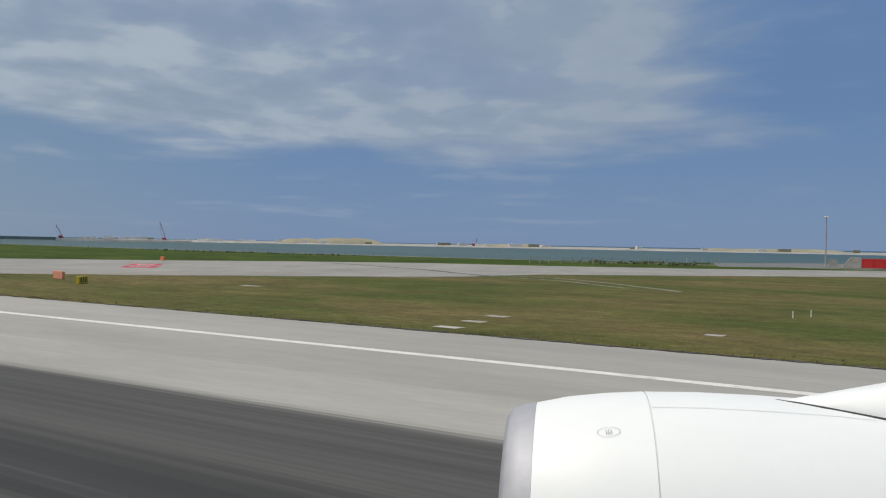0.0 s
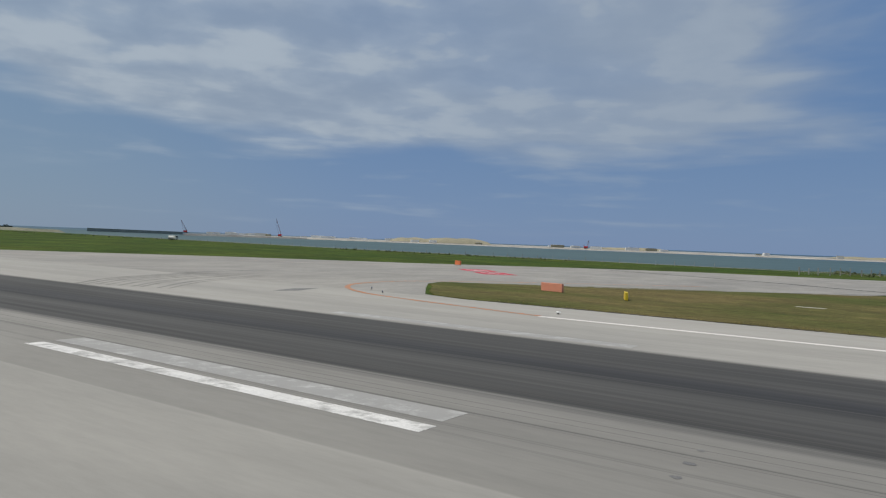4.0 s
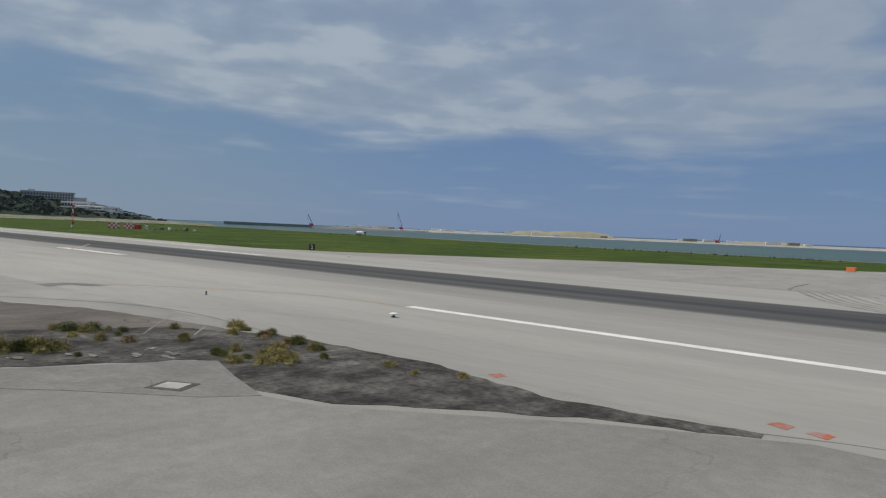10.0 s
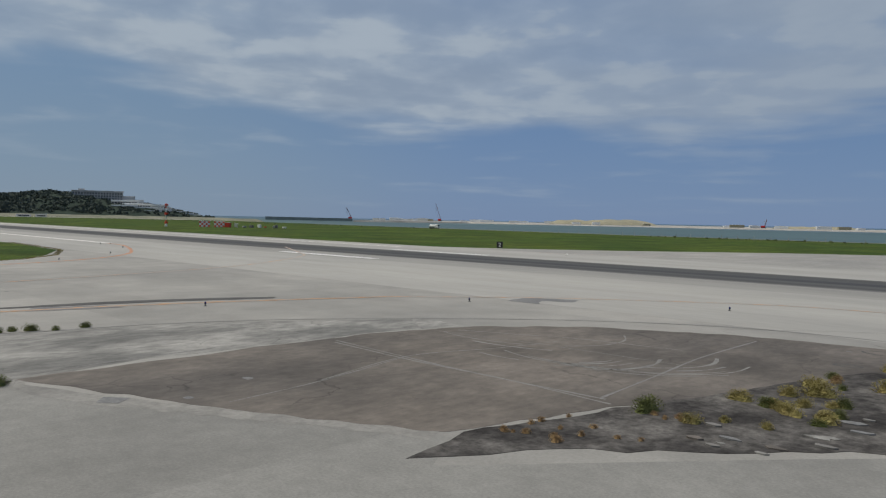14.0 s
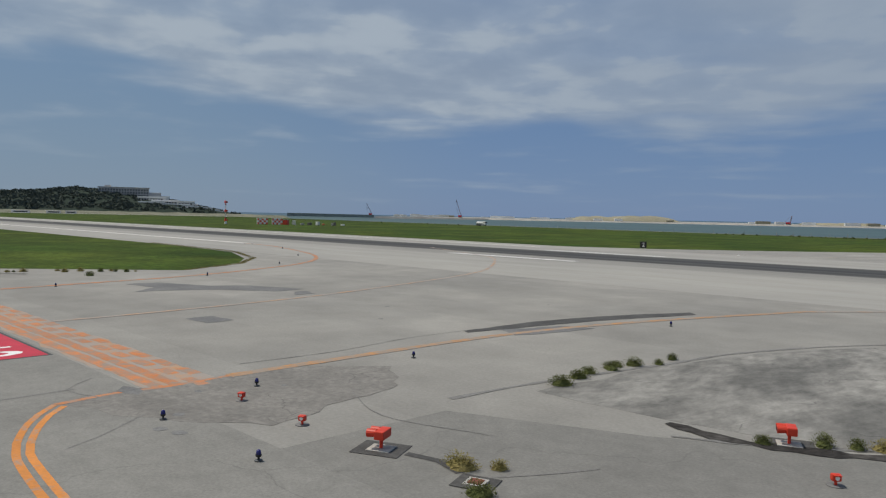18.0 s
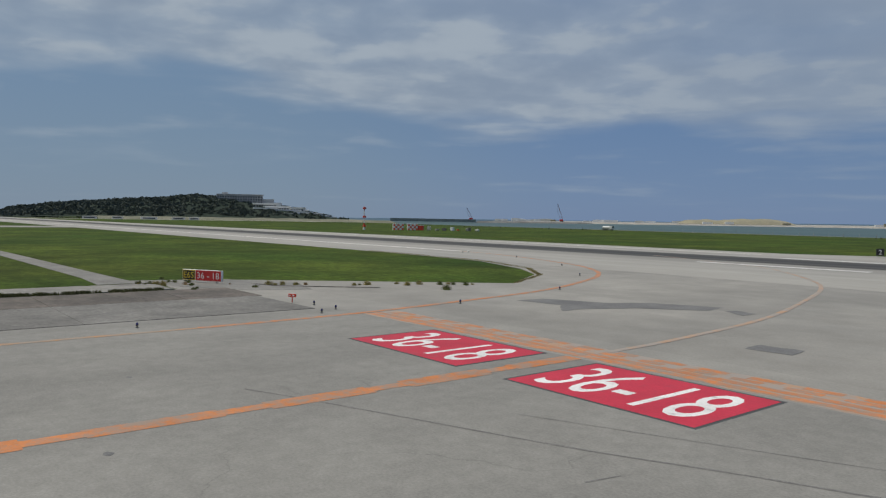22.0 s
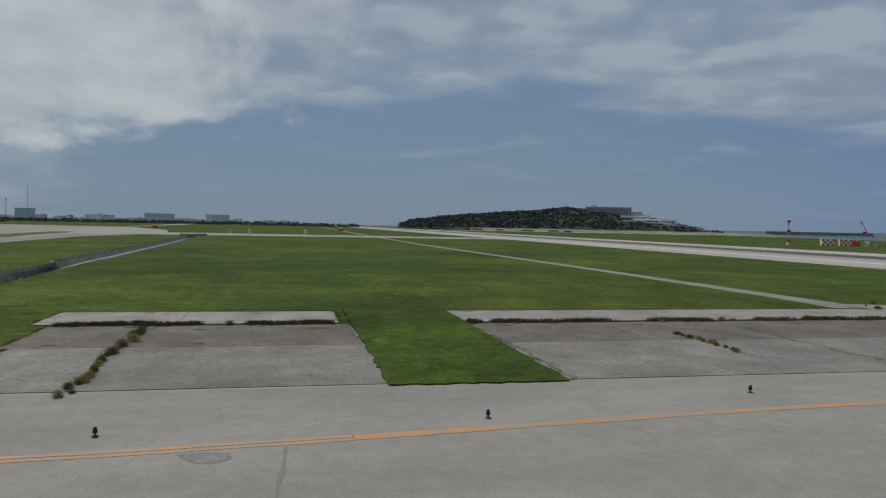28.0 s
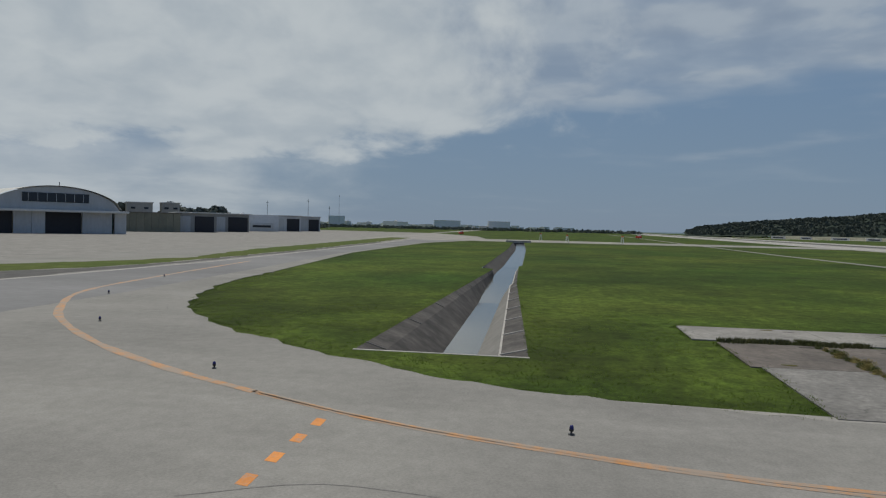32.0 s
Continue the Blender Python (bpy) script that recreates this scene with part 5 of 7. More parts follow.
part("water", strip_mesh([water_row(x) for x in xs]), M["water"], ditch, "shallow grey ditch water mirroring the sky")
bm = boxm((-58.1, -146.7, -0.6), (0.18, 7.3, 1.18), bevel=0.02)
part("end_wall", bm, M["concretelight"], ditch, "pale concrete end wall")
for k, r in enumerate(right[2:40:2]):
    part("joint_rib", add_cyl(bmesh.new(), Vector(r[0]) + Vector((0, 0, 0.01)), Vector(r[1]) + Vector((0, 0, 0.02)), 0.05, n=6), M["concretelight"], ditch)
for k, r in enumerate(left[2:40:3]):
    part("joint_rib", add_cyl(bmesh.new(), Vector(r[0]) + Vector((0, 0, 0.01)), Vector(r[1]) + Vector((0, 0, 0.015)), 0.045, n=6), M["rock"], ditch)
part("kerb", strip_mesh([[(r[1][0], r[1][1] - 0.05, r[1][2] + 0.03), (r[1][0], r[1][1] + 0.05, r[1][2] + 0.03)] for r in right[:26]]), M["concretelight"], ditch)
culvert = empty("culvert", label="concrete culvert mouth under the cross taxiway", category="culvert")
part("headwall", boxm((-292.4, -156, 0.15), (0.7, 9.0, 1.0), bevel=0.05), M["concretelight"], culvert)
# solid dark block; its colour is the shade of the mouth
part("opening", boxm((-292.2, -156, -0.85), (0.5, 4.2, 1.2)), M["dark"], culvert, "dark block painted as the culvert's shaded mouth")
for o in (-2.6, 2.6):
    part("wing_wall", boxm((-292.0, -156 + o, -0.6), (1.0, 0.8, 1.3), bevel=0.04), M["concrete"], culvert)
    part("beacon_post", cyl((-292.3, -156 + o * 1.5, 0.6), (-292.3, -156 + o * 1.5, 1.5), 0.06, n=8), M["darksteel"], culvert)

# ---------------------------------------------------------------- edge lamps


def edge_lamp(x, y, lens, label, big=1.0, body="black"):
    p = empty("edge_lamp", pose(x, y, 0, 0, 0, (x * 37) % 360), label=label, category="airfield lamp", group="taxiway edge lamps")
    part("base_plate", lathe([(0.0, 0.0), (0.13 * big, 0.0), (0.13 * big, 0.035), (0.06 * big, 0.05), (0.0, 0.05)], 14), M["darksteel"], p)
    part("stem", lathe([(0.045 * big, 0.03), (0.035 * big, 0.10 * big), (0.045 * big, 0.17 * big)], 10), M[body], p)
    part("body", lathe([(0.0, 0.15 * big), (0.085 * big, 0.16 * big), (0.10 * big, 0.20 * big), (0.10 * big, 0.24 * big), (0.0, 0.245 * big)], 14), M[body], p)
    part("lens", lathe([(0.082 * big, 0.24 * big), (0.085 * big, 0.30 * big), (0.07 * big, 0.36 * big), (0.035 * big, 0.395 * big), (0.0, 0.40 * big)], 14), lens, p, smooth=True)
    return p


first = edge_lamp(50.6, -41.9, M["blue"], "small blue taxiway edge lamp on a black stem", 0.64)
for x, y in ((61.4, -34.1), (27.0, -58.1), (7.0, -30.4), (-6.0, -39.9), (-13.4, -54.3), (-15.6, -69.7), (-15.4, -76.3), (-13.8, -79.9), (-9.6, -79.8), (2.7, -73.0), (-48.2, -71.3), (-51.3, -58.9), (-60.2, -46.3), (-71.6, -36.2), (-87.6, -27.9), (-102.0, -25.6),
             (-48.6, -80.7), (-49.7, -79.2), (-52.2, -79.2), (-48.4, -90.3), (-48.0, -109.1), (-46.1, -118.3), (-45.7, -128.0), (-47.3, -141.6), (-52.7, -153.8), (-62.2, -164.6), (-74.7, -172.4), (-89.7, -176.9), (63.0, 28.4), (59.0, 31.5)):
    copy_thing(first, pose(x, y, 0, 0, 0, (x * 53) % 360))


def guard_lamp(x, y, turn):
    """A squat red lamp with two hooded lenses on a dark round plate."""
    p = empty("guard_lamp", pose(x, y, 0, 0, 0, turn) @ Matrix.Scale(0.62, 4), label="squat red guard lamp with hooded lenses", category="airfield lamp", group="red guard lamps")
    part("base_plate", lathe([(0.0, 0.0), (0.28, 0.0), (0.28, 0.03), (0.0, 0.04)], 16), M["patch"], p)
    part("stem", cyl((0, 0, 0.03), (0, 0, 0.16), 0.05, n=10), M["redpaint"], p)
    part("housing", add_box(bmesh.new(), (0, 0, 0.28), (0.22, 0.30, 0.24), bevel=0.06), M["redpaint"], p)
    part("hood", add_box(bmesh.new(), (0.12, 0, 0.37), (0.14, 0.24, 0.03), bevel=0.01), M["redpaint"], p)
    part("lens", cyl((0.10, 0, 0.28), (0.13, 0, 0.28), 0.07, n=12), M["whitepaint"], p, "pale lens")


guard_lamp(-11.2, -77.6, -60)
guard_lamp(-14.2, -77.5, -60)
guard_lamp(-0.8, -72.2, -50)
guard_lamp(1.4, -74.2, -50)


def guard_box(x, y, turn, heads):
    """A red runway guard light: hooded heads on a post, on a concrete square with a dark surround."""
    p = empty("guard_light", pose(x, y, 0, 0, 0, turn) @ Matrix.Scale(0.64, 4), label="red runway guard light on a post over a concrete pad", category="guard light")
    part("surround", boxm((0, 0, 0.022), (1.75, 1.45, 0.01)), M["tarstrip"], p)
    part("pad", boxm((0, 0, 0.04), (0.85, 0.75, 0.035), bevel=0.008), M["concretelight"], p)
    part("post", cyl((0, 0, 0.05), (0, 0, 0.42), 0.06, n=10), M["redpaint"], p)
    part("housing", add_box(bmesh.new(), (-0.05, 0, 0.56), (0.36, 0.72, 0.30), bevel=0.04), M["redpaint"], p)
    for k in range(heads):
        o = (k - (heads - 1) / 2) * 0.34
        h = part("hood", add_cyl(bmesh.new(), (0.12, o, 0.60), (0.44, o, 0.58), 0.13, 0.15, n=14), M["redpaint"], p)
        part("lens", cyl((0.40, o, 0.585), (0.445, o, 0.583), 0.10, n=12), M["black"], h, "dark lens")


guard_box(-8.5, -77.4, 205, 2)
guard_box(-2.4, -70.1, 205, 2)
ribbon("cable_trench", [(-7.9, -77.2), (-7.1, -77.0), (-6.3, -77.2)], 0.22, 0.0128, M["tarstrip"], "dark filled cable trench", "trench")

rl = empty("runway_lamp", pose(22.9, -27.6, 0) @ Matrix.Scale(0.75, 4), label="white runway edge lamp with a flat cap", category="airfield lamp")
part("base", lathe([(0, 0), (0.2, 0), (0.2, 0.05), (0.08, 0.1), (0.07, 0.22)], 12), M["darksteel"], rl)
part("cap", lathe([(0.0, 0.2), (0.34, 0.23), (0.36, 0.29), (0.2, 0.36), (0, 0.38)], 16), M["whitepaint"], rl, "broad white cap")
for x, y in ((83.8, 24.4), (-103, -23.6), (-43, 26)):
    copy_thing(rl, pose(x, y, 0) @ Matrix.Scale(0.75, 4))

# ---------------------------------------------------------------- signs


def panel_sign(name, x0, y0, x1, y1, z0, z1, label, thick=0.22):
    """A box sign on two legs between two ground points; faces the side to the right of the way from first to second."""
    L = math.hypot(x1 - x0, y1 - y0)
    turn = math.degrees(math.atan2(y1 - y0, x1 - x0))
    p = empty(name, pose((x0 + x1) / 2, (y0 + y1) / 2, 0, 0, 0, turn), label=label, category="airfield sign")
    for s in (-0.36, 0.36):
        part("leg", boxm((s * L, 0, z0 / 2), (0.08, 0.08, z0 + 0.02)), M["steel"], p)
    return p, L


def lettered(p, body, w, h, x, y, z, material):
    t = new("lettering", text_mesh(body, w, h, material))
    t.parent = p
    t.matrix_basis = pose(x, y, z, 90, 0, 0)
    return t


p, L = panel_sign("location_sign", -70.9, -80.4, -67.6, -78.6, 0.14, 0.98, "lit airfield sign, black E6S panel beside a red 36 - 18 panel")
part("frame", add_box(bmesh.new(), (0, 0, 0.56), (L, 0.22, 0.84), bevel=0.03), M["whitepaint"], p)
b = part("black_panel", boxm((-L / 2 + L * 0.17, -0.115, 0.56), (L * 0.32, 0.02, 0.77)), M["yellow"], p, "black location panel in a yellow border")
part("field", boxm((-L / 2 + L * 0.17, -0.124, 0.56), (L * 0.30, 0.02, 0.68)), M["black"], b)
part("red_panel", boxm((L / 2 - L * 0.335, -0.115, 0.56), (L * 0.64, 0.02, 0.77)), M["signred"], p, "red mandatory panel")
lettered(p, "E6S", L * 0.26, 0.46, -L / 2 + L * 0.17, -0.137, 0.56, M["yellow"])
lettered(p, "36 - 18", L * 0.56, 0.48, L / 2 - L * 0.335, -0.129, 0.56, M["whitepaint"])

p, L = panel_sign("distance_sign", -64.4, 33.9, -63.4, 34.5, 0.25, 1.35, "square black runway distance sign with a white 2")
part("panel", add_box(bmesh.new(), (0, 0, 0.85), (1.18, 0.2, 1.16), bevel=0.02), M["black"], p)
lettered(p, "2", 0.5, 0.78, 0, -0.107, 0.85, M["whitepaint"])

p, L = panel_sign("guidance_sign", 69.3, 50.0, 72.4, 49.1, 0.1, 1.0, "faded salmon-orange panel sign in the dry grass")
part("panel", add_box(bmesh.new(), (0, 0, 0.52), (L, 0.3, 0.95), bevel=0.03), M["pink"], p)
p, L = panel_sign("guidance_sign", 81.75, 44.35, 80.85, 46.25, 0.1, 0.8, "yellow and black panel sign in the dry grass")
part("panel", add_box(bmesh.new(), (0, 0, 0.45), (L * 0.9, 0.3, 0.8), bevel=0.03), M["yellow"], p)
for k in (-0.5, 0.0, 0.5):
    part("bar", boxm((k, -0.155, 0.45), (0.22, 0.015, 0.5)), M["black"], p, "black mark that cannot be read")
p, L = panel_sign("guidance_sign", 14.3, 113.9, 16.2, 113.1, 0.2, 1.15, "orange box sign at the edge of the seaward taxiway")
part("panel", add_box(bmesh.new(), (0, 0, 0.68), (L, 0.4, 0.95), bevel=0.03), M["orangepaint"], p)

p = empty("stop_marker", pose(-54.0, -79.7, 0, 0, 0, 30) @ Matrix.Scale(0.72, 4), label="small red T-shaped marker board on a post", category="airfield sign")
part("post", cyl((0, 0, 0), (0, 0, 0.5), 0.05, n=10), M["redpaint"], p)
part("board", add_box(bmesh.new(), (0, 0, 0.58), (0.72, 0.14, 0.26), bevel=0.03), M["redpaint"], p)
for k in (-0.2, 0.15):
    part("bar", boxm((k, -0.075, 0.58), (0.2, 0.012, 0.1)), M["whitepaint"], p, "pale mark that cannot be read")

# ---------------------------------------------------------------- far-side equipment
def checker_hut(x, y, turn, w, d, h, label):
    """A hut clad in red and white squares."""
    p = empty("equipment_hut", pose(x, y, 0, 0, 0, turn), label=label, category="hut")
    part("body", boxm((0, 0, h / 2), (w, d, h)), M["whitepaint"], p)
    part("roof", add_box(bmesh.new(), (0, 0, h + 0.08), (w + 0.3, d + 0.3, 0.16), bevel=0.03), M["whitepaint"], p)
    nx, nz = 5, 3
    for i in range(nx):
        for k in range(nz):
            if (i + k) % 2 == 0:
                part("square", boxm((-w / 2 + w * (i + 0.5) / nx, -d / 2 - 0.01, h * (k + 0.5) / nz), (w / nx, 0.03, h / nz)), M["checkred"], p)
    for i in range(3):
        for k in range(nz):
            if (i + k) % 2 == 0:
                part("square", boxm((w / 2 + 0.01, -d / 2 + d * (i + 0.5) / 3, h * (k + 0.5) / nz), (0.03, d / 3, h / nz)), M["checkred"], p)
    return p


checker_hut(-292.5, 96.0, 62, 4.8, 3.0, 2.7, "red and white checkered equipment hut in the grass")
checker_hut(-289.0, 101.6, 62, 4.6, 3.0, 2.7, "red and white checkered equipment hut in the grass")
p = empty("equipment_hut", pose(-286.3, 104.6, 0, 0, 0, 35), label="orange-red equipment cabinet beside the huts", category="hut")
part("body", add_box(bmesh.new(), (0, 0, 1.1), (2.4, 2.0, 2.2), bevel=0.04), M["redpaint"], p)
part("roof", add_box(bmesh.new(), (0, 0, 2.25), (2.6, 2.2, 0.12), bevel=0.02), M["whitepaint"], p)
p = empty("leaning_board", pose(-283.8, 107.4, 0, 0, 0, 35), label="white board leaning behind the huts", category="board")
part("face", add_box(bmesh.new(), (0, 0, 1.0), (1.8, 0.15, 2.2), tilt=(0.4, 0.3)), M["whitepaint"], p)
rnd = random.Random(11)
for k in range(7):
    x, y = -281 + k * 2.2 + rnd.uniform(-1, 1), 110 + k * 2.4 + rnd.uniform(-1, 1)
    p = empty("work_material", pose(x, y, 0, 0, 0, rnd.uniform(0, 90)), label="pale heap of stored work material on the grass", category="material stack", group="stored work material")
    part("stack", add_box(bmesh.new(), (0, 0, 0.4 + 0.2 * (k % 3)), (rnd.uniform(1, 2.4), 1.2, 0.8 + 0.4 * (k % 3)), bevel=0.08), M[("concretelight", "rock", "whitepaint", "orangepaint")[k % 4]], p)
    part("pallet", boxm((0, 0, 0.06), (1.6, 1.3, 0.12)), M["dirt"], p)


def lattice_mast(name, x, y, h, w, bands, label):
    p = empty(name, pose(x, y, 0), label=label, category="mast")
    n = bands
    part("base", add_box(bmesh.new(), (0, 0, 0.45), (0.9, 0.9, 0.9), bevel=0.05), M["whitepaint"], p)
    for k in range(n):
        z0, z1 = 0.9 + (h - 0.9) * k / n, 0.9 + (h - 0.9) * (k + 1) / n
        m = M["redpaint"] if k % 3 == 1 else M["whitepaint"]
        bm = bmesh.new()
        for sx, sy in ((-1, -1), (1, -1), (1, 1), (-1, 1)):
            add_cyl(bm, (sx * w, sy * w, z0), (sx * w, sy * w, z1), 0.05, n=6)
        for (ax, ay), (bx, by) in (((-1, -1), (1, -1)), ((1, -1), (1, 1)), ((1, 1), (-1, 1)), ((-1, 1), (-1, -1))):
            add_cyl(bm, (ax * w, ay * w, z0), (bx * w, by * w, z1), 0.03, n=5)
            add_cyl(bm, (ax * w, ay * w, z1), (bx * w, by * w, z1), 0.03, n=5)
        part("section", bm, m, p, "red lattice section" if k % 3 == 1 else "white lattice section")
    for z in (0.17 * h, 0.56 * h, 0.93 * h):
        part("antenna_tray", add_box(bmesh.new(), (0.25, 0, z), (1.35, 1.0, 0.75), bevel=0.06), M["redpaint"], p)
        part("antenna_cover", add_box(bmesh.new(), (0.75, -0.45, z + 0.35), (0.4, 0.3, 0.7), bevel=0.06), M["redpaint"], p)
    return p


lattice_mast("glide_mast", -292, 77, 10.4, 0.17, 9, "tall red and white lattice mast by the runway")
for x, y in ((-318, -138.5), (-318, -117.5), (-372, -150)):
    p = empty("marker_post", pose(x, y, 0), label="white marker posts with red tops in the grass", category="marker")
    for o in (-0.5, 0.5):
        q = part("post", cyl((0, o, 0), (0, o * 0.4, 2.6), 0.14, n=8), M["whitepaint"], p)
    part("top", add_box(bmesh.new(), (0, 0, 2.75), (0.5, 0.9, 0.4), bevel=0.04), M["orangepaint"], p)

# white tank truck on the shore road
p = empty("tank_truck", pose(-300, 258, 0.1, 0, 0, 4), label="white truck on the shore road", category="truck")
part("chassis", boxm((0, 0, 0.75), (7.2, 1.9, 0.25)), M["darksteel"], p)
part("tank", add_cyl(bmesh.new(), (-3.4, 0, 1.75), (1.4, 0, 1.75), 0.95, n=18), M["whitepaint"], p, smooth=False)
cab = part("cab", add_box(bmesh.new(), (2.7, 0, 1.75), (1.9, 2.2, 2.1), bevel=0.15), M["whitepaint"], p)
part("windscreen", boxm((3.66, 0, 2.15), (0.05, 1.8, 0.8)), M["glassdark"], cab)
for x in (-2.6, -1.4, 2.5):
    for y in (-0.95, 0.95):
        wheel = part("wheel", add_cyl(bmesh.new(), (x, y - 0.15, 0.5), (x, y + 0.15, 0.5), 0.5, n=16), M["black"], p)
        part("rim", add_cyl(bmesh.new(), (x, y - 0.16, 0.5), (x, y + 0.16, 0.5), 0.25, n=12), M["steel"], wheel)
sheet("shore_road", [(420, 252), (-150, 258), (-330, 290), (-520, 325), (-520, 331), (-330, 296), (-150, 264), (420, 258)], 0.0, M["taxi"], 0.05, "pale shore road behind the grass", "road")

# ---------------------------------------------------------------- north end: fence, mast, red store
fence = empty("shore_fence", label="pale concrete fence posts along the shore", category="fence")
post_h = random.Random(6)
for k in range(21):
    t = (k + post_h.uniform(-0.15, 0.15)) / 20
    hp = post_h.uniform(1.7, 2.5)
    x, y = 72.6 + 46.7 * t, 204 + 68 * t
    part("post", add_box(bmesh.new(), (x, y, hp / 2), (0.28, 0.28, hp), bevel=0.04), M["concretelight"], fence)
for z in (0.5, 1.1, 1.7):
    part("wire", cyl((72.6, 204, z), (119.3, 272, z), 0.02, n=4), M["steel"], fence)
fence2 = empty("shore_fence", label="thin wire fence on the seaward side of the field", category="fence")
for k in range(60):
    x = 40 - k * 7.0
    y = 240 + (0 if x > -150 else (-150 - x) * 0.17)
    part("post", cyl((x, y, 0), (x, y, 1.7), 0.09, n=6), M["concretelight"], fence2)
sheet("asphalt_yard", [(124.0, 236), (152.5, 264), (215, 300), (330, 330), (330, 452), (192, 436), (134, 346), (112, 306)], 0.004, M["patch"], 0.04, "dark asphalt yard", "pavement")
p = empty("light_mast", pose(153.2, 292, 0), label="tall grey floodlight mast", category="light mast")
part("pole", cyl((0, 0, 0), (0, 0, 18), 0.28, 0.14, n=10), M["concretelight"], p)
part("lamp_head", add_box(bmesh.new(), (0, 0, 18.1), (1.6, 1.0, 0.5), bevel=0.08), M["whitepaint"], p)
part("ladder", boxm((0.3, 0, 8), (0.06, 0.35, 15)), M["steel"], p)
p = empty("red_store", pose(188.2, 284, 0), label="long low red corrugated store with a white sloping end", category="building")
for k in range(14):
    part("panel", add_box(bmesh.new(), (-22 + 3.4 * k, 0, 1.6), (3.35, 4.5, 3.2), bevel=0.05), M["signred"], p)
bm = bmesh.new()
vs = [bm.verts.new(q) for q in ((-30.0, -2.3, 0), (-24, -2.3, 0), (-24, -2.3, 3.6), (-27.2, -2.3, 3.6), (-30.0, 2.3, 0), (-24, 2.3, 0), (-24, 2.3, 3.6), (-27.2, 2.3, 3.6))]
for f in ((0, 1, 2, 3), (7, 6, 5, 4), (0, 4, 5, 1), (1, 5, 6, 2), (2, 6, 7, 3), (3, 7, 4, 0)):
    bm.faces.new([vs[k] for k in f])
part("sloping_end", bm, M["concretelight"], p, "pale sloping end wall")
part("cabin", add_box(bmesh.new(), (-32.5, 0, 1.3), (2.6, 3, 2.6), bevel=0.05), M["concretelight"], p)
for x, y in ((153.4, 54.3), (154.6, 56.4)):
    p = empty("marker_stake", pose(x, y, 0), label="short white stake in the dry grass", category="marker", group="white stakes")
    part("stake", cyl((0, 0, 0), (0, 0, 0.5), 0.05, 0.04, n=8), M["whitepaint"], p)
    part("cap", lathe([(0.055, 0.47), (0.055, 0.53), (0, 0.56)], 8), M["whitepaint"], p)
for cx, cy, s in ((135.0, 32.2, 1.0), (134.8, 36.3, 0.9), (134.6, 40.6, 0.9), (149.9, 38.3, 0.6), (97.0, 55.5, 1.5)):
    sheet("concrete_cover", [(cx - s, cy - 0.35), (cx + s * 0.8, cy - 0.5), (cx + s, cy + 0.35), (cx - s * 0.8, cy + 0.45)], 0.05, M["concretelight"], 0.05, "pale concrete cover sunk in the grass", "cover")
ribbon("gutter", [(102.3, 110), (120.1, 103.9), (139.6, 84)], 0.8, 0.036, M["slablight"], "pale concrete gutter in the grass", "gutter", jitter=0.3)
ribbon("gutter", [(103.4, 104), (118.4, 99), (132.6, 86)], 0.6, 0.036, M["slablight"], "pale concrete gutter in the grass", "gutter", jitter=0.4)
ribbon("tyre_track", [(40, 143.5), (54, 137.5), (80, 123.5), (94, 113), (104, 106)], 1.5, 0.012, M["tarstrip"], "dark tarred line across the seaward taxiway", "stain", jitter=0.35)
rnd = random.Random(19)
for k in range(9):
    o = rnd.uniform(-1.5, 1.5)
    x0 = 27 + 1.25 * k
    ribbon("tyre_scrub", [(x0 + o, 33 + 0.6 * k), (x0 + 7 + o, 18 + 0.6 * k), (x0 + 14 + o, 9.5 + 0.5 * k)], rnd.uniform(0.25, 0.5), 0.0125, M["taxi2" if k % 2 else "slablight"], "curved tyre scrub across the junction", "stain", jitter=0.5)
ribbon("tyre_scrub", [(27.2, 31.5), (25.5, 39.3), (24.2, 50.6)], 0.5, 0.0125, M["patch"], "dark curved tyre scrub across the junction", "stain", jitter=0.5)

# ---------------------------------------------------------------- across the water
LAND = [(-1012, 778), (-985, 860), (-930, 1000), (-700, 1085), (-200, 1150), (600, 1210), (2600, 1330)]
bm = bmesh.new()
front = [bm.verts.new((x, y, 3.9)) for x, y in LAND]
foot = [bm.verts.new((x + 2, y - 8, -2.5)) for x, y in LAND]
back = [bm.verts.new((x - 150, y + 500, 6.4)) for x, y in LAND]
for k in range(len(LAND) - 1):
    bm.faces.new((foot[k], foot[k + 1], front[k + 1], front[k]))
    bm.faces.new((front[k], front[k + 1], back[k + 1], back[k]))
tagged(link("reclaimed_land", bm, M["sand"]), "long white bank of reclaimed land across the lagoon", "embankment", kind="structure")


def mound(name, cx, cy, lx, ly, h, turn, z, material, label, category, seed):
    rnd = random.Random(seed)
    bm = bmesh.new()
    n, m = 40, 10
    grid = []
    for i in range(n + 1):
        row = []
        for k in range(m + 1):
            u, v = i / n * 2 - 1, k / m * 2 - 1
            e = max(0.0, 1 - abs(u) ** 6) ** 0.7 * max(0.0, 1 - v * v) ** 0.6
            hh = h * e * (0.82 + 0.18 * noise.noise((u * 5 + seed, v * 2, 0)) + 0.1 * math.sin(u * 4))
            p = Matrix.Rotation(radians(turn), 3, "Z") @ Vector((u * lx, v * ly, 0))
            row.append(bm.verts.new((cx + p.x, cy + p.y, z + hh)))
        grid.append(row)
    for a, b in zip(grid, grid[1:]):
        for k in range(m):
            bm.faces.new((a[k], b[k], b[k + 1], a[k + 1]))
    return tagged(link(name, bm, material, True), label, category)


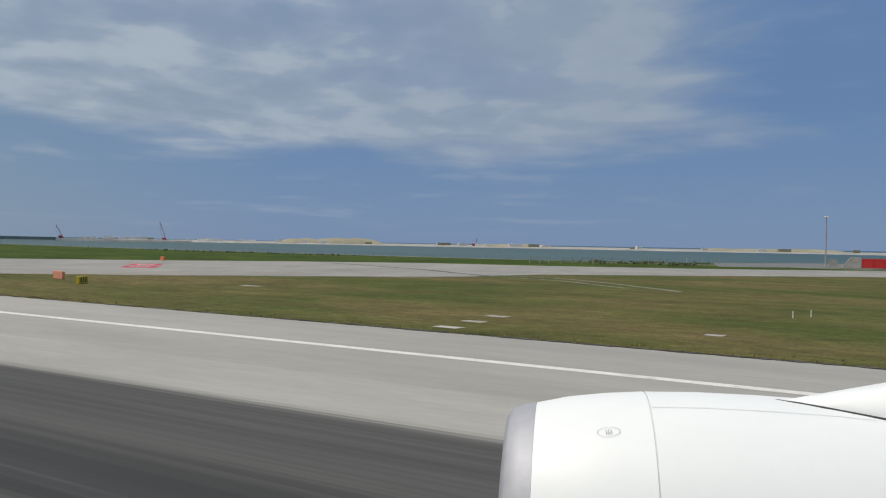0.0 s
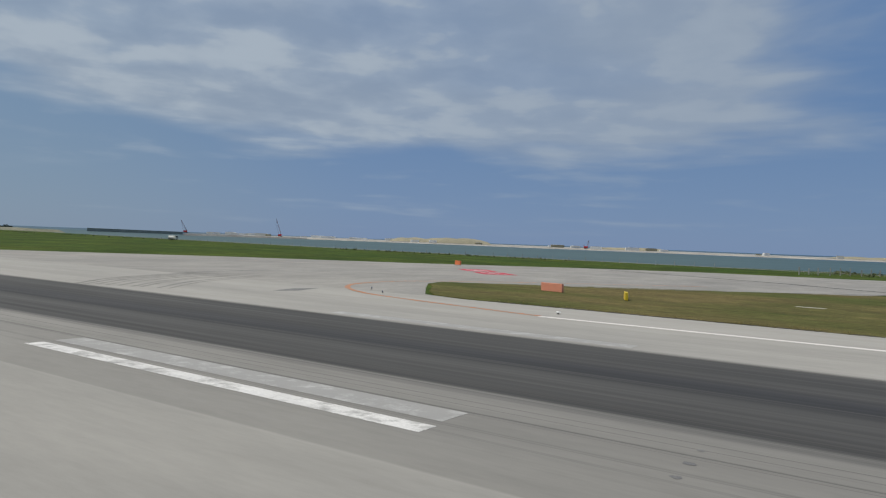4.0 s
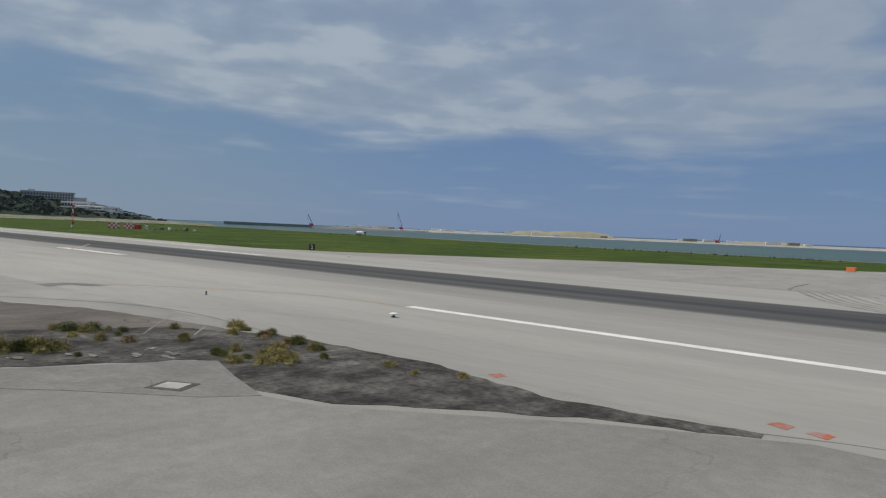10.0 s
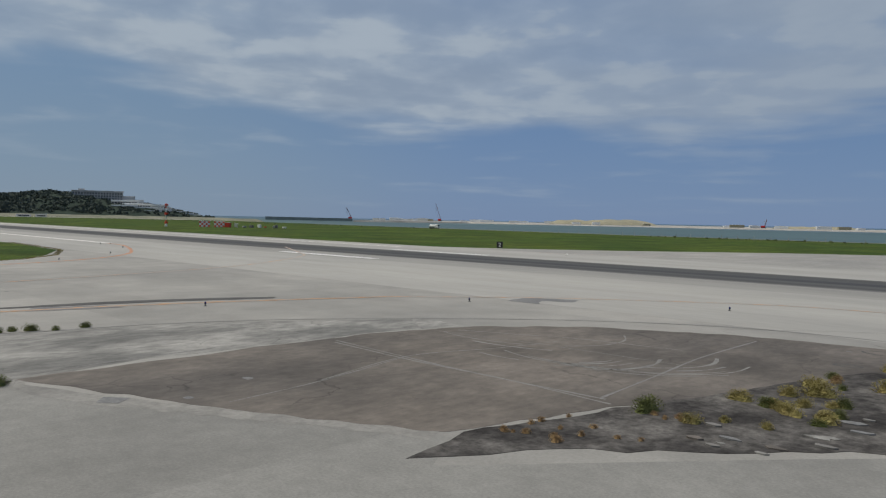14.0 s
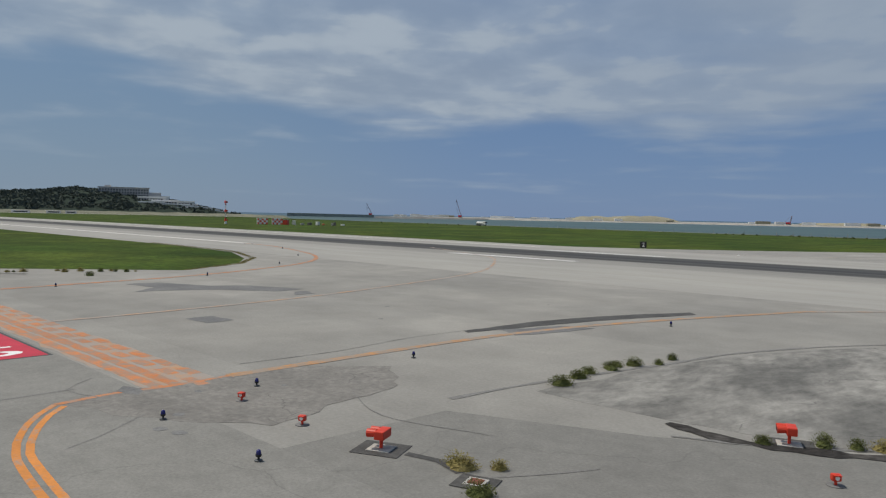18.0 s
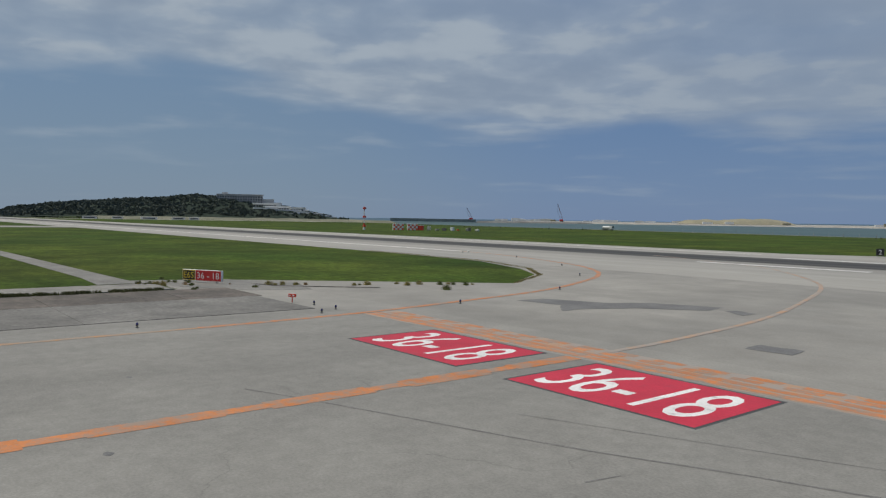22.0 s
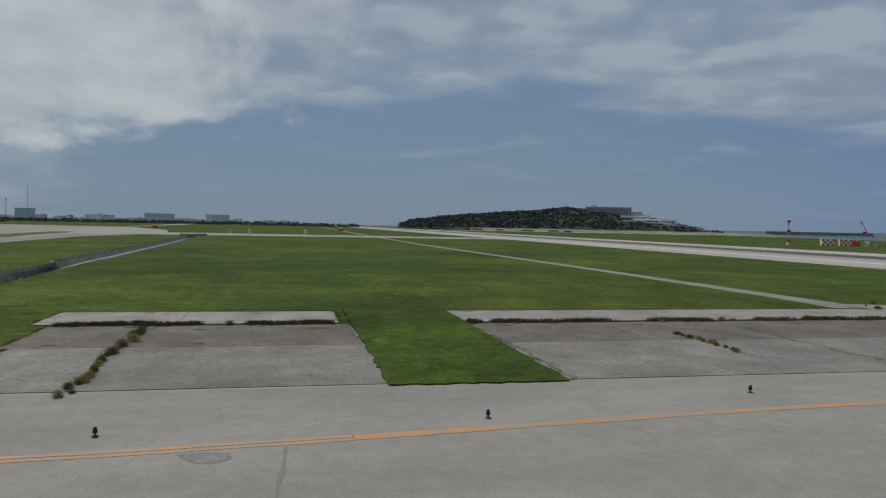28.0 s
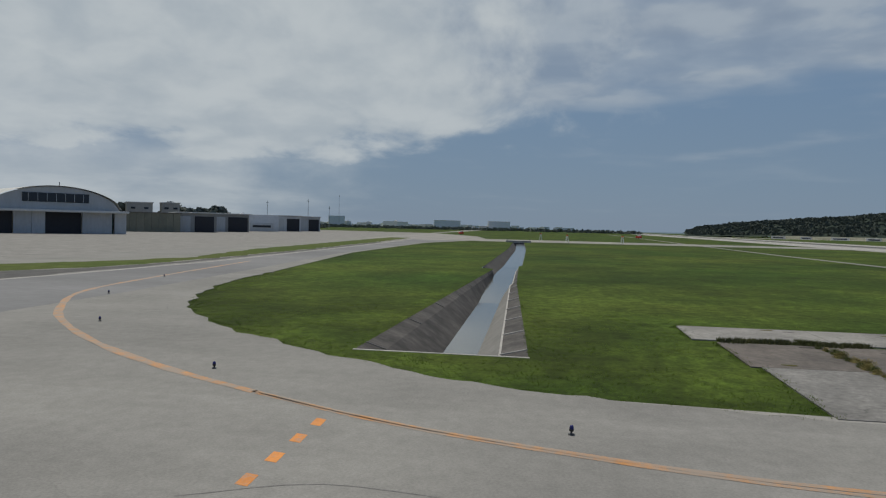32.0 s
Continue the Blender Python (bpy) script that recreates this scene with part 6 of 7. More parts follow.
mound("sand_hill", -760, 1215, 105, 34, 11.5, 33, 4.9, M["dune"], "long flat-topped heap of pale sand", "heap", 3)
mound("sand_hill", -395, 1330, 70, 20, 5.5, 20, 4.9, M["dune"], "low heap of pale sand", "heap", 5)
mound("sand_hill", 60, 1350, 120, 22, 5.0, 10, 4.9, M["dune"], "low heap of pale sand", "heap", 7)


def crane(x, y, z, h, reach, turn, label):
    p = empty("crawler_crane", pose(x, y, z, 0, 0, turn), label=label, category="crane")
    for o in (-2.4, 2.4):
        part("crawler", add_box(bmesh.new(), (0, o, 0.7), (8, 1.2, 1.4), bevel=0.3), M["darksteel"], p)
    part("cab", add_box(bmesh.new(), (-1, 0, 3.0), (7, 4, 3.2), bevel=0.2), M["signred"], p)
    bm = bmesh.new()
    a, b = Vector((2, 0, 3)), Vector((reach, 0, h))
    side, upv = Vector((0, 1, 0)), Vector((-h, 0, reach)).normalized()
    n = 12
    for s, u in ((-1, -1), (1, -1), (1, 1), (-1, 1)):
        add_cyl(bm, a + side * s * 0.8 + upv * u * 0.8, b + side * s * 0.4 + upv * u * 0.4, 0.12, n=5)
    for k in range(n):
        c, d = a.lerp(b, k / n), a.lerp(b, (k + 1) / n)
        add_cyl(bm, c + side * 0.8, d - side * 0.8, 0.14, n=4)
        add_cyl(bm, c + upv * 0.8, d - upv * 0.8, 0.14, n=4)
    part("boom", bm, M["cranesteel"], p, "slanting lattice boom")
    part("mast", cyl((-2, 0, 4), (-6, 0, h * 0.35), 0.2, n=5), M["cranesteel"], p)
    part("cable", cyl((-6, 0, h * 0.35), (reach, 0, h), 0.1, n=4), M["darksteel"], p)
    part("hoist_cable", cyl((reach, 0, h), (reach, 0, h * 0.45), 0.08, n=4), M["darksteel"], p)


crane(-1012, 1004, 4.75, 36, -9, 45, "red crawler crane with a tall lattice boom")
crane(-1125, 862, 4.75, 24, -9, 45, "smaller crawler crane on the far bank")
crane(-470, 1290, 4.75, 16, 5, 30, "small crawler crane on the far bank")
p = empty("breakwater", label="long grey breakwater wall in the sea", category="breakwater")
A, B = Vector((-1110, 655)), Vector((-1014, 776))
for k in range(12):
    a, b = A.lerp(B, k / 12), A.lerp(B, (k + 0.985) / 12)
    c = (a + b) / 2
    part("caisson", boxm((c.x, c.y, 3.8), ((b - a).length, 14, 5.8 - 0.07 * k), math.degrees(math.atan2(B.y - A.y, B.x - A.x)), 0.3), M["far_wall"], p)
rnd = random.Random(21)
for k in range(44):
    t = rnd.random()
    i = min(5, int(t * 5.2))
    (x0, y0), (x1, y1) = LAND[i], LAND[i + 1]
    u = rnd.random()
    x, y = x0 + (x1 - x0) * u - rnd.uniform(10, 60) * 0.3, y0 + (y1 - y0) * u + rnd.uniform(25, 110)
    s = rnd.uniform(0.6, 1.5)
    p = empty("site_hut", pose(x, y, 4.85, 0, 0, rnd.uniform(20, 60)), label="small pale site hut on the reclaimed land", category="hut", group="site huts")
    part("body", add_box(bmesh.new(), (0, 0, 1.6 * s), (9 * s * rnd.uniform(0.6, 2), 4, 3.2 * s), bevel=0.1), M[rnd.choice(("whitepaint", "terrace", "roof", "dune", "town"))], p)
    part("roof", add_box(bmesh.new(), (0, 0, 3.3 * s), (9 * s, 4.4, 0.3), bevel=0.05), M[rnd.choice(("whitepaint", "roof"))], p)

# ---------------------------------------------------------------- the wooded island with its hotel
PROF = [(20, 5), (40, 12), (62, 15), (89, 19), (157, 25), (215, 29), (253, 34), (285, 31), (330, 25), (372, 19), (408, 10), (436, 4), (470, 1)]


def prof(y):
    for (a, b), (c, d) in zip(PROF, PROF[1:]):
        if a <= y <= c:
            return b + (d - b) * (y - a) / (c - a)
    return 0.0


def hill_z(v, w):
    """Height over the island: v along it (its y on the near side), w 0 at the near shore to 1 at the back."""
    e = math.sin(min(1.0, w * 1.25 + 0.08) * math.pi / 2) if w < 0.75 else math.cos((w - 0.75) * 1.6)
    return prof(v) * e - 1.0


def hill_xy(v, w):
    return -1066 + (v - 55) * 0.36 + 75 - 150 * w * 1.0, v + 20 * w


bm = bmesh.new()
grid = []
for i in range(61):
    v = 20 + 450 * i / 60
    grid.append([bm.verts.new((*hill_xy(v, w), hill_z(v, w) + 1.5 * noise.noise((v * 0.05, w * 6, 2)))) for w in [k / 14 for k in range(15)]])
for a, b in zip(grid, grid[1:]):
    for k in range(14):
        bm.faces.new((a[k], b[k], b[k + 1], a[k + 1]))
tagged(link("island", bm, M["scrub"], True), "low wooded island beyond the runway end", "hill", kind="structure")


def clump_mesh(seed, n):
    """A tree crown as one cloud of small leaf faces."""
    rnd = random.Random(seed)
    vs, fs = [], []
    for _ in range(n):
        while True:
            p = Vector((rnd.uniform(-1, 1), rnd.uniform(-1, 1), rnd.uniform(-0.6, 1)))
            if 0.35 < p.length < 1 + 0.25 * noise.noise(p * 2 + Vector((seed, 0, 0))):
                break
        q = Euler((rnd.uniform(0, 6), rnd.uniform(0, 6), rnd.uniform(0, 6))).to_matrix()
        s = rnd.uniform(0.26, 0.46)
        k = len(vs)
        vs += [tuple(p + q @ Vector(c) * s) for c in ((-1, -0.6, 0), (1, -0.6, 0.1), (0.9, 0.7, 0), (-0.8, 0.6, 0.15))]
        fs.append((k, k + 1, k + 2, k + 3))
    return vs, fs


def wood(name, spots, material, label, seed, n=46):
    """Many crowns joined into one piece of far woodland."""
    rnd = random.Random(seed)
    kinds = [clump_mesh(seed * 10 + k, n) for k in range(5)]
    vs, fs = [], []
    for x, y, z, r in spots:
        cv, cf = rnd.choice(kinds)
        a = rnd.uniform(0, 6.28)
        c, s = math.cos(a), math.sin(a)
        k = len(vs)
        zs = r * rnd.uniform(0.7, 1.05)
        vs += [(x + (p[0] * c - p[1] * s) * r, y + (p[0] * s + p[1] * c) * r, z + p[2] * zs) for p in cv]
        fs += [tuple(i + k for i in f) for f in cf]
    me = bpy.data.meshes.new(name)
    me.from_pydata(vs, [], fs)
    me.materials.append(material)
    return tagged(new(name, me), label, "woodland", kind="stuff")


rnd = random.Random(8)
spots = []
for _ in range(2600):
    v, w = rnd.uniform(25, 425), rnd.uniform(0.05, 0.85)
    x, y = hill_xy(v, w)
    if v > 300 and w < 0.5 and rnd.random() < 0.6:
        continue
    spots.append((x, y, hill_z(v, w) - 0.6, rnd.uniform(1.8, 4.0)))
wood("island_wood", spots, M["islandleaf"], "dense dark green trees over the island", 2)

p = empty("hotel", pose(-988, 316, 18, 0, 0, 66), label="long grey flat-roofed hotel on the island's crest", category="hotel")
part("wall", boxm((0, 0, 8), (62, 16, 18)), M["hotel"], p)
part("roof", add_box(bmesh.new(), (0, 0, 17.3), (64, 18, 0.8), bevel=0.1), M["hotel"], p)
for f in range(4):
    for k in range(18):
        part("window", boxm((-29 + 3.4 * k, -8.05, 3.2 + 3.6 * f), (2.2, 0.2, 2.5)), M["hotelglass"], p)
for k in range(19):
    part("fin", boxm((-30.7 + 3.4 * k, -8.5, 8.2), (0.45, 1.0, 16.6)), M["hotel"], p)
part("wing", add_box(bmesh.new(), (38, 0, 4.5), (16, 14, 14), bevel=0.2), M["hotel"], p)
part("stair_tower", add_box(bmesh.new(), (-20, 2, 18.5), (8, 6, 3), bevel=0.1), M["hotel"], p)
part("wing", add_box(bmesh.new(), (50, 2, 1.0), (14, 12, 12), bevel=0.2), M["town"], p)


def terrace_house(x, y, z, w, turn):
    p = empty("terrace_house", pose(x, y, z, 0, 0, turn), label="white terraced building stepping down the island slope", category="building", group="white terraces")
    part("wall", add_box(bmesh.new(), (0, 0, 0), (w, 9, 6.4), bevel=0.15), M["terrace"], p)
    part("parapet", add_box(bmesh.new(), (0, -0.6, 3.4), (w + 1.6, 11, 1.5), bevel=0.1), M["whitepaint"], p)
    for k in range(max(2, int(w / 3.5))):
        part("window", boxm((-w / 2 + 1.9 + 3.4 * k, -4.55, 0.4), (2.4, 0.2, 2.2)), M["glassdark"], p)


for x, y, z, w in ((-948, 336, 19.5, 34), (-936, 330, 13.0, 30), (-940, 348, 15.5, 36), (-928, 360, 11.0, 34), (-924, 372, 14.5, 20), (-920, 378, 8.5, 26), (-914, 392, 7.0, 22), (-910, 402, 4.4, 18), (-922, 350, 6.5, 40), (-906, 412, 2.6, 14), (-932, 384, 11.5, 14)):
    terrace_house(x, y, z, w, 66 + (x * 7) % 9 - 4)
for x, y, w in ((-886, 128, 14), (-878, 160, 22), (-868, 190, 18), (-862, 206, 14), (-890, 100, 18)):
    p = empty("beach_house", pose(x, y, 0, 0, 0, 72), label="long low white building at the island's foot", category="building", group="low beach buildings")
    part("wall", add_box(bmesh.new(), (0, 0, 1.1), (w * 0.8, 8, 3.2), bevel=0.1), M["terrace"], p)
    part("roof", add_box(bmesh.new(), (0, 0, 2.8), (w * 0.8 + 1, 9, 0.4), bevel=0.1), M["roof"], p)
    part("opening", boxm((0, -4.05, 1.3), (w * 0.6, 0.1, 1.1)), M["glassdark"], p)
beach_rows = []
for k in range(40):
    v = 118 + 8.6 * k
    x, y = hill_xy(v, 0)
    b = 3.3 + 0.9 * noise.noise((v * 0.06, 1.0, 0))
    beach_rows.append([(x + 48, y, -1.0), (x + 30, y, b * 0.72), (x + 4, y, b if v < 420 else b * (455 - v) / 35 + 0.4)])
tagged(link("foreshore", strip_mesh(beach_rows), M["foreshore"], True), "pale sandy foreshore below the wooded island", "beach", kind="structure")
sheet("beach", [(-860, 40), (-835, 200), (-805, 330), (-775, 385), (-790, 400), (-850, 340), (-880, 200), (-905, 40)], 0.05, M["sand"], 0.1, "pale strip of beach below the island", "beach")
wood("shore_bushes", [(-640 + rnd.uniform(-260, 330), 262 + rnd.uniform(-8, 8), 0.1, rnd.uniform(0.3, 0.7)) for _ in range(90)]
     + [(97.4 + rnd.uniform(-22, 20), 240 + rnd.uniform(-12, 30), 0.1, rnd.uniform(0.5, 0.95)) for _ in range(46)]
     + [(-75 + rnd.uniform(-70, 60), 238 + rnd.uniform(-3, 3), 0.1, rnd.uniform(0.25, 0.6)) for _ in range(70)], M["shorebush"], "low pale green bushes along the shore", 5)

# ---------------------------------------------------------------- hangars, town and trees to the south-east
def arch_hangar(x, y, turn, w, d, hw, hp, label):
    """Front in the local xz plane facing -y, the vault running back along +y."""
    p = empty("arched_hangar", pose(x, y, 0, 0, 0, turn), label=label, category="hangar")
    n = 22
    arc = [(-w / 2 + w * k / n, hw + (hp - hw) * math.sqrt(max(0.0, 1 - (2 * k / n - 1) ** 2)) ** 1.25) for k in range(n + 1)]
    bm = bmesh.new()
    f = bm.faces.new([bm.verts.new((u, 0, z)) for u, z in [*arc, (w / 2, hw - 1.0), (-w / 2, hw - 1.0)]])
    g = bmesh.ops.extrude_face_region(bm, geom=[f])
    bmesh.ops.translate(bm, vec=(0, 0.5, 0), verts=[v for v in g["geom"] if isinstance(v, bmesh.types.BMVert)])
    part("gable", bm, M["hangar"], p)
    part("vault_roof", strip_mesh([[(u * 1.03, -0.8, z + 0.25), (u * 1.03, d, z + 0.25)] for u, z in arc]), M["roof"], p, "pale curved metal roof", True)
    part("gable_window", boxm((0, -0.12, hw + (hp - hw) * 0.50), (w * 0.50, 0.2, (hp - hw) * 0.40)), M["glassdark"], p, "long dark window band")
    for k in range(7):
        part("mullion", boxm((-w * 0.24 + w * 0.48 * (k + 0.5) / 7, -0.26, hw + (hp - hw) * 0.50), (0.12, 0.1, (hp - hw) * 0.36)), M["hangar"], p)
    part("canopy", add_box(bmesh.new(), (0, -1.0, hw - 0.6), (w * 1.12, 3.2, 0.7), bevel=0.1), M["roof"], p)
    xs = -w * 0.56
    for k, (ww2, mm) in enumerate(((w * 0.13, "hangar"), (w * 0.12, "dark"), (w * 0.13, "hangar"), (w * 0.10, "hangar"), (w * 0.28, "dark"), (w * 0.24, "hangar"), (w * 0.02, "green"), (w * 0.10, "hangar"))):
        # dark entries are blocks whose colour stands in for the hangar's inner shade
        part("door_leaf" if mm == "hangar" else "door_opening", boxm((xs + ww2 / 2, 0.2 if mm == "hangar" else 1.2, (hw - 1) / 2), (ww2 - 0.1, 0.5, hw - 1.0)), M[mm], p, "dark block painted as the doorway's shade" if mm == "dark" else "")
        xs += ww2
    part("back_wall", boxm((0, d, hw / 2), (w, 0.4, hw)), M["hangar"], p)
    for s in (-1, 1):
        part("side_wall", boxm((s * w / 2, d / 2, hw / 2), (0.4, d, hw)), M["hangar"], p)
    part("roof_beacon", cyl((1, 0.3, hp), (1, 0.3, hp + 1.4), 0.12, n=6), M["darksteel"], p)


arch_hangar(-238.5, -299.2, 143, 39, 46, 7.8, 14.9, "big grey arched hangar with open dark doors")


def small_hangar(x, y, turn, w, d, h, wall, door, label, frac=0.5):
    p = empty("small_hangar", pose(x, y, 0, 0, 0, turn), label=label, category="hangar", group="small hangars")
    part("wall", add_box(bmesh.new(), (0, d / 2, h / 2), (w, d, h), bevel=0.08), M[wall], p)
    part("roof", add_box(bmesh.new(), (0, d / 2 - 0.4, h + 0.2), (w + 1.0, d + 1.2, 0.4), bevel=0.06), M["roof"], p)
    # dark panel on the solid wall, painted as a shaded doorway
    part("door_opening", boxm((w * 0.18, -0.05, h * 0.42), (w * frac, 0.3, h * 0.82)), M[door], p, "dark block painted as the doorway's shade")
    part("door_leaf", boxm((-w * 0.32, -0.15, h * 0.42), (w * 0.28, 0.2, h * 0.82)), M["hangar"], p)
    part("gutter", boxm((0, -0.35, h - 0.1), (w + 0.8, 0.15, 0.2)), M["steel"], p)


small_hangar(-330, -299, 128, 16.5, 24, 8.4, "dullclad", "dark", "grey small hangar with an open dark door")
p = empty("long_shed", pose(-313, -311, 0, 0, 0, 130), label="olive-green corrugated shed between the hangars", category="shed")
for k in range(8):
    part("panel", add_box(bmesh.new(), (-10.1 + 2.9 * k, 4, 4.0), (2.85, 10, 8.0), bevel=0.06), M["olive"], p)
part("roof", add_box(bmesh.new(), (0, 4, 8.1), (24, 11, 0.3), bevel=0.05), M["rock"], p)
part("door_opening", boxm((-11, -1.1, 2.8), (2.4, 0.2, 5.6)), M["green"], p)
small_hangar(-364, -299, 128, 17, 22, 8.6, "dullclad", "dark", "grey small hangar with an open dark door", 0.55)
p = empty("white_workshop", pose(-416, -305, 0, 0, 0, 125), label="white workshop with a lean-to", category="building")
part("wall", add_box(bmesh.new(), (0, 4, 4.6), (17, 12, 9.2), bevel=0.08), M["terrace"], p)
part("lean_to", add_box(bmesh.new(), (-1.5, -3, 2.4), (13, 4, 4.6), bevel=0.08), M["hangar"], p)
part("window", boxm((-1.5, -5.05, 2.8), (10, 0.1, 1.2)), M["glassdark"], p)
small_hangar(-440, -299, 125, 15, 20, 9.0, "terrace", "dark", "white small hangar with an open dark door", 0.5)
small_hangar(-472, -297, 122, 13, 20, 9.0, "hangar", "dark", "grey small hangar with an open dark door", 0.5)
rnd = random.Random(31)
for k in range(230):
    b = rnd.uniform(89, 134)
    dist = rnd.uniform(1500, 2700)
    x, y = -28 - dist * math.sin(radians(b)), -140 + dist * math.cos(radians(b))
    h = rnd.uniform(4.5, 9.5) + (6 if rnd.random() < 0.07 else 0) + (4 if b > 112 else 0)
    w = rnd.uniform(12, 42)
    p = empty("town_block", pose(x, y, 0, 0, 0, rnd.uniform(0, 90)), label="pale town building far beyond the field, haze put into its wall colour", category="building", group="far town")
    part("wall", add_box(bmesh.new(), (0, 0, h / 2), (w, 16, h), bevel=0.2), M[rnd.choice(("town", "whitepaint", "terrace", "roof"))], p)
    part("roof", add_box(bmesh.new(), (0, 0, h + 0.4), (w + 1, 17, 0.8), bevel=0.1), M[rnd.choice(("town", "roof"))], p)
    if h > 12:
        part("stair_tower", add_box(bmesh.new(), (w * 0.2, 0, h + 2.0), (5, 5, 4), bevel=0.1), M["town"], p)
spots = []
for _ in range(900):
    b = rnd.uniform(84, 135)
    dist = rnd.uniform(700, 1450) if b > 108 else rnd.uniform(1100, 1500)
    spots.append((-28 - dist * math.sin(radians(b)), -140 + dist * math.cos(radians(b)), 0.8, rnd.uniform(2.2, 4.6)))
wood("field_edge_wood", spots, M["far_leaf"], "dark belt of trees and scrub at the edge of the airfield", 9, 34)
for x, y, w, h, turn in ((-395, -367, 13, 14.0, 35), (-402, -353, 9, 14.2, 35), (-1455, -585, 32, 21, 20), (-1507, -367, 54, 17, 12), (-1520, -262, 44, 17, 10)):
    p = empty("flat_building", pose(x, y, 0, 0, 0, turn), label="pale flat-roofed concrete building behind the field", category="building")
    # the far walls are white to brighten their shaded, hazy sides
    part("wall", add_box(bmesh.new(), (0, 0, h / 2), (14, w, h), bevel=0.1), M["dullclad" if x > -1000 else "whitepaint"], p)
    part("roof", add_box(bmesh.new(), (0, 0, h + 0.2), (14.8, w + 0.8, 0.5), bevel=0.1), M["roof"], p)
    for k in range(2 if x > -1000 else 0):
        part("window", boxm((7.05, -w / 2 + w * (k + 0.5) / 2, h * 0.8), (0.2, 2.2, 1.0)), M["glassdark"], p)
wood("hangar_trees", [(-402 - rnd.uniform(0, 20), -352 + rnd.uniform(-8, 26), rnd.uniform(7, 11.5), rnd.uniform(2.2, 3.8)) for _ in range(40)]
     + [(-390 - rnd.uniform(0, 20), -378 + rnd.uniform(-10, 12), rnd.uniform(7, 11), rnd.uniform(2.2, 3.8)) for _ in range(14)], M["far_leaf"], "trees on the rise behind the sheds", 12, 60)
mound("town_ridge", -560, -520, 150, 40, 19, 40, 0, M["far_leaf"], "low wooded ridge behind the hangars", "hill", 13)
for x, y, h in ((-700, -420, 26), (-760, -400, 30), (-800, -390, 24), (-1390, -560, 60)):
    p = empty("radio_mast", pose(x, y, 0), label="thin grey radio mast far off", category="mast")
    part("pole", cyl((0, 0, 0), (0, 0, h), 0.35, 0.2, n=6), M["steel"], p)
    part("antenna", boxm((0, 0, h - 2), (1.6, 1.6, 0.5)), M["steel"], p)
for x, y in ((-505, -205), (-520, -90)):
    p = empty("work_vehicle", pose(x, y, 0, 0, 0, 30), label="small red and white work vehicle on the far taxiway", category="vehicle")
    part("body", add_box(bmesh.new(), (0, 0, 1.1), (4.4, 1.8, 1.2), bevel=0.15), M["redpaint"], p)
    part("cabin", add_box(bmesh.new(), (0.4, 0, 2.0), (2.0, 1.6, 0.9), bevel=0.15), M["whitepaint"], p)
    for a in (-1.4, 1.4):
        for o in (-0.8, 0.8):
            part("wheel", add_cyl(bmesh.new(), (a, o - 0.1, 0.4), (a, o + 0.1, 0.4), 0.4, n=10), M["black"], p)

# ---------------------------------------------------------------- weeds and grass blades
weeds = [tuft_mesh(k, 0.55, 1100, M["weed" if k % 3 else "weedgreen"], 0.9) for k in range(6)] + [tuft_mesh(9, 0.5, 800, M["weedred"], 0.9)]
dark_weeds = [tuft_mesh(20 + k, 0.55, 1000, M["weedgreen"], 0.8) for k in range(4)]


def weed(x, y, s, kinds, rnd, label="olive weed growing in the cracked ground"):
    ob = new("weed", rnd.choice(kinds))
    ob.matrix_basis = pose(x, y, 0.01, 0, 0, rnd.uniform(0, 360)) @ Matrix.Diagonal((s * rnd.uniform(0.9, 1.6), s * rnd.uniform(0.9, 1.6), s, 1))
    return tagged(ob, label, "weed", "weeds")


rnd = random.Random(17)
for k in range(105):
    t = rnd.random()
    u = rnd.random()
    ax, ay = (40 - 50 * t, -37.8) if t < 0.4 else (20.2 - 6.5 * (t - 0.4) / 0.6, -40.0 - 21.5 * (t - 0.4) / 0.6)
    bx, by = (36 - 19 * t, -42.0 - 3.5 * t) if t < 0.4 else (28.2 - 13.4 * (t - 0.4) / 0.6, -43.6 - 18.4 * (t - 0.4) / 0.6)
    if t < 0.2 and rnd.random() < 0.75:
        continue
    low = t > 0.86
    weed(ax + (bx - ax) * u ** 1.4 + rnd.uniform(-0.4, 0.4), ay + (by - ay) * u ** 1.9 + rnd.uniform(-0.4, 0.4), rnd.uniform(0.2, 0.4) if low else rnd.uniform(0.4, 1.05), weeds[-1:] if low else weeds, rnd)
for k in range(44):
    u, v = rnd.random(), rnd.random()
    weed(20.6 + 1.9 * u + 1.6 * v + rnd.uniform(-0.3, 0.3), -52.6 + 6.0 * u - 1.9 * (1 - v) + rnd.uniform(-0.3, 0.3), rnd.uniform(0.6, 1.25), weeds, rnd, "tall olive clump of weeds on the dirt wedge")
for x, y in ((-9.4, -69.1), (-9.8, -67.9), (-9.9, -67.0), (-9.8, -65.8), (-9.9, -65.2), (-9.7, -64.6), (-9.1, -63.7), (-9.2, -62.4), (-2.9, -70.5), (-1.8, -69.7), (-1.2, -69.2), (-0.7, -68.9), (-0.3, -68.7), (0.8, -68.5), (-6.5, -77.0), (-5.2, -77.8), (-5.9, -76.5)):
    weed(x, y, rnd.uniform(0.45, 0.8), weeds[:4] + dark_weeds, rnd)
for k in range(34):
    y = rnd.uniform(-134, -84)
    if -120.6 < y < -114.2:
        continue
    weed(-64.9 + rnd.uniform(-0.25, 0.25), y, rnd.uniform(0.35, 0.7), dark_weeds, rnd, "dark green weed in the joint of the concrete")
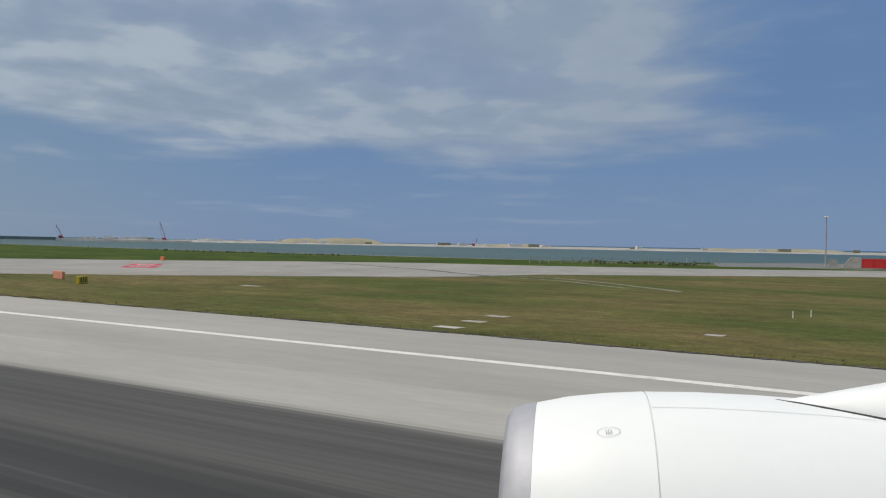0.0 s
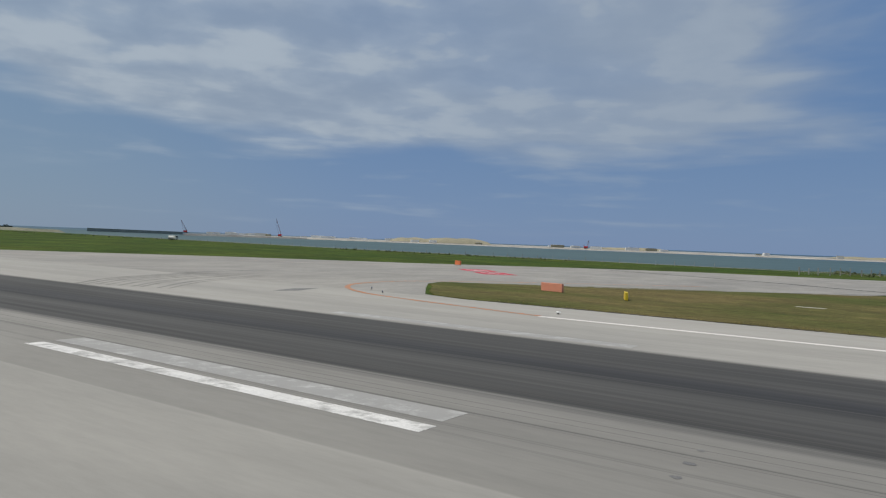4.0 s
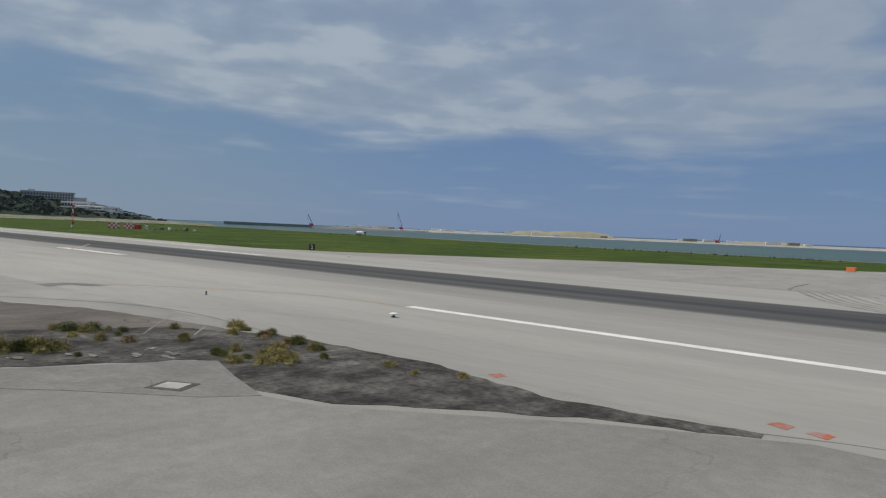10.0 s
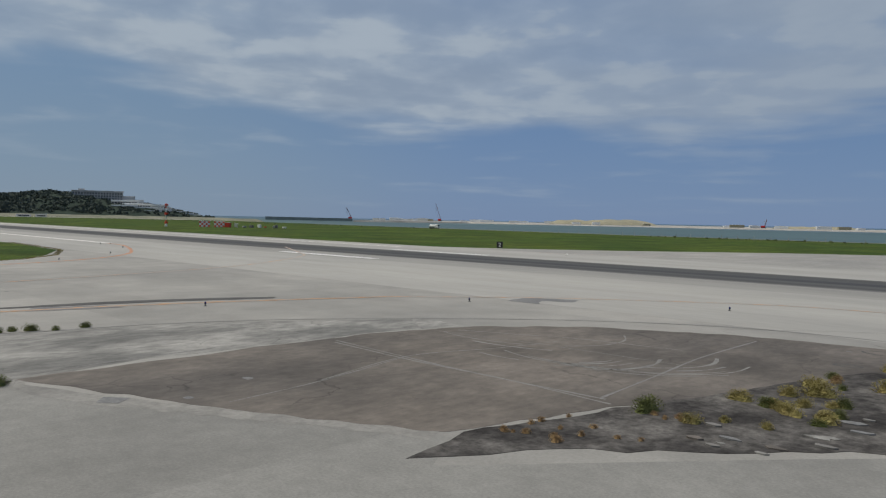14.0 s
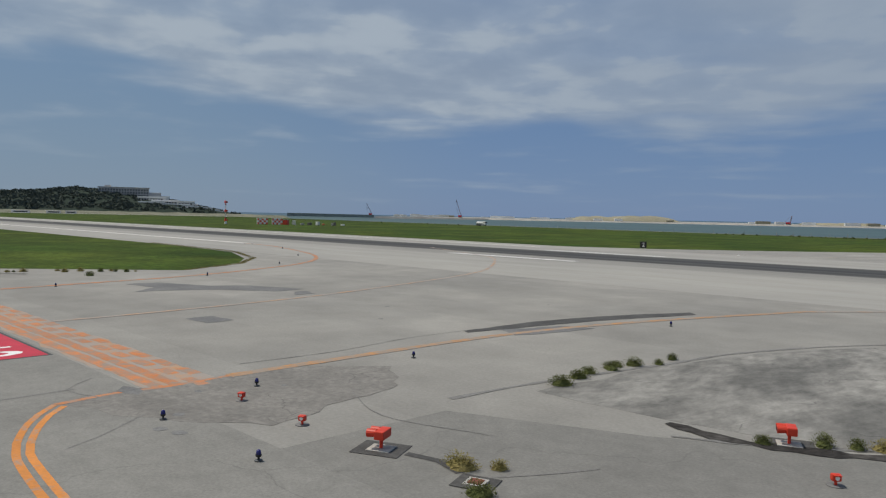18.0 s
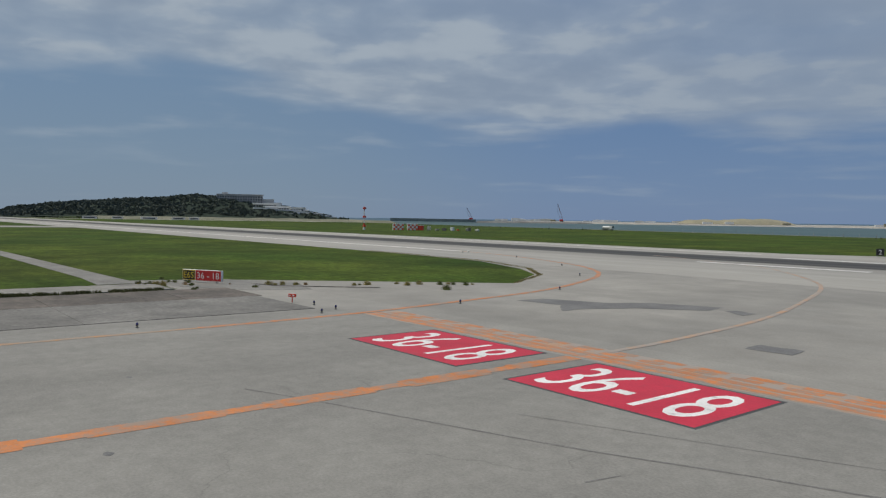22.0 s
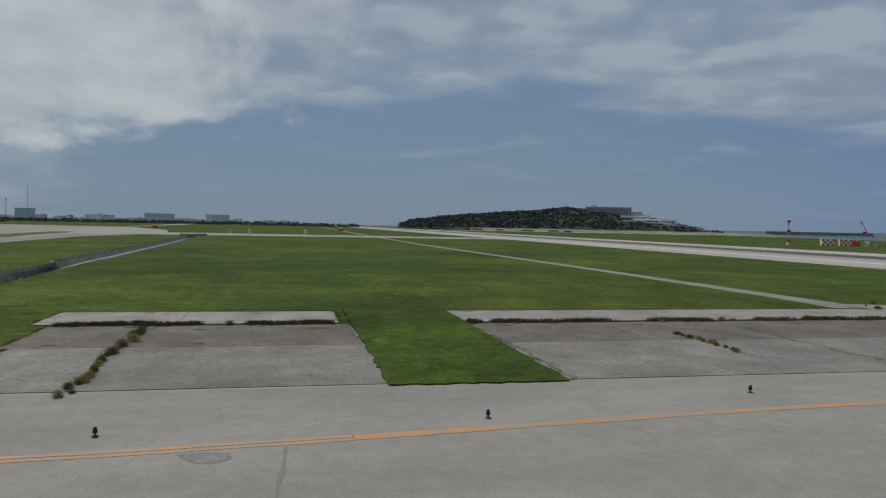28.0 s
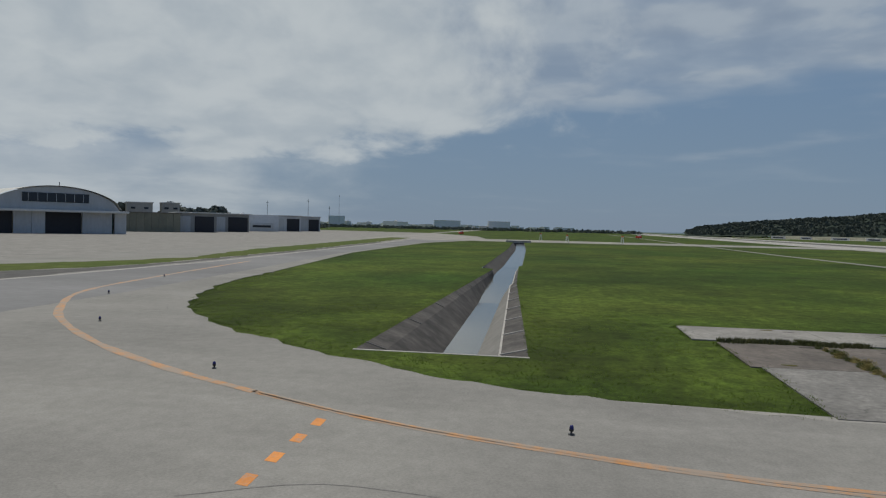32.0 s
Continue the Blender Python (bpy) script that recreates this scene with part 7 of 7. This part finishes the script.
for k in range(30):
    t = k / 29
    weed(-64.4 + 14.4 * t + rnd.uniform(-0.15, 0.15), -130.2 + 0.3 * t + rnd.uniform(-0.2, 0.2), rnd.uniform(0.3, 0.7) * (1.15 - 0.5 * abs(t - 0.5)), weeds[:4], rnd, "olive weed in the joint of the concrete")
for k in range(10):
    weed(-60.0 + 5 * k / 9, -104.8 + rnd.uniform(-0.15, 0.15), rnd.uniform(0.3, 0.55), weeds[:4], rnd, "olive weed in the joint of the concrete")
for k in range(16):
    weed(-74 + 13 * rnd.random(), -79.5 + rnd.uniform(-5, 5), rnd.uniform(0.25, 0.6), dark_weeds, rnd, "low weed round the sign")
ribbon("dirt_strip", [(-66.5, -76.6), (-63.9, -75.4), (-61.6, -72.7), (-59.2, -69.9)], 0.5, 0.02, M["dirt"], "dark strip of soil along the pavement's edge", "dirt", jitter=0.6, step=0.5)
for k in range(26):
    u = rnd.random()
    weed(-70 + 12 * u + rnd.uniform(-0.8, 0.8), -84.5 + 22 * u + rnd.uniform(-0.7, 0.7), rnd.uniform(0.3, 0.75), weeds, rnd, "olive weed along the pavement's edge")
ribbon("dirt_strip", [(-5.2, -70.6), (-3.4, -70.8), (-1.1, -69.9), (0.1, -69.0), (0.7, -68.3)], 0.45, 0.02, M["dirt"], "dark strip of soil with weeds", "dirt", jitter=0.5, step=0.4)
weed(-55.5, -66.5, 0.9, dark_weeds, rnd, "dark weed at the pavement's edge")

rnd = random.Random(29)
spots = []
while len(spots) < 3400:
    y = rnd.uniform(-134.4, -84)
    if -120.6 < y < -114.2 or noise.noise((y * 0.32, 4.0, 0)) + 0.5 * noise.noise((y * 1.4, 9.0, 0)) < (-0.16 if y < -120 else 0.0) + rnd.uniform(-0.15, 0.15):
        continue
    spots.append((-64.9 + rnd.gauss(0, 0.17) + 0.12 * math.sin(y * 1.3), y, 0.02))
scatter_blades("joint_weeds", spots, 0.05, 0.24, M["jointweed"], 11, "low dark thicket of weeds filling the concrete's joint", "weeds")
rnd = random.Random(23)
spots = [(rnd.uniform(-71, -50.2), rnd.uniform(-120.4, -114.3), 0.05) for _ in range(2200)]
erode = random.Random(77)
slab_spots = []
for x0, x1, y0, y1 in ((-70.2, -65.2, -135.6, -121.0), (-70.2, -65.2, -114.6, -83.0), (-64.6, -58.4, -134.6, -120.5), (-58.4, -50.6, -134.2, -119.8), (-64.6, -58.4, -114.3, -100.0), (-58.4, -50.6, -114.0, -100.0)):
    for k in range(int(34 * (x1 - x0))):
        x = erode.uniform(x0, x1)
        wave = 0.12 * math.sin(x * 2.1) + 0.08 * math.sin(x * 5.3 + 1)
        slab_spots.append((x, y0 + wave + erode.gauss(0, 0.1), 0.0))
        slab_spots.append((x, y1 + wave + erode.gauss(0, 0.1), 0.0))
    if x0 < -65:
        for k in range(int(30 * (y1 - y0))):
            y = erode.uniform(y0, y1)
            slab_spots.append((x0 + 0.12 * math.sin(y * 1.7) + erode.gauss(0, 0.1), y, 0.0))
scatter_blades("slab_edge_blades", slab_spots, 0.03, 0.075, M["blade"], 7, "green grass blades creeping over the slabs' edges")
scatter_blades("grass_gap_blades", spots, 0.02, 0.06, M["blade"], 1, "green grass blades on the overgrown strip")
spots = []
EDGE_G = [(-50.4, -134.5), (-51.0, -138), (-51.9, -142.2), (-54.5, -147.9), (-59.4, -154.6), (-66.2, -161.6), (-74, -165.8), (-88, -169.8), (-103, -171.5)]
for (x0, y0), (x1, y1) in zip(EDGE_G, EDGE_G[1:]):
    L = math.hypot(x1 - x0, y1 - y0)
    nx, ny = (y1 - y0) / L, -(x1 - x0) / L
    for _ in range(int(L * 26)):
        t, o = rnd.random(), rnd.random() ** 2 * 2.5 - 0.12
        spots.append((x0 + (x1 - x0) * t + nx * o, y0 + (y1 - y0) * t + ny * o, -0.02))
for _ in range(380):
    x = rnd.uniform(-98, -58.5)
    spots.append((x, at_x(DITCH_R, x) + rnd.random() ** 2 * 1.2, -0.02))
    spots.append((x, at_x(DITCH_L, x) - rnd.random() ** 2 * 1.2, -0.02))
for _ in range(700):
    spots.append((-70.4 - rnd.random() ** 2 * 1.5, rnd.uniform(-136, -84), -0.02))
for _ in range(7000):
    x, y = rnd.uniform(-76, -51), rnd.uniform(-164, -134.6)
    if y < at_x(DITCH_R, min(x, -58.2)) + 0.4 and x < -57.6 and y > -151 or noise.noise((x * 0.3, y * 0.3, 6)) + 0.5 * noise.noise((x * 1.3, y * 1.3, 2)) < -0.1:
        continue
    edge = min(((x - px) ** 2 + (y - py) ** 2, px, py) for px, py in TURN_EDGE)
    if (x - edge[1]) * 0.7 + (y - edge[2]) * -0.7 > -0.3:
        continue
    spots.append((x, y, -0.02))
scatter_blades("grass_edge_blades", spots, 0.02, 0.07, M["blade"], 2, "green grass blades along the taxiway's edge")
spots = []
for (x0, y0), (x1, y1) in zip(NEAR_E[3:], NEAR_E[4:]):
    for _ in range(200):
        t = rnd.random()
        spots.append((x0 + (x1 - x0) * t, y0 + (y1 - y0) * t + rnd.uniform(-0.2, 0.5), -0.02))
for _ in range(420):
    spots.append((rnd.uniform(74, 160), 29.9 + rnd.uniform(-0.1, 1) ** 2 * 1.5, 0.03))
scatter_blades("dry_edge_blades", spots, 0.05, 0.16, M["weed"], 3, "tufts of dry grass along the runway's edge")

# ---------------------------------------------------------------- the airliner's engine, as it hangs beside the starting point
eng = empty("jet_engine", pose(153.19, -1.13, 2.10, 0, 0, 18.78), label="white jet engine nacelle with a grey metal intake lip", category="jet engine")
part("intake_lip", lathe([(1.08, 0.45), (1.13, 0.16), (1.20, 0.03), (1.27, 0.0), (1.335, 0.05), (1.385, 0.16), (1.41, 0.29)], 64, "x"), M["lip"], eng, "brushed metal intake lip", True)
cowl = part("cowling", lathe([(1.41, 0.292), (1.49, 0.62), (1.545, 1.0), (1.58, 1.38)], 64, "x"), M["nacelle"], eng, "", True)
part("cowling", lathe([(1.58, 1.395), (1.60, 1.9), (1.60, 2.5), (1.585, 3.1), (1.53, 3.9), (1.40, 4.8), (1.22, 5.6), (1.0, 5.62)], 64, "x"), M["nacelle"], eng, "", True)
part("seam", lathe([(1.575, 1.378), (1.572, 1.386), (1.577, 1.396)], 64, "x"), M["seam"], eng)
# added dark disc: shuts the intake and paints its inner shade
part("fan_bulkhead", lathe([(1.09, 0.45), (1.0, 1.0), (0.35, 1.05), (0.0, 0.8)], 40, "x"), M["dark"], eng, "dark disc closing the intake in place of the fan")
a = radians(104)
part("panel_seam", strip_mesh([[(x, 1.603 * math.cos(a + o) * k, 1.603 * math.sin(a + o) * k) for o in (-0.0022, 0.0022)] for x, k in ((1.4, 0.988), (1.9, 1.0), (2.5, 1.0), (3.0, 0.993), (3.4, 0.977))]), M["seam"], eng)
bm = bmesh.new()
rows = []
for x, w, z0, z1 in ((2.65, 0.02, 1.50, 1.58), (3.0, 0.2, 1.45, 1.64), (3.5, 0.34, 1.35, 1.74), (4.2, 0.40, 1.2, 1.9), (5.2, 0.40, 1.0, 2.2), (7.0, 0.3, 0.9, 2.6)):
    rows.append([(x, -w, z0), (x, -w, (z0 + z1) / 2), (x, -w * 0.5, z1), (x, w * 0.5, z1), (x, w, (z0 + z1) / 2), (x, w, z0)])
bm.free()
part("pylon", strip_mesh(rows), M["nacelle"], eng, "pale pylon fairing", True)
o = part("access_panel", lathe([(0.162, 0.0), (0.166, 0.001), (0.170, 0.0)], 24), M["lip"], eng)
o.matrix_basis = Matrix.Translation((0.98, -0.74, 1.362)) @ Euler((radians(29), radians(-8), 0)).to_matrix().to_4x4() @ Matrix.Diagonal((0.62, 0.36, 1, 1))
for k in (-0.045, 0.0, 0.045):
    q = part("latch", boxm((0, 0, 0.002), (0.008, 0.05, 0.003)), M["lip"], eng)
    q.matrix_basis = Matrix.Translation((0.98, -0.74, 1.362)) @ Euler((radians(29), radians(-8), 0)).to_matrix().to_4x4() @ Matrix.Translation((k * 0.5, 0, 0.002))
seam = [(x, -w - 0.004, math.sqrt(r * r - w * w) + 0.006) for x, w, r in ((2.62, 0.0, 1.585), (2.8, 0.1, 1.59), (3.0, 0.2, 1.588), (3.5, 0.34, 1.56), (4.2, 0.40, 1.49))]
bm = bmesh.new()
for a, b in zip(seam, seam[1:]):
    add_cyl(bm, a, b, 0.009, n=6)
part("fairing_seam", bm, M["darksteel"], eng, "dark gap under the pylon fairing")
